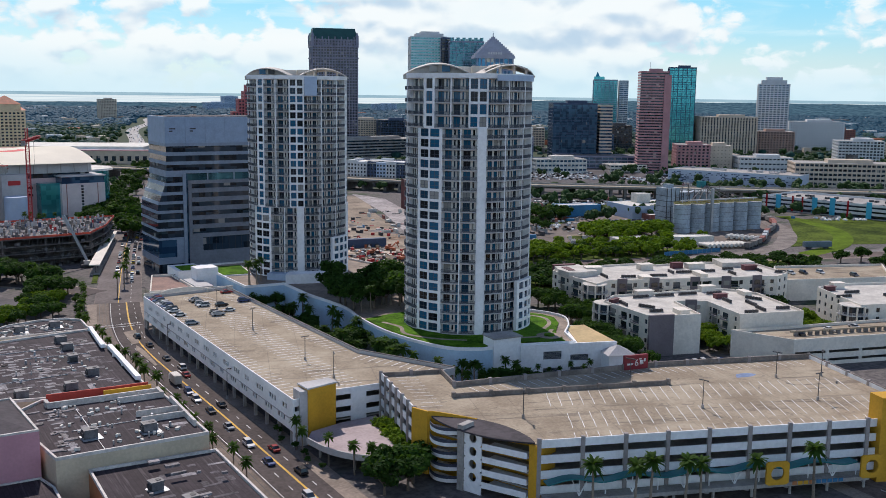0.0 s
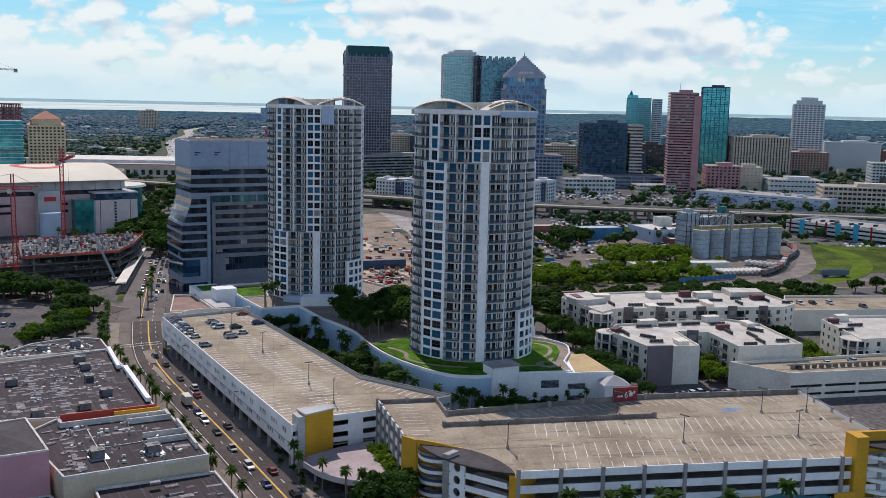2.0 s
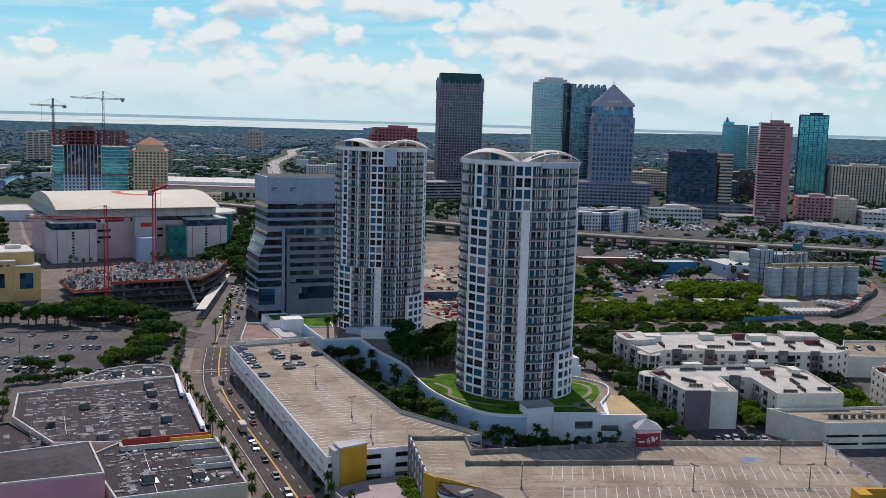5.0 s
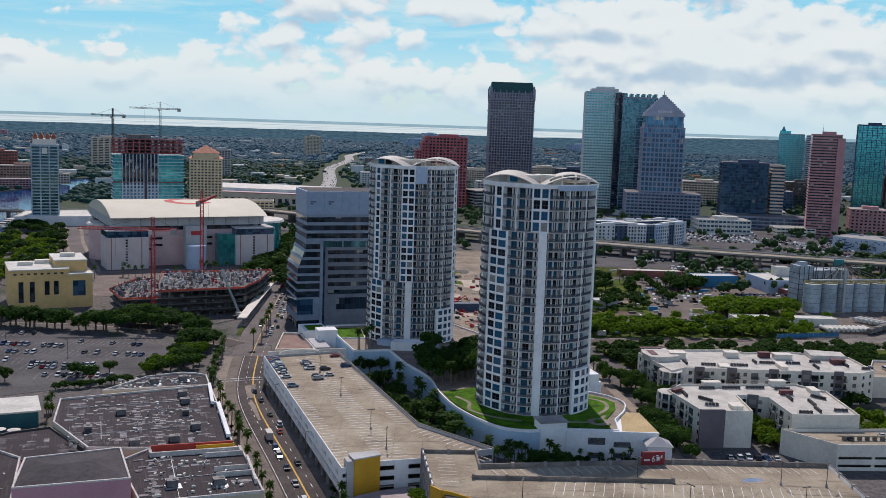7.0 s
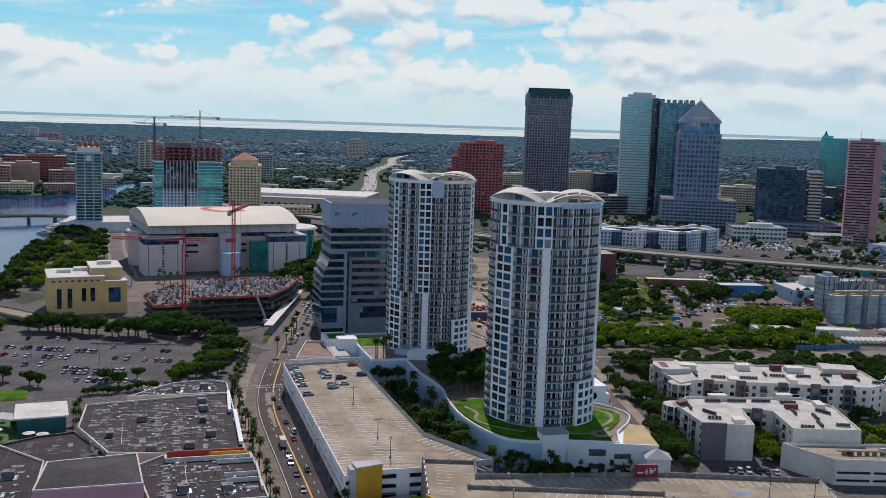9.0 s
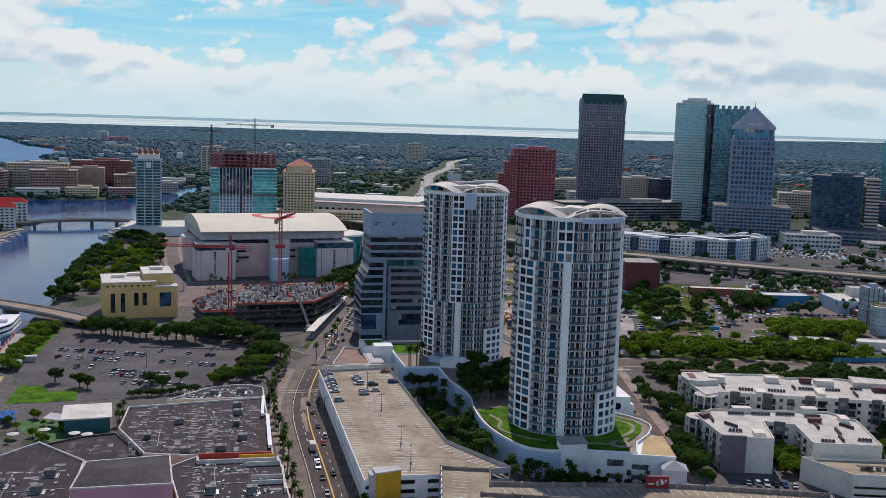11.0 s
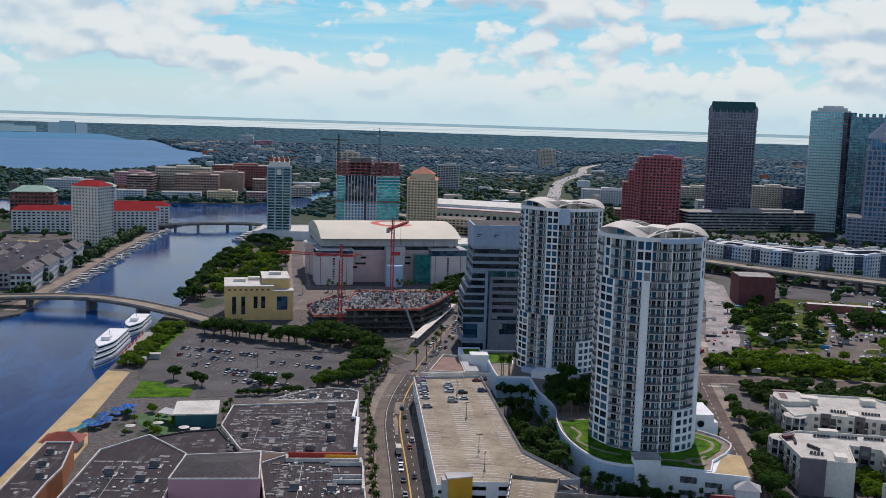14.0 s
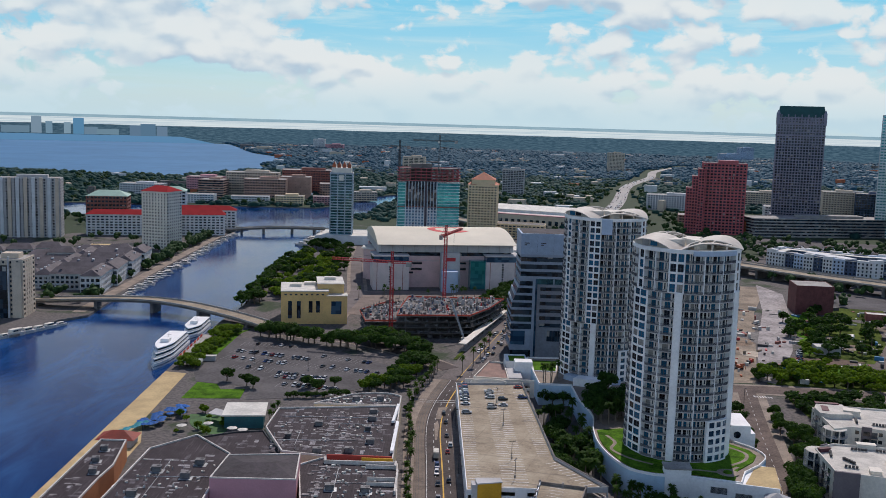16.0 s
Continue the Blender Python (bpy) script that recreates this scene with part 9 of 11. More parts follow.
town([
    # far southern shore
    ("shore_tower", -420, 4300, 0, 50, 50, 46, 12, M_LGREY, G_DARK, 0.4, 2.0, "far pink shore apartments"),
    ("shore_tower", -350, 4280, 0, 80, 50, 26, 8, M_PINK, G_DARK, 0.4, 2.0, "far pink shore apartments"),
    ("far_block", 640, 2900, 0, 46, 40, 60, 14, M_BEIGE, G_DARK, 0.5, 2.0, "lone far apartment tower"),
    # pale blue walls and glass put distance haze into these grey blocks
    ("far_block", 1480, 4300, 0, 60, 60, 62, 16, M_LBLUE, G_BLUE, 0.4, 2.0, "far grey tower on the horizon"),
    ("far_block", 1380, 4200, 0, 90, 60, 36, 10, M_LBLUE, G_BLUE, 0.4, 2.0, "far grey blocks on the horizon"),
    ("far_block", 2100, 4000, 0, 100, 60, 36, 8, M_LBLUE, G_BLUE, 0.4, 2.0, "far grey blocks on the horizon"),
])
bays_ = thing("condo_bays", "projecting grey bays along a condominium front", "wall bays", -372, 990, 0, 12)
for k in range(9):
    bm = bmesh.new()
    box(bm, -33 + 8.2 * k, -12.9, 0, 3.4, 2.2, 66.5)
    part("bay", bm, M_LGREY if k % 2 else M_BEIGE, bays_)
cb_ = thing("condo_bays", "tall bays and a dark glazed slot on a condominium", "wall bays", -212, 562, 0, 4)
for u, w, mm, hh in ((-9, 6, M_BEIGE, 38), (9, 6, M_BEIGE, 38), (0, 5, G_DARK, 36), (-3.6, 1.2, M_GREYW, 42), (3.6, 1.2, M_GREYW, 42)):
    bm = bmesh.new()
    box(bm, u, -12.6, 0, w, 1.6, hh)
    part("bay", bm, mm, cb_)
for x, y, turn, w, d, z, h in ((-352, 1205, 10, 52, 40, 30.5, 7), (-300, 1330, 10, 40, 36, 29.5, 6)):
    g = thing("green_roof", "pale green hipped metal roof with a lantern", "roof", x, y, 0, turn)
    hip(g, w, d, z, h, surface("pale_green_metal", (0.25, 0.40, 0.33), 0.6, var=0.1))


def paned_hall():
    """Long white hall whose street wall carries scattered blue panes."""
    t = thing("white_hall", "long low white hall with scattered blue panes", "hall")
    a, b = Vector((735, 761)), Vector((790, 639))
    e = (b - a).normalized()
    back = Vector((-e.y, e.x)) * 46
    pts = [tuple(a), tuple(b), tuple(b + back), tuple(a + back)]
    bm = bmesh.new()
    prism(bm, pts, 0, 12.5)
    part("body", bm, surface("pale_hall_panel", (0.50, 0.56, 0.66), 0.7, var=0.08), t)
    bm = bmesh.new()
    prism(bm, inset(pts, 0.5), 12.5, 12.7)
    part("roof", bm, M_CONC, t)
    bm = bmesh.new()
    ring(bm, pts, 12.5, 13.2, 0.5)
    part("parapet", bm, M_LGREY, t)
    pr = random.Random(19)
    m, ln = along(a, b), (b - a).length
    turn = math.degrees(math.atan2(e.y, e.x))
    bm = bmesh.new()
    for k in range(150):
        p = m @ Vector((2 + (ln - 5) * pr.random(), -0.08, 0))
        box(bm, p.x, p.y, 1.2 + 1.5 * int(pr.random() * 7), pr.choice((1.2, 2.2, 3.2)), 0.2, 0.9, turn)
    tagged(part("pane_field", bm, M_NAVY, t, "scattered dark blue panes"), kind="stuff")
    bm = bmesh.new()
    for k in range(14):
        p = m @ Vector((8 + (ln - 16) * pr.random(), 8 + 30 * pr.random(), 0))
        box(bm, p.x, p.y, 12.7, 2 + 5 * pr.random(), 2 + 2 * pr.random(), 1 + pr.random(), turn)
    tagged(part("roof_clutter", bm, M_GREYW, t), kind="stuff")


def panel_garage():
    """Open-sided garage by the railway with bright blue upright panels."""
    t = thing("panel_garage", "pale open garage with bright blue and dark red uprights", "garage")
    a, b = Vector((624, 539)), Vector((647, 429))
    e = (b - a).normalized()
    back = Vector((-e.y, e.x)) * 54
    pts = [tuple(a), tuple(b), tuple(b + back), tuple(a + back)]
    # dark glass block put inside for the shade between the pale bands
    bm = bmesh.new()
    prism(bm, inset(pts, 1.6), 0, 9.2)
    part("core", bm, G_DARK, t)
    for z in (0.0, 3.0, 6.2, 9.4):
        bm = bmesh.new()
        ring(bm, pts, z, z + (1.0 if z == 0 else 1.9), 0.4)
        part("band", bm, M_CONC if z == 0 else M_LGREY, t)
        if z:
            bm = bmesh.new()
            prism(bm, inset(pts, 0.42), z, z + 0.4)
            part("slab", bm, M_CONC, t)
    m, ln = along(a, b), (b - a).length
    turn = math.degrees(math.atan2(e.y, e.x))
    cyan = surface("cyan_panel", (0.05, 0.38, 0.55), 0.6, var=0.08)
    for u, w, h, mm, nm in ((14, 4, 12.2, cyan, "panel"), (44, 4, 12.2, cyan, "panel"), (58, 4, 13.0, cyan, "panel"), (86, 4, 12.2, cyan, "panel"), (4, 1.2, 12.6, M_REDROOF, "upright"), (26, 1.2, 12, M_REDROOF, "upright"), (34, 1.2, 12, M_REDROOF, "upright"), (70, 1.2, 12, M_REDROOF, "upright")):
        p = m @ Vector((u, -0.3, 0))
        bm = bmesh.new()
        box(bm, p.x, p.y, 0.6, w, 0.6, h, turn)
        part(nm, bm, mm, t)
    random.seed(23)
    bm = bmesh.new()
    for k in range(26):
        p = m @ Vector((5 + 4.0 * k, random.choice((5, 12, 26, 33)), 0))
        box(bm, p.x, p.y, 9.8, 1.9, 4.4, 1.4, turn)
    tagged(part("deck_cars", bm, M_DMETAL, t, "parked cars on the top deck"), kind="stuff")


paned_hall()
panel_garage()
# white tower with the red roof on the island, and its red-roofed wings
t = highrise("island_tower", "white apartment tower with a red hipped roof", -206, 926, -18, 30, 28, 60, 18, 8, 7, M_CREAM, G_DARK, 0.5, 1.8, category="tower", plant=False)
hip(t, 30, 28, 60, 5.5, M_REDROOF)
for x, y, turn, w, d, h in ((-276, 1032, 10, 86, 22, 24), (-196, 1050, 10, 60, 22, 24), (-215, 1085, 10, 110, 20, 26)):
    t = highrise("island_wing", "pale apartment wing under a red roof", x, y, turn, w, d, h, 7, int(w / 5), 4, M_LGREY, G_DARK, 0.5, 1.8, category="apartments", plant=False, joined=True)
    hip(t, w, d, h, 5, M_REDROOF, ridge=0.42)
random.seed(14)
slate = surface("slate_grey_roof", (0.10, 0.085, 0.095), 0.8, var=0.25)

RANGES = [(-186, 662, 96, 46, 15, 15), (-187, 706, 96, 44, 15, 14), (-188, 750, 96, 44, 15, 14), (-190, 792, 96, 36, 15, 15), (-206, 668, 6, 34, 15, 13), (-210, 700, 6, 40, 15, 12), (-211, 730, 6, 40, 15, 12), (-213, 762, 6, 40, 15, 12), (-212, 790, 6, 36, 15, 13),
          (-232, 690, 96, 52, 16, 11), (-236, 742, 96, 52, 16, 11), (-236, 786, 96, 40, 16, 12), (-258, 676, 6, 44, 18, 10), (-262, 716, 6, 48, 18, 9), (-262, 752, 6, 48, 18, 9), (-266, 800, 6, 56, 20, 8), (-240, 830, 6, 50, 24, 9)]
for x, y, turn, w, d, h in RANGES:
    t = highrise("town_house", "pale town house range under dark slate roofs", x, y, turn, w, d, h, max(3, h // 4), int(w / 3.6), 4, M_LGREY if x > -200 else M_GREYW, G_DARK, 0.42, 1.3, category="houses", plant=False, joined=True)
    hip(t, w, d, h, 4.6, slate, ridge=0.40, over=0.6)
    for k in range(int(w / 12)):
        u = -w / 2 + 8 + 12 * k
        bm = bmesh.new()
        box(bm, u, random.choice((-1, 1)) * d * 0.22, h + 1.2, 2.0, 1.8, random.uniform(1.6, 3.0))
        part("dormer", bm, M_LGREY if random.random() < 0.5 else slate, t)
lot = roof_block("parking_deck", "tan low parking deck among the town houses", [(-262, 845), (-222, 850), (-226, 892), (-266, 887)], 7.0, M_BEIGE, M_QUAY, M_BEIGE)
for i in range(7):
    t = highrise("town_house", "grey town house under a slate roof", -330 + 22 * i, 800 + 14 * (i % 3), 10, 24, 16, 11, 3, 5, 4, M_GREYW, G_DARK, 0.5, 1.4, category="houses", plant=False, joined=True)
    hip(t, 24, 16, 11, 5, slate, ridge=0.3)
# white and blue apartments along the expressway: a winding row of bays, white ones proud, navy ones set back
FLATS = [(416, 868), (434, 842), (460, 812), (488, 796), (514, 792), (542, 786), (584, 806), (600, 822), (588, 850), (548, 842), (508, 846), (470, 872), (446, 900)]


def flats():
    t = thing("expressway_flats", "white and navy six-storey apartments winding along the expressway", "apartments")
    bm = bmesh.new()
    ring(bm, inset(FLATS, 2.2), 0, 20.6, 10.0)
    part("core", bm, M_NAVY, t)
    bm = bmesh.new()
    ring(bm, inset(FLATS, 1.0), 20.6, 21.1, 12.0)
    part("roof", bm, M_ROOFW, t, "pale flat roof")
    for p_, w_ in (((470, 842), 50), ((528, 818), 46)):
        bm = bmesh.new()
        box(bm, *p_, 0, 13, w_, 21.2, 28)
        part("cross_wing", bm, M_LGREY, t)
    win = bmesh.new()
    n = 0
    for a, b in zip(FLATS, FLATS[1:] + FLATS[:1]):
        a, b = Vector(a), Vector(b)
        m, ln = along(a, b), (b - a).length
        turn = math.degrees(math.atan2(b.y - a.y, b.x - a.x))
        k = max(1, round(ln / 11.0))
        for i in range(k):
            u0, u1 = ln * i / k, ln * (i + 1) / k
            white = n % 3 != 2
            n += 1
            bm = bmesh.new()
            d = 0.0 if white else 1.4
            q = [m @ Vector(v) for v in ((u0 + 0.02, d, 0), (u1 - 0.02, d, 0), (u1 - 0.02, 4.5, 0), (u0 + 0.02, 4.5, 0))]
            prism(bm, [(v.x, v.y) for v in q], 0, 22.0 + (1.3 if white and n % 2 else 0.0))
            part("white_bay" if white else "navy_bay", bm, (M_LGREY if n % 4 else M_LBLUE) if white else M_NAVY, t)
            for f in range(6):
                for w in np.linspace(u0 + 1.8, u1 - 1.8, 3):
                    p = m @ Vector((w, d - 0.02, 1.0 + 3.4 * f))
                    box(win, p.x, p.y, p.z, 1.5, 0.25, 1.9, turn)
    tagged(part("window_grid", win, G_DARK, t), kind="stuff")
    random.seed(8)
    bm = bmesh.new()
    for i in range(110):
        x, y = random.uniform(420, 600), random.uniform(790, 890)
        if inside((x, y), inset(FLATS, 4)) and not inside((x, y), inset(FLATS, 9)):
            box(bm, x, y, 21.1, random.uniform(1, 9), random.uniform(1, 4), random.uniform(0.5, 2.2), random.uniform(0, 90))
    tagged(part("roof_clutter", bm, M_GREYW, t), kind="stuff")


flats()


# ---- silos, sheds and the railway ----
def silos():
    t = thing("grain_silos", "row of grey concrete silos with a walkway", "silos")
    e = Vector((528.9 - 460.1, 455.8 - 462.8)).normalized()
    n = 6
    for k in range(n):
        bm = bmesh.new()
        p = Vector((465, 467)) + e * (k * 12.0)
        rod(bm, (p.x, p.y, 0), (p.x, p.y, 18.6), 5.6, None, 28)
        silo = part("silo", bm, M_SILO, t)
        bm = bmesh.new()
        rod(bm, (p.x, p.y, 18.6), (p.x, p.y, 19.1), 5.7, 1.2, 28)
        part("silo_roof", bm, M_METAL, silo)
        bm = bmesh.new()
        for z in (3.1, 6.2, 9.3, 12.4, 15.5, 18.4):
            rod(bm, (p.x, p.y, z), (p.x, p.y, z + 0.18), 5.68, None, 28)
        part("hoops", bm, M_DCONC, silo)
        bm = bmesh.new()
        ring(bm, [(p.x + 5.6 * math.cos(2 * math.pi * i / 20), p.y + 5.6 * math.sin(2 * math.pi * i / 20)) for i in range(20)], 19.0, 19.9, 0.08)
        part("edge_rail", bm, surface("ochre_rail_paint", (0.40, 0.33, 0.12), 0.7, var=0.1), silo)
    bm = bmesh.new()
    beam(bm, (464, 468, 20.8), (528, 461, 20.8), 1.6, 0.7)
    for k in range(6):
        p = Vector((465, 467)) + e * (k * 12.0)
        box(bm, p.x, p.y, 19, 0.5, 0.5, 1.6)
    part("conveyor", bm, M_METAL, t)
    for nm, x, y, z0, w, d, h, mat_ in (("elevator_block", 476, 492, 0, 10.5, 12, 27, M_SILO), ("elevator_block", 490, 494, 0, 16, 12, 23.5, M_SILO), ("head_house", 505, 490, 26, 5, 4, 4.5, M_TEALM), ("stair_head", 476, 492, 27, 5, 5, 2.4, M_SILO), ("elevator_leg", 483.4, 458.6, 0, 1.6, 1.6, 29, M_METAL), ("walkway", 500, 487, 25.2, 46, 1.6, 0.5, M_METAL)):
        bm = bmesh.new()
        box(bm, x, y, z0, w, d, h, -6)
        part(nm, bm, mat_, t)
        if nm == "elevator_block":
            bm = bmesh.new()
            for k in range(1, int(h / 3.6)):
                box(bm, x, y, z0 + 3.6 * k, w + 0.16, d + 0.16, 0.3, -6)
            for k in range(4):
                c_, s_ = math.cos(radians(-6)), math.sin(radians(-6))
                u = (-0.5 + k / 3) * w
                v = -d / 2 - 0.05
                box(bm, x + c_ * u - s_ * v, y + s_ * u + c_ * v, z0, 0.5, 0.3, h, -6)
            part("steel_frame", bm, M_DMETAL, t, "dark steel bands round the block")
    for x in (502.5, 511.5):
        bm = bmesh.new()
        rod(bm, (x, 493, 0), (x, 493, 23), 4.2, None, 24)
        rod(bm, (x, 493, 23), (x, 493, 24.4), 4.2, 0.6, 24)
        part("bin", bm, M_SILO, t)
    bm = bmesh.new()
    for k in range(5):
        beam(bm, (476 + 9 * k, 484, 21 + (k % 3)), (485 + 9 * k, 486, 21 + (k % 2) * 3), 0.4, 0.4)
    for k in range(8):
        box(bm, 478 + 6 * k, 487, 0, 0.5, 0.5, 26 + (k % 3) * 1.6)
        beam(bm, (478 + 6 * k, 487, 6 + 2 * (k % 4)), (484 + 6 * k, 487, 18 + 2 * (k % 3)), 0.3, 0.3)
        beam(bm, (506, 487, 27.5), (478 + 7 * k, 472, 20), 0.45, 0.45)
    tagged(part("pipework", bm, M_DCONC, t), kind="stuff")


silos()
for nm, lab, pts, h, mat_, rm in (
    ("blue_shed", "blue sheet metal shed", [(441, 566), (475, 560), (479, 574), (445, 580)], 8, M_BLUE, M_METAL),
    ("white_plant", "pale blue flat-roofed plant", [(482, 534), (540, 522), (552, 560), (488, 568)], 9, M_LBLUE, M_ROOFW),
    ("white_plant", "white upper block of a plant", [(503, 552), (514, 549.5), (516, 559), (505, 561)], 15.5, M_ROOFW, M_ROOFW),
    ("low_annex", "low brick annex with a pale roof by the plant", [(487, 520), (506, 516), (508, 527), (489, 531)], 4, M_BRICK, M_ROOFW),
    ("brick_hall", "red brick hall with a grey roof", [(362, 640), (390, 636), (394, 664), (366, 668)], 22, surface("dark_red_brick", (0.13, 0.045, 0.045), 0.85, var=0.2, s1=0.3, s2=3), M_CONC),
    ("site_shed", "small grey shed in the yard", [(324, 500), (339, 498), (340, 508), (325, 510)], 5, M_GREYW, M_ROOFW),
    ("long_tents", "long row of white vaulted tents", [(408, 618), (455, 604), (458, 614), (411, 628)], 5, M_BRICK, M_ROOFW),
    ("white_shed", "low white shed by the trees", [(384, 436), (408, 430), (410, 441), (387, 447)], 4.5, M_ROOFW, M_ROOFW),
    ("white_shed", "low white shed by the trees", [(420, 428), (446, 420), (449, 430), (424, 438)], 4.5, M_ROOFW, M_ROOFW),
):
    roof_block(nm, lab, pts, h, mat_, rm, mat_, 0.6)
fence_ = thing("screen_fence", "blue fabric screen fence along the yard", "fence")
for i in range(12):
    p_, q_ = Vector((386 + 3.4 * i, 399.5 - 0.25 * i, 0)), Vector((389.3 + 3.4 * i, 399.25 - 0.25 * i, 0))
    bm = bmesh.new()
    beam(bm, p_ + Vector((0, 0, 1.4)), q_ + Vector((0, 0, 1.4)), 0.08, 2.4)
    part("screen", bm, M_BLUE, fence_)
    bm = bmesh.new()
    rod(bm, p_, p_ + Vector((0, 0, 2.8)), 0.07, None, 8)
    part("post", bm, M_METAL, fence_)
hw = thing("rail_wagon", "slate blue hopper wagon standing alone on the siding", "wagon", 488.5, 379.0, 0.16, -19, "rail wagons")
bm = bmesh.new()
box(bm, 0, 0, 1.2, 17.5, 3.0, 3.0)
box(bm, 0, 0, 0.7, 9.0, 2.0, 0.5)
box(bm, 0, 0, 4.2, 16.5, 1.2, 0.25)
part("wagon_body", bm, surface("slate_blue_paint", (0.11, 0.15, 0.19), 0.7, var=0.2), hw)
for sx in (-5.6, 5.6):
    bm = bmesh.new()
    box(bm, sx, 0, 0, 2.6, 2.2, 1.2)
    part("bogie", bm, M_DMETAL, hw)
# rail tank cars and wagons
random.seed(3)
line_ = smooth([(452, 398), (478, 411), (509, 434), (534, 450), (556, 470), (574, 496)], 6)
for i in range(0, len(line_) - 1, 2):
    (x0, y0), (x1, y1) = line_[i], line_[i + 1]
    a = math.degrees(math.atan2(y1 - y0, x1 - x0))
    w = thing("rail_wagon", "grey hopper wagon on the railway", "wagon", x0, y0, 0.16, a, "rail wagons")
    bm = bmesh.new()
    box(bm, 0, 0, 1.1, 9.5, 2.9, 2.6)
    part("wagon_body", bm, random.choice((M_METAL, M_DCONC, M_DCONC, M_BRICK)), w)
    for sx in (-3.2, 3.2):
        bm = bmesh.new()
        box(bm, sx, 0, 0, 2.2, 2.2, 1.1)
        part("bogie", bm, M_DMETAL, w)
for i in range(16):
    w = thing("tank_trailer", "white tank trailer parked in a row", "trailer", *((429 + 2.8 * i, 411 - 0.75 * i, 0.1, 80) if i < 10 else (472 + 1.2 * (i - 10), 432 - 3.1 * (i - 10), 0.1, 22)), "tank trailers")
    bm = bmesh.new()
    rod(bm, (-5, 0, 1.9), (5, 0, 1.9), 1.15, None, 12)
    part("tank", bm, M_ROOFW, w)
    bm = bmesh.new()
    box(bm, 3, 0, 0, 2.4, 2.2, 0.9)
    part("bogie", bm, M_DMETAL, w)


# ---- the far town: houses and woods to the horizon ----
def far_town():
    rng = np.random.default_rng(5)
    ico = bmesh.new()
    bmesh.ops.create_icosphere(ico, subdivisions=1, radius=1.0)
    iv = np.array([v.co[:] for v in ico.verts])
    keep = iv[:, 2] > -0.6
    it = [tuple(v.index for v in f.verts) for f in ico.faces if all(keep[v.index] for v in f.verts)]
    ico.free()
    wet = [CHANNEL, BAY]
    ave = [Vector(p) for p in AVENUE]

    def clear(x, y, gap):
        if any(inside((x, y), w) for w in wet):
            return False
        return all((x - p.x) ** 2 + (y - p.y) ** 2 > gap * gap for p in ave)

    heaps = {"near": ([], [], M_WOODS, "dark green tree cover of the suburbs"), "far": ([], [], M_FAR_HAZE, "blue green tree cover towards the horizon")}
    tries = count = 0
    while count < 66000 and tries < 220000:
        tries += 1
        r = 1250 + 3600 * rng.random() ** 0.8
        a = math.radians(-33 + 97 * rng.random())
        x, y = r * math.sin(a), r * math.cos(a)
        if x > 350 and y < 1550 and r < 2050 and rng.random() < 0.93:
            continue
        # streets and clearings run through the woods
        g = noise.noise(Vector((x * 0.004, y * 0.004, 0.3)))
        if g < -0.22 and rng.random() < 0.5:
            continue
        if not clear(x, y, 46):
            continue
        s = (2.2 + 3.2 * rng.random() ** 1.5) * (0.8 + r / 3800)
        v = iv * np.array([s * (1.0 + 0.5 * rng.random()), s * (1.0 + 0.5 * rng.random()), s * 0.8]) * (0.7 + 0.6 * rng.random((len(iv), 1)))
        v[:, 2] = np.maximum(v[:, 2] + s * 0.45, 0.0)
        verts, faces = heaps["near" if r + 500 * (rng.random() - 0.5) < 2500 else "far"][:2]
        n = len(verts) * len(iv)
        verts.append(v + np.array([x, y, 0.0]))
        faces += [(i + n, j + n, k + n) for i, j, k in it]
        count += 1
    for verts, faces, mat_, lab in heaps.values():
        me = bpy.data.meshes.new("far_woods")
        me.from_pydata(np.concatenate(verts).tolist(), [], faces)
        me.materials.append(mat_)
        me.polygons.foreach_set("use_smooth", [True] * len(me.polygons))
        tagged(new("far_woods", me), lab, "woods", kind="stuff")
    for nm, mat_, num, lab in (("far_houses", M_LGREY, 210, "white roofed houses among the far trees"), ("far_houses", M_BEIGE, 190, "tan houses among the far trees"), ("far_houses", M_DCONC, 120, "grey roofed houses among the far trees"), ("far_houses", M_TILE, 60, "red roofed houses among the far trees")):
        bm = bmesh.new()
        k = 0
        while k < num:
            r = 1300 + 3400 * rng.random() ** 0.9
            a = math.radians(-20 + 82 * rng.random())
            x, y = r * math.sin(a), r * math.cos(a)
            if not clear(x, y, 40):
                continue
            if r < 1500 and x < 500:
                continue
            f = 1 + r / 3000
            w, d, h = (7 + 26 * rng.random() ** 3.2) * f, (5 + 6 * rng.random()) * f, 6.5 + 4.5 * rng.random() + (8 if rng.random() < 0.05 else 0)
            box(bm, x, y, 0, w, d, h, float(rng.choice((0, 8, -15, -30))))
            k += 1
        tagged(part(nm, bm, mat_), lab, "houses", kind="stuff")


far_town()


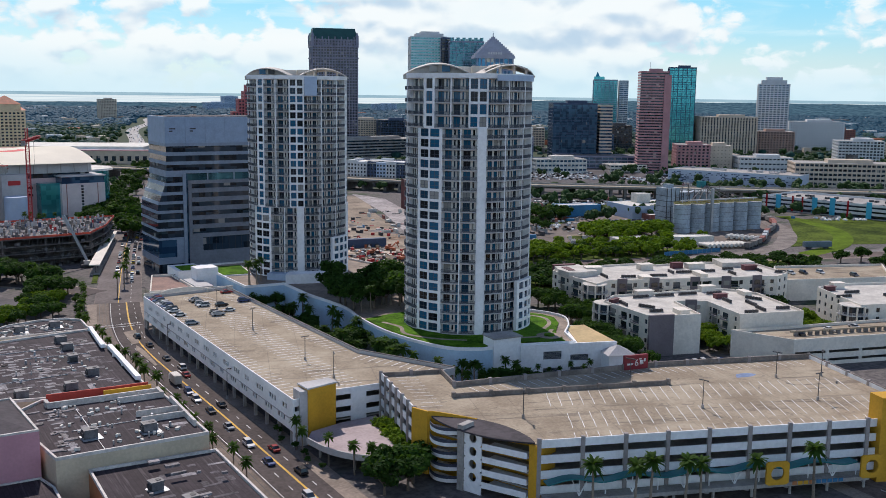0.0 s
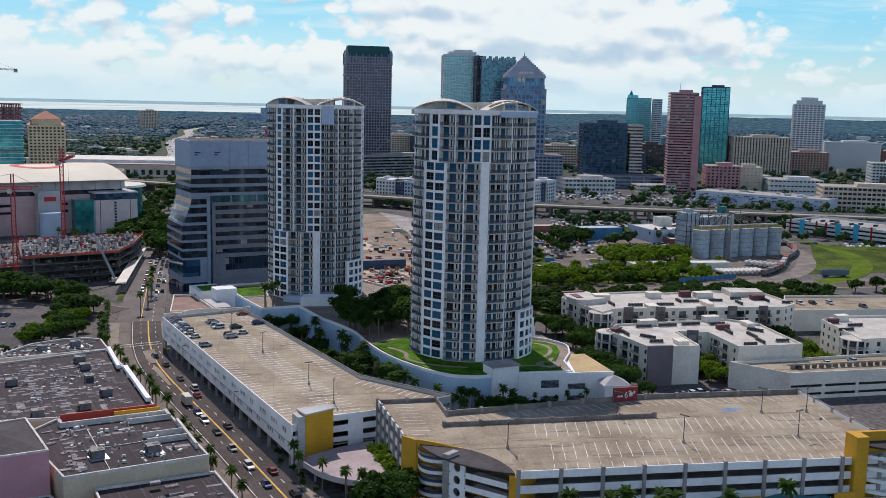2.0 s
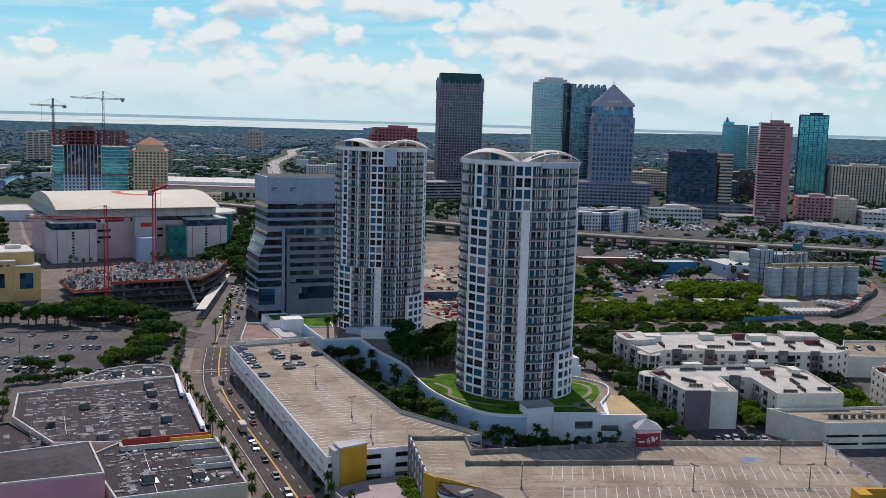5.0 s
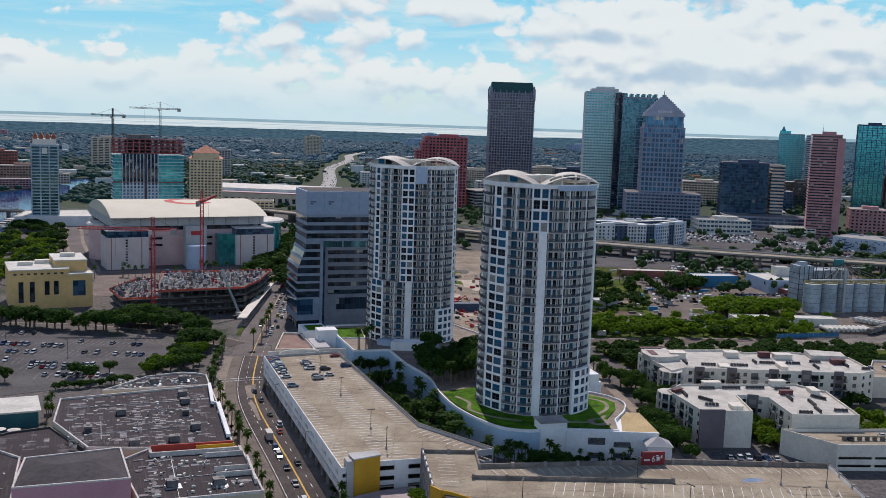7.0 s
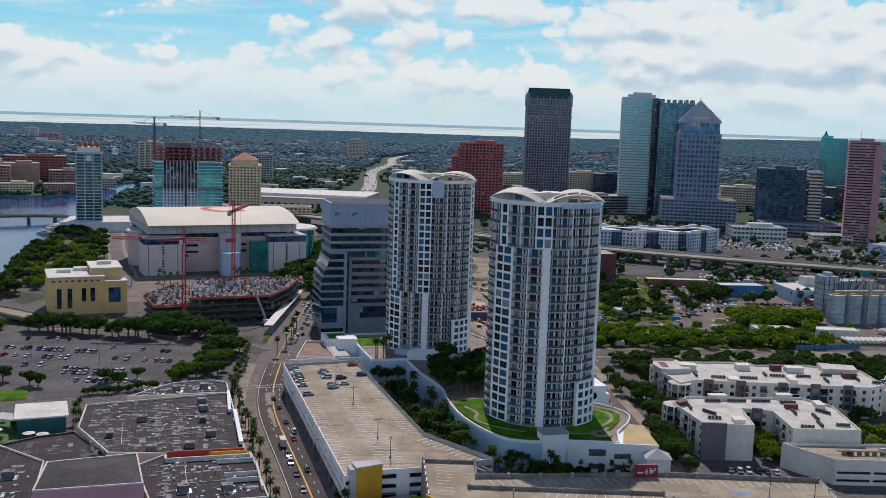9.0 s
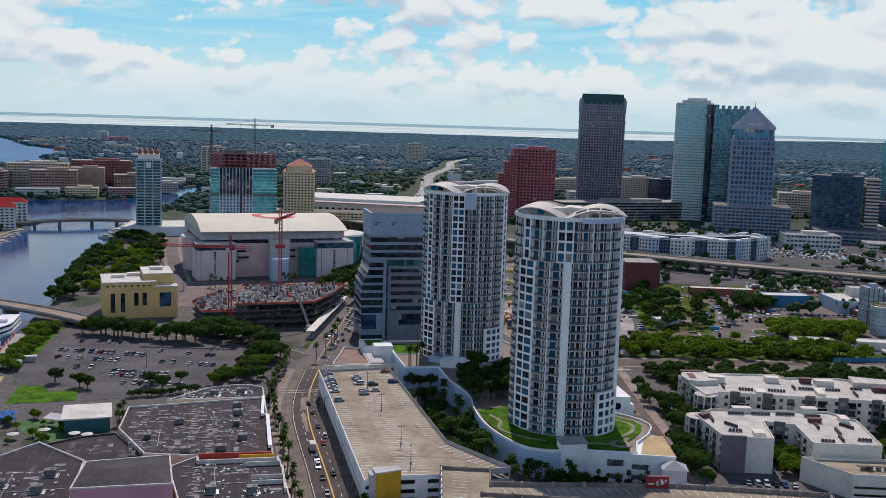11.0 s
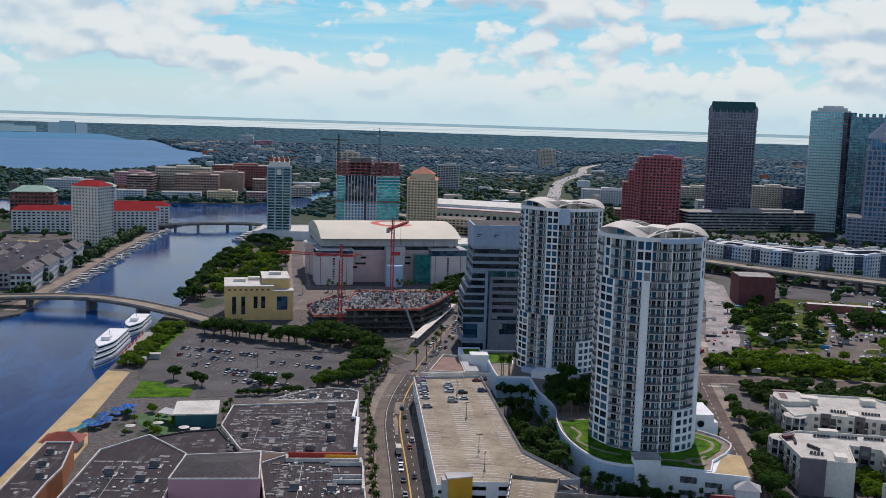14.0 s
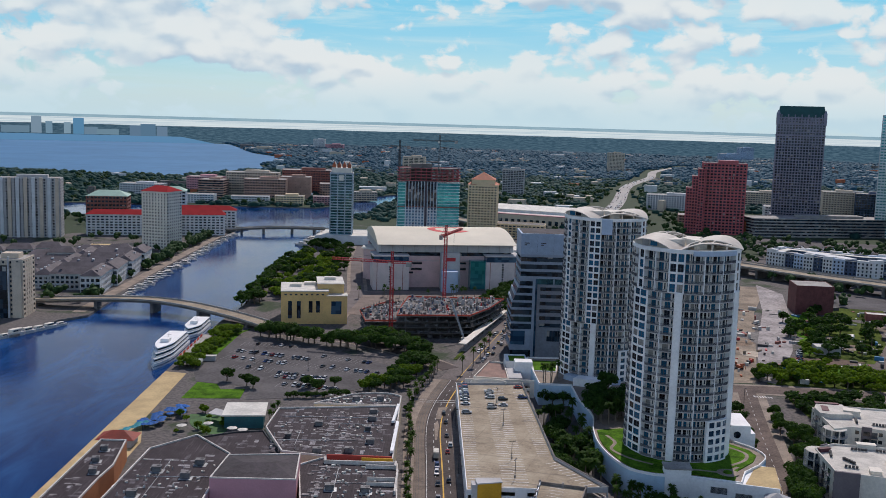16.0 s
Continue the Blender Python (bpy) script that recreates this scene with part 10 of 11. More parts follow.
# ---- trees ----
def oak_parts(seed, leafy, size, n=900):
    """Trunk with limbs, and a crown of many small leaf sprays, for a tree 10 m high."""
    rng = random.Random(seed)
    tb = bmesh.new()
    rod(tb, (0, 0, 0), (0.1, 0, 3.2), 0.38, 0.26)
    tips = []
    for k in range(7):
        a = 2 * math.pi * k / 7 + rng.uniform(-0.3, 0.3)
        r = rng.uniform(1.6, 3.4)
        p = Vector((r * math.cos(a), r * math.sin(a), rng.uniform(5.0, 7.8)))
        rod(tb, (0.1, 0, rng.uniform(2.4, 3.2)), p, 0.16, 0.05, 5)
        tips.append(p)
    tips.append(Vector((0.2, 0.1, 8.0)))
    cb = bmesh.new()
    for k in range(n):
        c = rng.choice(tips)
        u = Vector((rng.gauss(0, 1), rng.gauss(0, 1), rng.gauss(0, 0.75)))
        u = u.normalized() * rng.uniform(0.75, 1.0) * rng.uniform(1.4, 2.1)
        p = c + u
        if p.z < 2.6:
            continue
        e1 = Vector((rng.gauss(0, 1), rng.gauss(0, 1), rng.gauss(0, 0.5))).normalized()
        nn = (u.normalized() * 1.2 + Vector((rng.gauss(0, 0.5), rng.gauss(0, 0.5), 0.5))).normalized()
        e1 = (e1 - nn * e1.dot(nn)).normalized()
        e2 = nn.cross(e1)
        s = size * rng.uniform(0.6, 1.25)
        vs = [cb.verts.new(p + e1 * s * x + e2 * s * y + nn * z * s) for x, y, z in ((-0.66, 0.0, 0), (0.1, -0.5, 0.12), (0.68, 0.1, -0.1), (-0.1, 0.55, 0.1))]
        cb.faces.new(vs)
    return mesh_of("trunk", tb, M_BARK), mesh_of("crown", cb, leafy)


def palm_parts(seed):
    rng = random.Random(seed)
    tb = bmesh.new()
    h = 7.6
    pts = [(0.25 * math.sin(1.2 * i / 4), 0, h * i / 4) for i in range(5)]
    for i, (a, b) in enumerate(zip(pts, pts[1:])):
        rod(tb, a, b, 0.24 - 0.025 * i, 0.22 - 0.025 * i, 7)
    cb = bmesh.new()
    top = Vector(pts[-1])
    for k in range(60):
        a, up = 2 * math.pi * k / 13 + rng.uniform(-0.2, 0.2), rng.uniform(-0.7, 1.35)
        d = Vector((math.cos(a), math.sin(a), 0))
        side = Vector((-d.y, d.x, 0))
        L = rng.uniform(1.35, 2.0)
        prev = None
        for i in range(5):
            t = i / 4
            p = top + d * L * t * math.cos(up * 0.6) + Vector((0, 0, L * (math.sin(up) * t - 0.45 * t * t)))
            w = (0.05, 0.13, 0.24, 0.20, 0.03)[i]
            row = [cb.verts.new(p - side * w - Vector((0, 0, 0.16 * w))), cb.verts.new(p), cb.verts.new(p + side * w - Vector((0, 0, 0.16 * w)))]
            if prev:
                cb.faces.new((prev[0], prev[1], row[1], row[0]))
                cb.faces.new((prev[1], prev[2], row[2], row[1]))
            prev = row
    return mesh_of("trunk", tb, M_PALMT), mesh_of("fronds", cb, M_FROND)


KINDS = {"oak": [oak_parts(s, M_GREEN, 0.8) for s in range(3)], "lime": [oak_parts(s + 10, M_LIME, 0.8) for s in range(2)], "palm": [palm_parts(s) for s in range(2)], "shrub": [oak_parts(s + 20, M_GREEN, 1.1, 420) for s in range(2)]}
WORDS = {"oak": ("street_tree", "dark green broadleaf tree with an uneven crown", "tree", "street trees"), "lime": ("street_tree", "bright green leafy tree with an open crown", "tree", "bright trees"),
         "palm": ("palm_tree", "tall palm with a ragged green head of fronds", "palm", "palms"), "shrub": ("shrub", "low rounded dark green shrub", "shrub", "shrubs")}
treelot = random.Random(77)


FAR_KINDS = {"oak": [oak_parts(s, M_GREEN, 1.3, 330) for s in range(4)], "lime": [oak_parts(s + 10, M_LIME, 1.25, 360) for s in range(3)], "palm": KINDS["palm"], "shrub": [oak_parts(s + 20, M_GREEN, 1.3, 260) for s in range(2)]}
FAR = {"oak": [], "lime": [], "palm": [], "shrub": []}


def tree(kind, x, y, z, h, spread=1.0):
    name, label, category, group = WORDS[kind]
    if 416 < x < 520 and 374 < y < 426 or kind == "oak" and 186 < x < 209 and 222 < y < 241:
        # the wagon yard stays open
        return
    trunk, crown = treelot.choice(KINDS[kind])
    if y > 430 and not (y < 530 and x < 90) or x > 262 or (kind == "shrub" and y > 360):
        trunk, crown = treelot.choice(FAR_KINDS[kind])
        FAR[kind].append((trunk, crown, x, y, z, h, spread, treelot.uniform(0, 360)))
        return
    t = thing(name, label, category, x, y, z - 0.05, treelot.uniform(0, 360), group)
    s = h / (10.0 if kind != "palm" else 8.6)
    t.scale = (s * spread, s * spread, s)
    for nm, me in (("trunk", trunk), ("crown" if kind != "palm" else "fronds", crown)):
        ob = new(nm, me)
        ob.parent = t


def grove(kind, poly, n, h0, h1, z=0.0, spread=1.1, gap=3.0):
    xs, ys = [p[0] for p in poly], [p[1] for p in poly]
    got, tries = [], 0
    while len(got) < n and tries < n * 40:
        tries += 1
        x, y = treelot.uniform(min(xs), max(xs)), treelot.uniform(min(ys), max(ys))
        if inside((x, y), poly) and all((x - a) ** 2 + (y - b) ** 2 > gap * gap for a, b in got):
            got.append((x, y))
            tree(kind, x, y, z, treelot.uniform(h0, h1), spread)


def row(kind, a, b, n, h0, h1, z=0.1, jitter=1.0, spread=1.0):
    for i in range(n):
        f = (i + 0.5) / n
        tree(kind, a[0] + (b[0] - a[0]) * f + treelot.uniform(-jitter, jitter), a[1] + (b[1] - a[1]) * f + treelot.uniform(-jitter, jitter), z, treelot.uniform(h0, h1), spread)


# along the drive
row("palm", (70.6, 196), (69.5, 345), 17, 8.0, 10.5, jitter=0.9)
row("shrub", (69.5, 205), (69.0, 345), 12, 1.6, 2.8, jitter=0.6)
row("palm", (90.6, 212), (90.6, 222), 2, 8, 9.5)
row("shrub", (90.3, 200), (90.3, 235), 6, 2.0, 3.0)
for x, y in ((101, 191), (106, 187), (110.5, 192), (103, 184), (97, 184)):
    tree("oak", x, y, 0, treelot.uniform(8, 10.5), 1.15)
for x, y in ((93.5, 206), (96.5, 198), (99.5, 195)):
    tree("palm", x, y, 0, 8.5)
grove("lime", [(108, 198), (113, 196), (116, 214), (113, 218)], 6, 6, 8.5, 0)
for u in (10, 19.3, 22.8, 31, 34.6, 47.5, 62):
    p = along(GB[2], GB[3]) @ Vector((u, -7.2, 0))
    tree("palm", p.x, p.y, 0, treelot.uniform(11.5, 13.5))
# green belt between the garage and the podium
grove("palm", [(130, 262), (146, 250), (147, 300), (147, 345), (128, 345)], 26, 9, 12.5, 0, 1.1, 2.6)
grove("oak", [(129, 262), (146, 262), (147, 345), (127, 350)], 16, 8, 11, 0)
grove("palm", [(146, 231), (166, 223), (172, 240), (156, 247), (149, 250)], 16, 7, 10, 0, 1.1, 2.6)
grove("oak", [(146, 229), (168, 218), (174, 238), (152, 244)], 8, 6, 8.5, 0)
grove("oak", [(153, 306), (176, 308), (186, 352), (172, 362), (153, 352)], 20, 9, 13, 10.5, 1.1)
grove("palm", [(153, 303), (200, 306), (200, 352), (153, 352)], 18, 8, 11, 10.5)
grove("lime", [(184, 306), (200, 306), (202, 350), (188, 356)], 8, 7, 9, 10.5)
row("oak", (133, 372), (149, 371), 3, 7, 9, 0.1)
grove("palm", [(134, 374), (148, 374), (148, 385), (134, 385)], 5, 9, 11, 10.5)
# side street
for i in range(13):
    q = SIDE[min(len(SIDE) - 1, 7 + i)]
    for s in (-9.5, 9.0):
        if treelot.random() < 0.8:
            tree("oak", q[0] + s + treelot.uniform(-1, 1), q[1] + treelot.uniform(-3, 3), 0.1, treelot.uniform(6, 9.5))
grove("oak", [(216, 240), (228, 246), (231, 276), (226, 278)], 12, 6, 9)
grove("oak", [(236, 282), (250, 286), (250, 330), (244, 330)], 14, 7, 10)
grove("lime", [(251, 238), (260, 234), (265, 250), (258, 257)], 9, 6, 9)
grove("oak", [(264, 288), (330, 270), (330, 274), (264, 297)], 14, 5, 8)
grove("lime", [(298, 228), (312, 224), (325, 252), (300, 262)], 12, 6, 9)
row("shrub", (207, 262), (214, 300), 8, 2.5, 4)
# woods along the railway
grove("lime", [(268, 426), (330, 410), (386, 399), (426, 401), (428, 412), (380, 428), (300, 450), (272, 452)], 76, 5, 9.5, 0, 1.25, 4.0)
grove("oak", [(262, 428), (330, 416), (424, 398), (428, 410), (380, 430), (300, 454), (268, 454)], 30, 5, 8, 0, 1.3, 4)
grove("lime", [(270, 448), (380, 430), (450, 408), (470, 424), (400, 462), (300, 462)], 20, 6, 9, 0, 1.15, 4)
grove("lime", [(386, 458), (446, 456), (454, 474), (396, 488)], 36, 8, 11, 0, 1.35, 4)
grove("oak", [(315, 520), (340, 512), (360, 600), (340, 606)], 9, 6, 9, 0, 1.2)
grove("oak", [(415, 545), (440, 545), (440, 572), (418, 575)], 9, 8, 11, 0, 1.3)
row("palm", (370, 520), (395, 600), 5, 9, 11)
row("oak", (380, 500), (420, 610), 9, 6, 9)
grove("oak", [(264, 345), (345, 331), (420, 316), (445, 352), (340, 386), (268, 394)], 150, 4.5, 7.5, 0, 1.5, 3.2)
grove("shrub", [(264, 342), (345, 329), (420, 314), (440, 340), (268, 380)], 80, 3, 5, 0, 1.5, 2.6)
grove("oak", [(430, 310), (600, 262), (620, 300), (450, 345)], 40, 6, 9, 0, 1.3, 5)
grove("oak", [(312, 480), (350, 470), (376, 600), (340, 612)], 20, 5, 9, 0, 1.3, 5)
grove("lime", [(262, 440), (330, 425), (390, 450), (300, 470)], 12, 5, 8, 0, 1.3, 4)
grove("lime", [(298, 440), (312, 438), (350, 560), (338, 570)], 16, 4, 7, 0, 1.3, 4)
grove("oak", [(330, 536), (384, 546), (408, 600), (372, 640)], 17, 6, 10, 0, 1.3, 7)
grove("oak", [(414, 553), (440, 551), (442, 570), (418, 574)], 10, 8, 11, 0, 1.3, 4)
grove("shrub", [(312, 486), (352, 478), (384, 536), (330, 540)], 30, 2, 4, 0, 1.6, 3)
row("palm", (66.5, 352), (84, 438), 12, 7, 10, jitter=1.2)
row("shrub", (66, 350), (80, 430), 12, 2.5, 4, jitter=1.2)
row("oak", (150, 258), (168, 240), 5, 5, 7, 0.05, 1.5)
row("palm", (178, 238), (197, 231.5), 6, 5, 7, 0.05, 1.0)
row("shrub", (176, 239), (206, 228), 8, 2.5, 4, 0.05, 1.0)
# car park edges and the lawns
row("oak", (-30, 516), (34, 482), 17, 7, 12.5, 0, 4.0, 1.35)
grove("oak", [(30, 500), (60, 470), (74, 456), (80, 470), (62, 496), (40, 508)], 18, 9, 12, 0, 1.25)
grove("oak", [(60, 440), (76, 420), (82, 440), (72, 458)], 10, 7, 10, 0, 1.2)
grove("lime", [(40, 384), (66, 400), (76, 420), (62, 432), (50, 404)], 12, 5, 8, 0, 1.2)
row("shrub", (6, 372), (38, 379), 14, 3, 4.6, 0, 1.0, 1.4)
grove("lime", [(-62, 425), (-52, 425), (-50, 500), (-44, 528), (-60, 525)], 36, 4, 7, 0, 1.4, 2.5)
grove("shrub", [(-60, 425), (-50, 425), (-46, 528), (-58, 528)], 20, 3, 5, 0, 1.5, 3)
grove("lime", [(-46, 312), (-10, 312), (-6, 350), (-40, 352)], 16, 2.5, 4.5, 0, 1.1, 3)
grove("oak", [(36, 380), (66, 392), (74, 440), (60, 440), (48, 402)], 16, 5, 8, 0, 1.2, 3.5)
for x, y in ((-30, 402), (-18, 394), (-14, 390), (20, 384), (14, 392), (28, 396)):
    tree("oak", x, y, 0, treelot.uniform(6, 8), 1.2)
for x, y in ((-38, 336), (-34, 330), (-28, 343), (-20, 310), (-30, 346), (-5, 345), (6, 340)):
    tree("lime", x, y, 0, treelot.uniform(3.5, 5.5))
row("palm", (4, 322), (8, 345), 3, 7, 9)
row("palm", (96, 425), (118, 500), 5, 9, 12, jitter=2)
# park by the channel
grove("oak", [(-58, 622), (-8, 600), (2, 680), (0, 800), (-8, 985), (-50, 985), (-58, 900), (-64, 784)], 96, 6, 12, 0, 1.3, 5)
grove("lime", [(-56, 640), (-10, 640), (-10, 900), (-56, 900)], 84, 6, 9.5, 0, 1.3, 5)
row("oak", (-60, 605), (-64, 780), 18, 8, 11, 0, 2, 1.3)
# the avenue
for i, q in enumerate(AVENUE):
    if 10 <= i < 32:
        for k in range(3):
            tree("oak" if treelot.random() < 0.8 else "palm", q[0] - 16 - 7 * k + treelot.uniform(-3, 3), q[1] + treelot.uniform(-8, 8), 0, treelot.uniform(9, 12.5), 1.3)
        tree("oak", q[0] + 17 + treelot.uniform(-2, 2), q[1] + treelot.uniform(-6, 6), 0, treelot.uniform(8, 11), 1.2)


grove("oak", [(140, 588), (158, 620), (172, 690), (178, 740), (164, 742), (150, 680), (138, 620)], 24, 9, 13, 0, 1.2, 4)
grove("palm", [(20, 652), (120, 668), (120, 684), (20, 668)], 14, 7, 10)


def town_trees():
    """Trees of the middle distance, joined: each a handful of leafy clumps."""
    rng = random.Random(9)
    bm0 = bmesh.new()
    bmesh.ops.create_icosphere(bm0, subdivisions=1, radius=1.0)
    iv = [v.co.copy() for v in bm0.verts]
    it = [tuple(v.index for v in f.verts) for f in bm0.faces]
    bm0.free()
    feet = [(o.matrix_basis.translation.x, o.matrix_basis.translation.y, max((max(abs(c.bound_box[0][0]), abs(c.bound_box[0][1])) for c in o.children if c.data), default=0)) for o in scene.objects if o.type == "EMPTY" and o.parent is None]
    feet = [f for f in feet if 6 < f[2] < 120 and math.hypot(f[0], f[1]) > 500]
    spots = []

    def fill(poly, n):
        k = tries = 0
        xs, ys = [p[0] for p in poly], [p[1] for p in poly]
        while k < n and tries < n * 30:
            tries += 1
            x, y = rng.uniform(min(xs), max(xs)), rng.uniform(min(ys), max(ys))
            if not inside((x, y), poly) or inside((x, y), CHANNEL) or inside((x, y), BAY):
                continue
            if any(math.hypot(x - a, y - b) < r * 0.95 for a, b, r in feet):
                continue
            if any((x - p[0]) ** 2 + (y - p[1]) ** 2 < 22 ** 2 for p in AVENUE if p[1] < 1400) or any((x - p[0]) ** 2 + (y - p[1]) ** 2 < 40 ** 2 for p in AVENUE if p[1] >= 1400):
                continue
            spots.append((x, y))
            k += 1

    fill([(400, 640), (900, 500), (1500, 800), (1500, 1300), (900, 1500), (400, 1300)], 420)
    fill([(560, 470), (760, 400), (1200, 500), (900, 610), (640, 640)], 130)
    fill([(230, 700), (380, 800), (300, 960), (200, 1000)], 40)
    fill([(-300, 600), (-176, 600), (-176, 1120), (-700, 1300), (-700, 800)], 240)
    fill([(-900, 1440), (-110, 1445), (20, 1650), (100, 1800), (-300, 2040), (-900, 2150)], 260)
    fill([(60, 1120), (420, 1120), (560, 1300), (520, 2200), (0, 2100), (60, 1780)], 420)
    fill([(-176, 610), (-176, 1080), (-184, 1080), (-184, 610)], 70)
    fill([(440, 640), (700, 600), (720, 660), (470, 700)], 40)
    fill([(600, 640), (900, 560), (1250, 700), (1100, 900), (760, 860), (640, 760)], 170)
    fill([(430, 905), (620, 860), (700, 1000), (600, 1160), (440, 1160)], 110)
    fill([(400, 540), (560, 520), (600, 600), (430, 600)], 24)
    verts, faces = [], []
    for x, y in spots:
        s = rng.uniform(3.2, 5.2)
        for k in range(5):
            n = len(verts)
            c = Vector((x + rng.gauss(0, s * 0.5), y + rng.gauss(0, s * 0.5), s * rng.uniform(0.9, 1.7)))
            r = s * rng.uniform(0.45, 0.75)
            verts += [tuple(c + v * r * rng.uniform(0.7, 1.25)) for v in iv]
            faces += [(i + n, j + n, l + n) for i, j, l in it]
    me = bpy.data.meshes.new("town_trees")
    me.from_pydata(verts, [], faces)
    me.materials.append(M_MID)
    tagged(new("town_trees", me), "dark leafy trees between the buildings of the town", "trees", kind="stuff")


town_trees()


def join_far():
    """The farther trees, joined kind by kind; each keeps its own trunk and sprays of leaves."""
    for kind, rows in FAR.items():
        if not rows:
            continue
        verts, faces, slots, n = [], [], [], 0
        for trunk, crown, x, y, z, h, spread, a in rows:
            s = h / (10.0 if kind != "palm" else 8.6)
            m = pose(x, y, z - 0.05, 0, 0, a) @ Matrix.Diagonal((s * spread, s * spread, s, 1))
            for k, me in enumerate((trunk, crown)):
                co = np.empty(len(me.vertices) * 3)
                me.vertices.foreach_get("co", co)
                co = co.reshape(-1, 3) @ np.array(m.to_3x3()).T + np.array(m.translation)
                verts.append(co)
                for p in me.polygons:
                    faces.append([v + n for v in p.vertices])
                    slots.append(k)
                n += len(co)
        me = bpy.data.meshes.new("tree_belt")
        me.from_pydata(np.concatenate(verts).tolist(), [], faces)
        me.materials.append(rows[0][0].materials[0])
        me.materials.append(rows[0][1].materials[0])
        me.polygons.foreach_set("material_index", slots)
        tagged(new("tree_belt", me), {"oak": "dense belt of dark broadleaf trees", "lime": "belt of bright green leafy trees", "palm": "scattered palms along the streets", "shrub": "low shrubs along the edges"}[kind], "trees", kind="stuff")


join_far()


# ---- cars ----
def car_meshes(suv):
    h0, h1 = (0.95, 1.72) if suv else (0.82, 1.45)
    body, glass, wheel = bmesh.new(), bmesh.new(), bmesh.new()
    L, W = (4.7, 1.9) if suv else (4.5, 1.8)

    def loft(bm, prof, w_of):
        rings = []
        for s in (-1, 1):
            rings.append([bm.verts.new((x, s * w_of(z), z)) for x, z in prof])
        n = len(prof)
        bm.faces.new(rings[0])
        bm.faces.new(rings[1][::-1])
        for i in range(n):
            j = (i + 1) % n
            bm.faces.new((rings[0][j], rings[0][i], rings[1][i], rings[1][j]))

    lower = [(-L / 2, 0.35), (L / 2, 0.35), (L / 2 - 0.05, 0.72), (L / 2 - 0.95, h0 - 0.02), (-L / 2 + 0.5, h0 + 0.02), (-L / 2, 0.8)]
    loft(body, lower, lambda z: W / 2)
    back = -L / 2 + (0.15 if suv else 0.75)
    roof = [(back + 0.35, h1), (0.35, h1), (0.35, h1 - 0.1), (back + 0.35, h1 - 0.1)]
    loft(body, roof[::-1], lambda z: W / 2 - 0.22)
    cab = [(back, h0), (1.25, h0), (0.4, h1 - 0.06), (back + 0.3, h1 - 0.06)]
    loft(glass, cab, lambda z: W / 2 - 0.06 - 0.2 * (z - h0) / (h1 - h0))
    rod(wheel, (0, -0.11, 0), (0, 0.11, 0), 0.34, None, 12)
    return body, mesh_of("cabin_glass", glass, G_DARK), mesh_of("wheel", wheel, M_RUBBER), L, W


def paint_mat(name, c, rough=0.25):
    m = surface(name, c, rough, var=0.05, bump=0.0, spec=0.6)
    return m


PAINTS = {"white": (0.62, 0.62, 0.62), "black": (0.015, 0.015, 0.018), "silver": (0.33, 0.34, 0.36), "grey": (0.09, 0.095, 0.1), "red": (0.28, 0.012, 0.015), "blue": (0.02, 0.05, 0.16), "yellow": (0.55, 0.36, 0.02)}
CARS = {}
for suv_ in (False, True):
    for cname, cc in PAINTS.items():
        b_, g_, w_, L_, W_ = car_meshes(suv_)
        CARS[(cname, suv_)] = (mesh_of("body", b_, bpy.data.materials.get("car_" + cname) or paint_mat("car_" + cname, cc)), g_, w_, L_, W_)
FW_ = bmesh.new()
for sx in (-1.4, 1.4):
    for sy in (-0.82, 0.82):
        rod(FW_, (sx, sy - 0.1, 0.34), (sx, sy + 0.1, 0.34), 0.34, None, 8)
FAR_WHEELS = mesh_of("wheels", FW_, M_RUBBER)
carlot = random.Random(31)


def car(x, y, z, turn, color=None):
    color = color or carlot.choices(list(PAINTS), (9, 6, 6, 5, 2, 3, 0.3))[0]
    suv = carlot.random() < 0.45
    body, glass, wheel, L, W = CARS[(color, suv)]
    t = thing("parked_car", f"{color} {'estate car' if suv else 'saloon car'} on the asphalt", "car", x, y, z, turn, "cars")
    shell = new("body", body)
    shell.parent = t
    new("cabin_glass", glass).parent = shell
    if y > 375 or x > 200:
        far_axle = new("wheels", FAR_WHEELS)
        far_axle.parent = t
        tagged(far_axle, kind="stuff")
        return
    for sx in (-1.4, 1.4):
        for sy in (-W / 2 + 0.1, W / 2 - 0.1):
            ob = new("wheel", wheel)
            ob.parent, ob.location = t, (sx, sy, 0.34)


def cars_on(spots, z, turn, color=None):
    for x, y in spots:
        car(x, y, z, turn + carlot.choice((0, 180)) + carlot.uniform(-2, 2), color)


# roof of the first garage
for i, c in enumerate(("blue", "red", "blue", "black", "white", "silver", "blue", "silver", "black", "white")):
    car(94.4, 362.2 - 2.75 * i, 11.4, 180, c)
car(94.4, 330.6, 11.4, 180, "white")
car(94.6, 316.8, 11.4, 0, "silver")
for x, y, c in ((106.6, 353, "silver"), (106.6, 350.2, "grey"), (106.6, 345, "silver"), (106.4, 342, "white"), (112.4, 339.5, "black"), (111.8, 330, "white"), (106.6, 328, "black"), (106.4, 325.4, "silver"), (121.4, 361, "red"), (122.0, 343, "blue")):
    car(x, y, 11.4, carlot.choice((0, 180)), c)
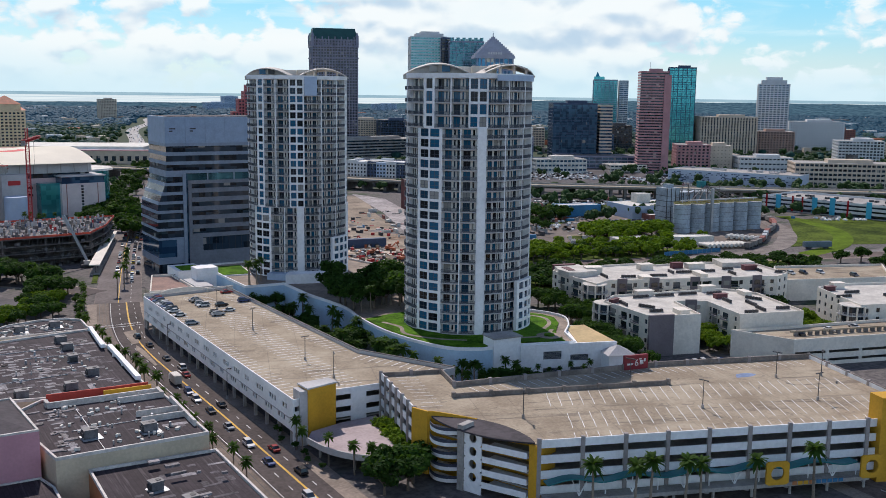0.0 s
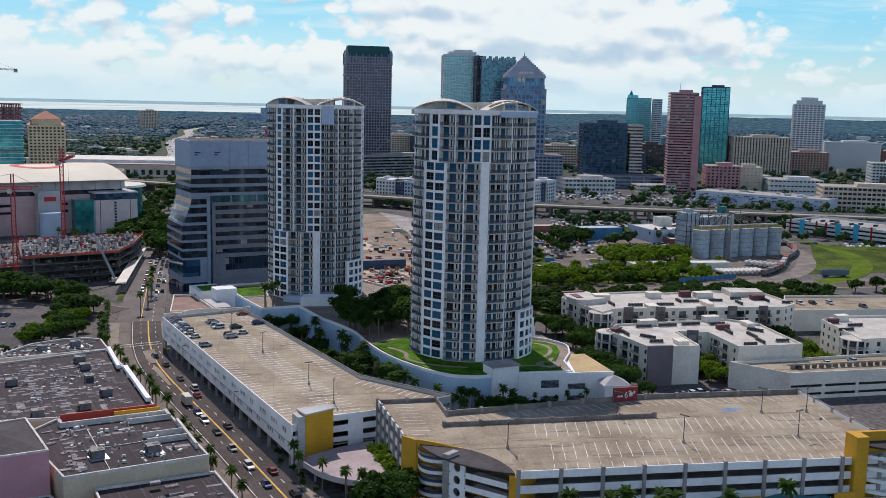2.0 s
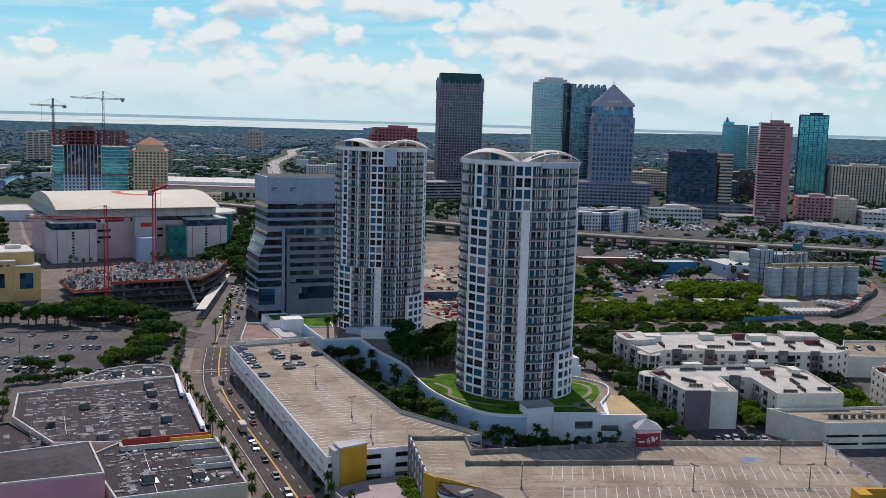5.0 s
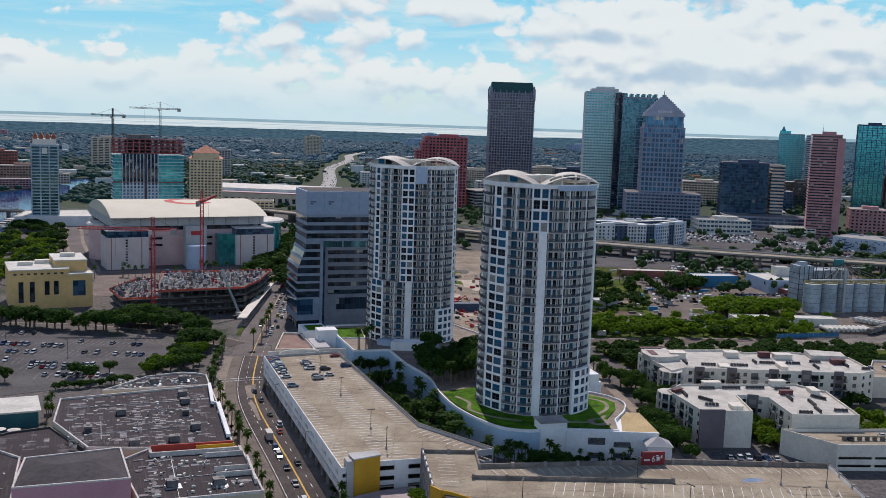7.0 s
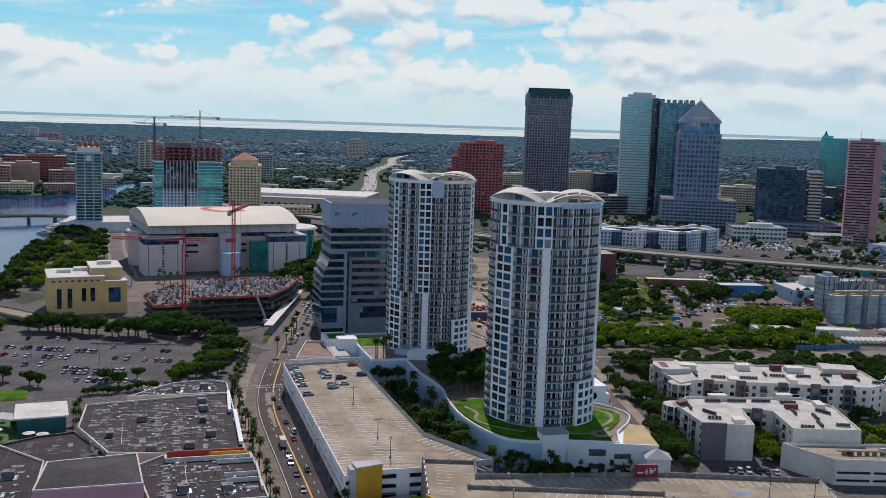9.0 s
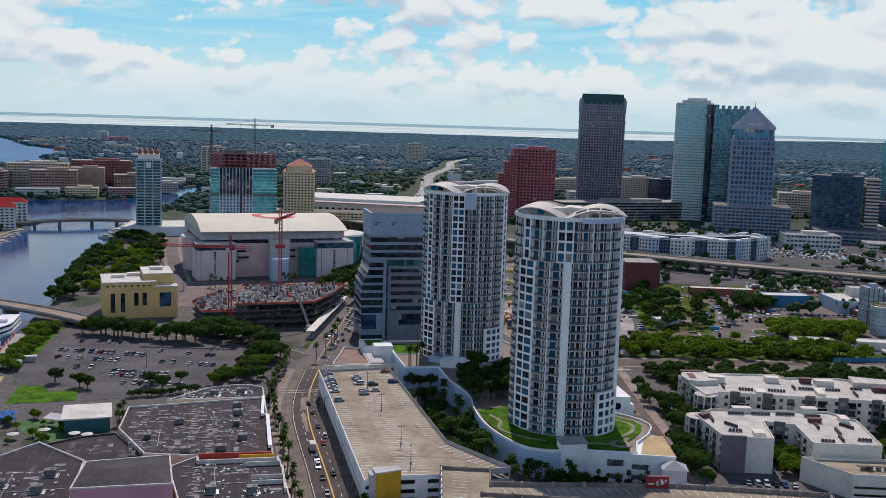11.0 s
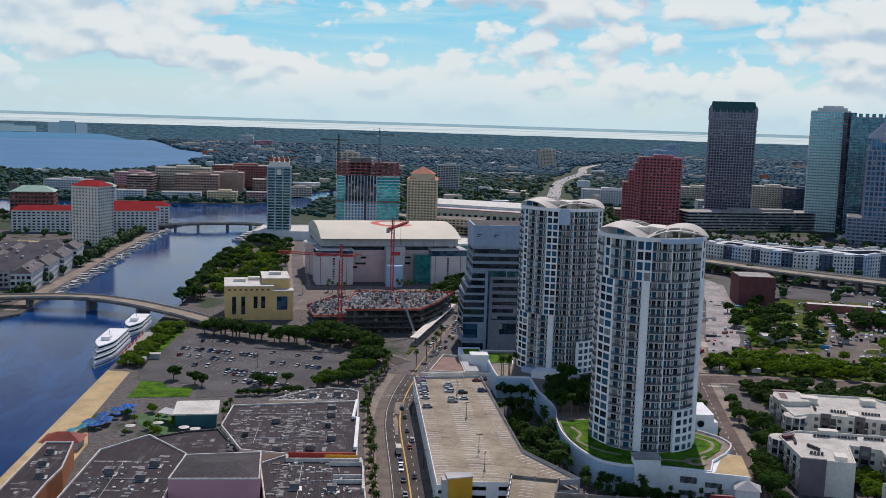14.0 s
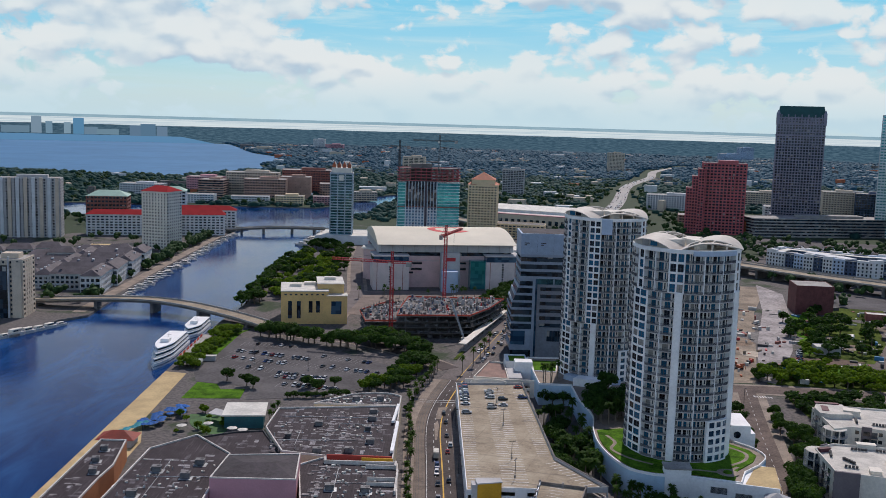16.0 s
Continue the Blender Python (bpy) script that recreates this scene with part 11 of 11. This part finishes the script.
# on the drive and the avenue
for y, s, c in ((205, 6, "black"), (222, 6, "red"), (214, 1.6, "blue"), (228, 1.6, "white"), (243, 1.6, "silver"), (262, 6, "black"), (258, 1.6, "black"), (278, 1.4, "blue"), (296, 6, "red"), (318, 6, "grey"), (305, 7.4, "white"), (338, 5.8, "black"), (352, 5, "grey"), (270, 1.2, "white"), (190, 1.6, "white")):
    car(80 + s, y, 0.14, 90 if s > 3 else -90, c)
bus = thing("white_van", "white box van driving on the street", "van", 81.0, 290, 0.14, 90)
bm = bmesh.new()
box(bm, -0.4, 0, 0.5, 5.4, 2.2, 2.6)
part("box_body", bm, M_ROOFW, bus)
bm = bmesh.new()
box(bm, 3.1, 0, 0.5, 1.6, 2.0, 1.7)
part("cab", bm, M_WHITE, bus)
for sx in (-2.2, 2.6):
    for sy in (-0.95, 0.95):
        bm = bmesh.new()
        rod(bm, (sx, sy - 0.12, 0.42), (sx, sy + 0.12, 0.42), 0.42, None, 12)
        part("wheel", bm, M_RUBBER, bus)
for i in range(4, 40):
    a, b = Vector(AVENUE[i]), Vector(AVENUE[i + 1])
    e = (b - a).normalized()
    nr = Vector((e.y, -e.x))
    ang = math.degrees(math.atan2(e.y, e.x))
    for k in range(4 if i < 8 else 7 if i < 20 else 5):
        s = carlot.choice((-1.8, 1.8, 5.2, 7.8))
        p = a + (b - a) * ((k + carlot.random() * 0.5) / 7) + nr * s
        car(p.x, p.y, 0.14, ang + (180 if s < 0 else 0))
# the big car park: rows of stalls
for x0, y0, x1, y1, n, fill in ((-38, 470, 8, 452, 17, 0.5), (-40, 455, 4, 438, 16, 0.45), (-6, 420, 22, 410, 12, 0.85), (-6, 414, 22, 404, 12, 0.8), (10, 440, 50, 424, 14, 0.45), (14, 462, 44, 448, 12, 0.5), (0, 398, 30, 390, 11, 0.7), (-30, 432, -8, 426, 9, 0.5), (-36, 490, 0, 484, 12, 0.3)):
    ang = math.degrees(math.atan2(y1 - y0, x1 - x0)) + 90
    for i in range(n):
        if carlot.random() < fill:
            f = (i + 0.5) / n
            car(x0 + (x1 - x0) * f, y0 + (y1 - y0) * f, 0.10, ang + carlot.choice((0, 180)), None)
for x, y in ((274, 217), (288, 216), (300, 215), (360, 300), (366, 297), (372, 295), (380, 292), (388, 280)):
    car(x, y, 8.45 if x < 340 else 8.62, carlot.choice((75, -105)))
cars_on([(235 + 3.1 * i, 231 - 1.1 * i) for i in range(6)], 0.02, 70)
cars_on([(214 + 2.2 * i, 330 + 12 * i) for i in range(5)], 0.12, 78)
cars_on([(452 + 3.2 * i, 528 - 0.8 * i) for i in range(12)], 0.1, 75)
cars_on([(432 + 3.2 * i, 512 - 0.8 * i) for i in range(16)], 0.1, 75)
cars_on([(440 + 3.4 * i, 492 - 0.6 * i) for i in range(8)], 0.1, 75)
cars_on([(238 + 0.8 * i, 470 + 9 * i) for i in range(9)], 0.1, 80)
cars_on([(238 + 3.0 * i, 640 - 0.5 * i) for i in range(12)], 0.11, 84)
cars_on([(246 + 3.0 * i, 668 - 0.5 * i) for i in range(12)], 0.11, 84)
cars_on([(303 + 1.9 * i, 470 + 5.5 * i) for i in range(8)], 0.16, 20)


def far_cars():
    """Rows of parked cars in far lots, too small to pick apart."""
    rng = random.Random(6)
    for nm, mat_, sh in (("far_cars", M_WHITE, 0), ("far_cars", bpy.data.materials["car_silver"], 1), ("far_cars", bpy.data.materials["car_black"], 2), ("far_cars", bpy.data.materials["car_red"], 3)):
        bm = bmesh.new()
        for x0, y0, nx, ny in ((640, 690, 26, 6), (680, 740, 30, 8), (740, 780, 24, 7), (610, 640, 20, 3), (600, 860, 30, 6), (560, 900, 26, 5), (600, 470, 24, 2), (820, 760, 18, 5), (610, 830, 40, 6), (560, 950, 40, 7), (640, 900, 30, 6), (700, 600, 24, 3), (470, 640, 30, 3), (420, 560, 14, 4), (470, 700, 20, 3), (640, 540, 26, 3), (380, 520, 12, 5), (450, 960, 44, 8), (480, 1060, 40, 6)):
            for i in range(nx):
                for j in range(ny):
                    if rng.random() < (0.3, 0.16, 0.2, 0.04)[sh]:
                        x, y = x0 + 3.0 * i * 0.9 + j * 5, y0 - 3.0 * i * 0.42 + j * 9
                        box(bm, x, y, 0.3, 1.8, 4.4, 0.6, -25)
                        box(bm, x, y - 0.2, 0.9, 1.6, 2.3, 0.5, -25)
        tagged(part(nm, bm, mat_), "rows of parked cars in far lots", "cars", kind="stuff")


far_cars()
hv = random.Random(63)
for nm, mat_, n in (("highway_cars", M_WHITE, 90), ("highway_cars", bpy.data.materials["car_grey"], 70)):
    bm = bmesh.new()
    for i in range(n):
        k = hv.randrange(40, len(AVENUE) - 12)
        a, b = Vector(AVENUE[k]), Vector(AVENUE[k + 1])
        e = (b - a).normalized()
        p = a.lerp(b, hv.random()) + Vector((e.y, -e.x)) * hv.choice((-10, -7, -4, 4, 7, 10))
        box(bm, p.x, p.y, 0.3, 4.6, 1.9, 0.7, math.degrees(math.atan2(e.y, e.x)))
        box(bm, p.x, p.y, 1.0, 2.6, 1.7, 0.6, math.degrees(math.atan2(e.y, e.x)))
    tagged(part(nm, bm, mat_), "cars driving on the far highway", "cars", kind="stuff")
# diggers and stacks on the sandy site
random.seed(17)
for i in range(12):
    x, y = random.uniform(225, 262), random.uniform(440, 560)
    g = thing("digger", "orange digger standing on the sandy site", "excavator", x, y, 0.1, random.uniform(0, 360), "diggers")
    for sy in (-1.1, 1.1):
        bm = bmesh.new()
        box(bm, 0, sy, 0, 3.6, 0.6, 0.9)
        part("track", bm, M_DMETAL, g)
    bm = bmesh.new()
    box(bm, -0.3, 0, 0.95, 3.2, 2.4, 1.5)
    box(bm, 0.6, 0.7, 2.4, 1.4, 1.0, 0.9)
    part("upper_body", bm, M_TILE if i % 3 else M_CRANE, g)
    bm = bmesh.new()
    beam(bm, (1.2, -0.4, 1.6), (4.2, -0.4, 4.2), 0.4, 0.5)
    beam(bm, (4.2, -0.4, 4.2), (6.0, -0.4, 1.2), 0.35, 0.4)
    part("arm", bm, M_TILE if i % 3 else M_CRANE, g)
for nm, mat_, n, lab in (("site_stacks", surface("site_timber", (0.32, 0.25, 0.18), 0.9, var=0.4), 60, "stacks of timber on the sandy site"), ("site_stacks", M_CRANE, 70, "red plant and frames on the sandy site"), ("site_stacks", M_DMETAL, 80, "dark pipes and plates on the sandy site"), ("site_stacks", M_ROOFW, 50, "white crates and drums on the sandy site"), ("site_stacks", M_TILE, 34, "orange barriers on the sandy site")):
    st = bmesh.new()
    for i in range(n):
        x, y = random.choice(((random.uniform(222, 300), random.uniform(440, 640)), (random.uniform(224, 262), random.uniform(450, 520))))
        box(st, x, y, 0.05, random.uniform(0.6, 4.5), random.uniform(0.4, 1.6), random.uniform(0.3, 2.2), random.uniform(0, 180))
    tagged(part(nm, st, mat_), lab, "material stacks", kind="stuff")
bx = thing("site_container", "blue site container row on the sand", "container", 245, 505, 0.1, -8)
bm = bmesh.new()
box(bm, 0, 0, 0, 40, 4, 5)
part("container", bm, M_NAVY, bx)
yc = random.Random(52)
for nm, mat_, n, lab in (("yard_gear", M_METAL, 90, "grey crates and gear in the yards"), ("yard_gear", M_ROOFW, 60, "white tanks and boxes in the yards"), ("yard_gear", M_BLUE, 26, "blue containers in the yards"), ("yard_gear", M_BRICK, 40, "rust red containers in the yards"), ("yard_gear", M_DMETAL, 70, "dark pallets and gear in the yards")):
    bm = bmesh.new()
    k = 0
    while k < n:
        x, y = yc.uniform(285, 600), yc.uniform(425, 660)
        if (440 < x < 560 and 450 < y < 510) or (488 < x < 575 and 532 < y < 610) or (355 < x < 400 and 630 < y < 675) or (436 < x < 485 and 552 < y < 586) or (x > 500 and y < 480) or (416 < x < 520 and y < 430):
            continue
        box(bm, x, y, 0.1, yc.uniform(0.8, 7), yc.uniform(0.8, 2.6), yc.choice((0.5, 1, 1.6, 2.5)), yc.choice((-16, 74, yc.uniform(0, 180))))
        k += 1
    tagged(part(nm, bm, mat_), lab, "yard gear", kind="stuff")
# street lamps and signals at the crossing
for x, y in ((70.5, 240), (70.3, 300), (89.8, 268), (90, 330), (100, 398), (118, 420), (-22, 440), (10, 428), (-20, 470), (205, 300), (240, 380)):
    lamp_post(x, y, 0.1, 9, "street lamps", False)
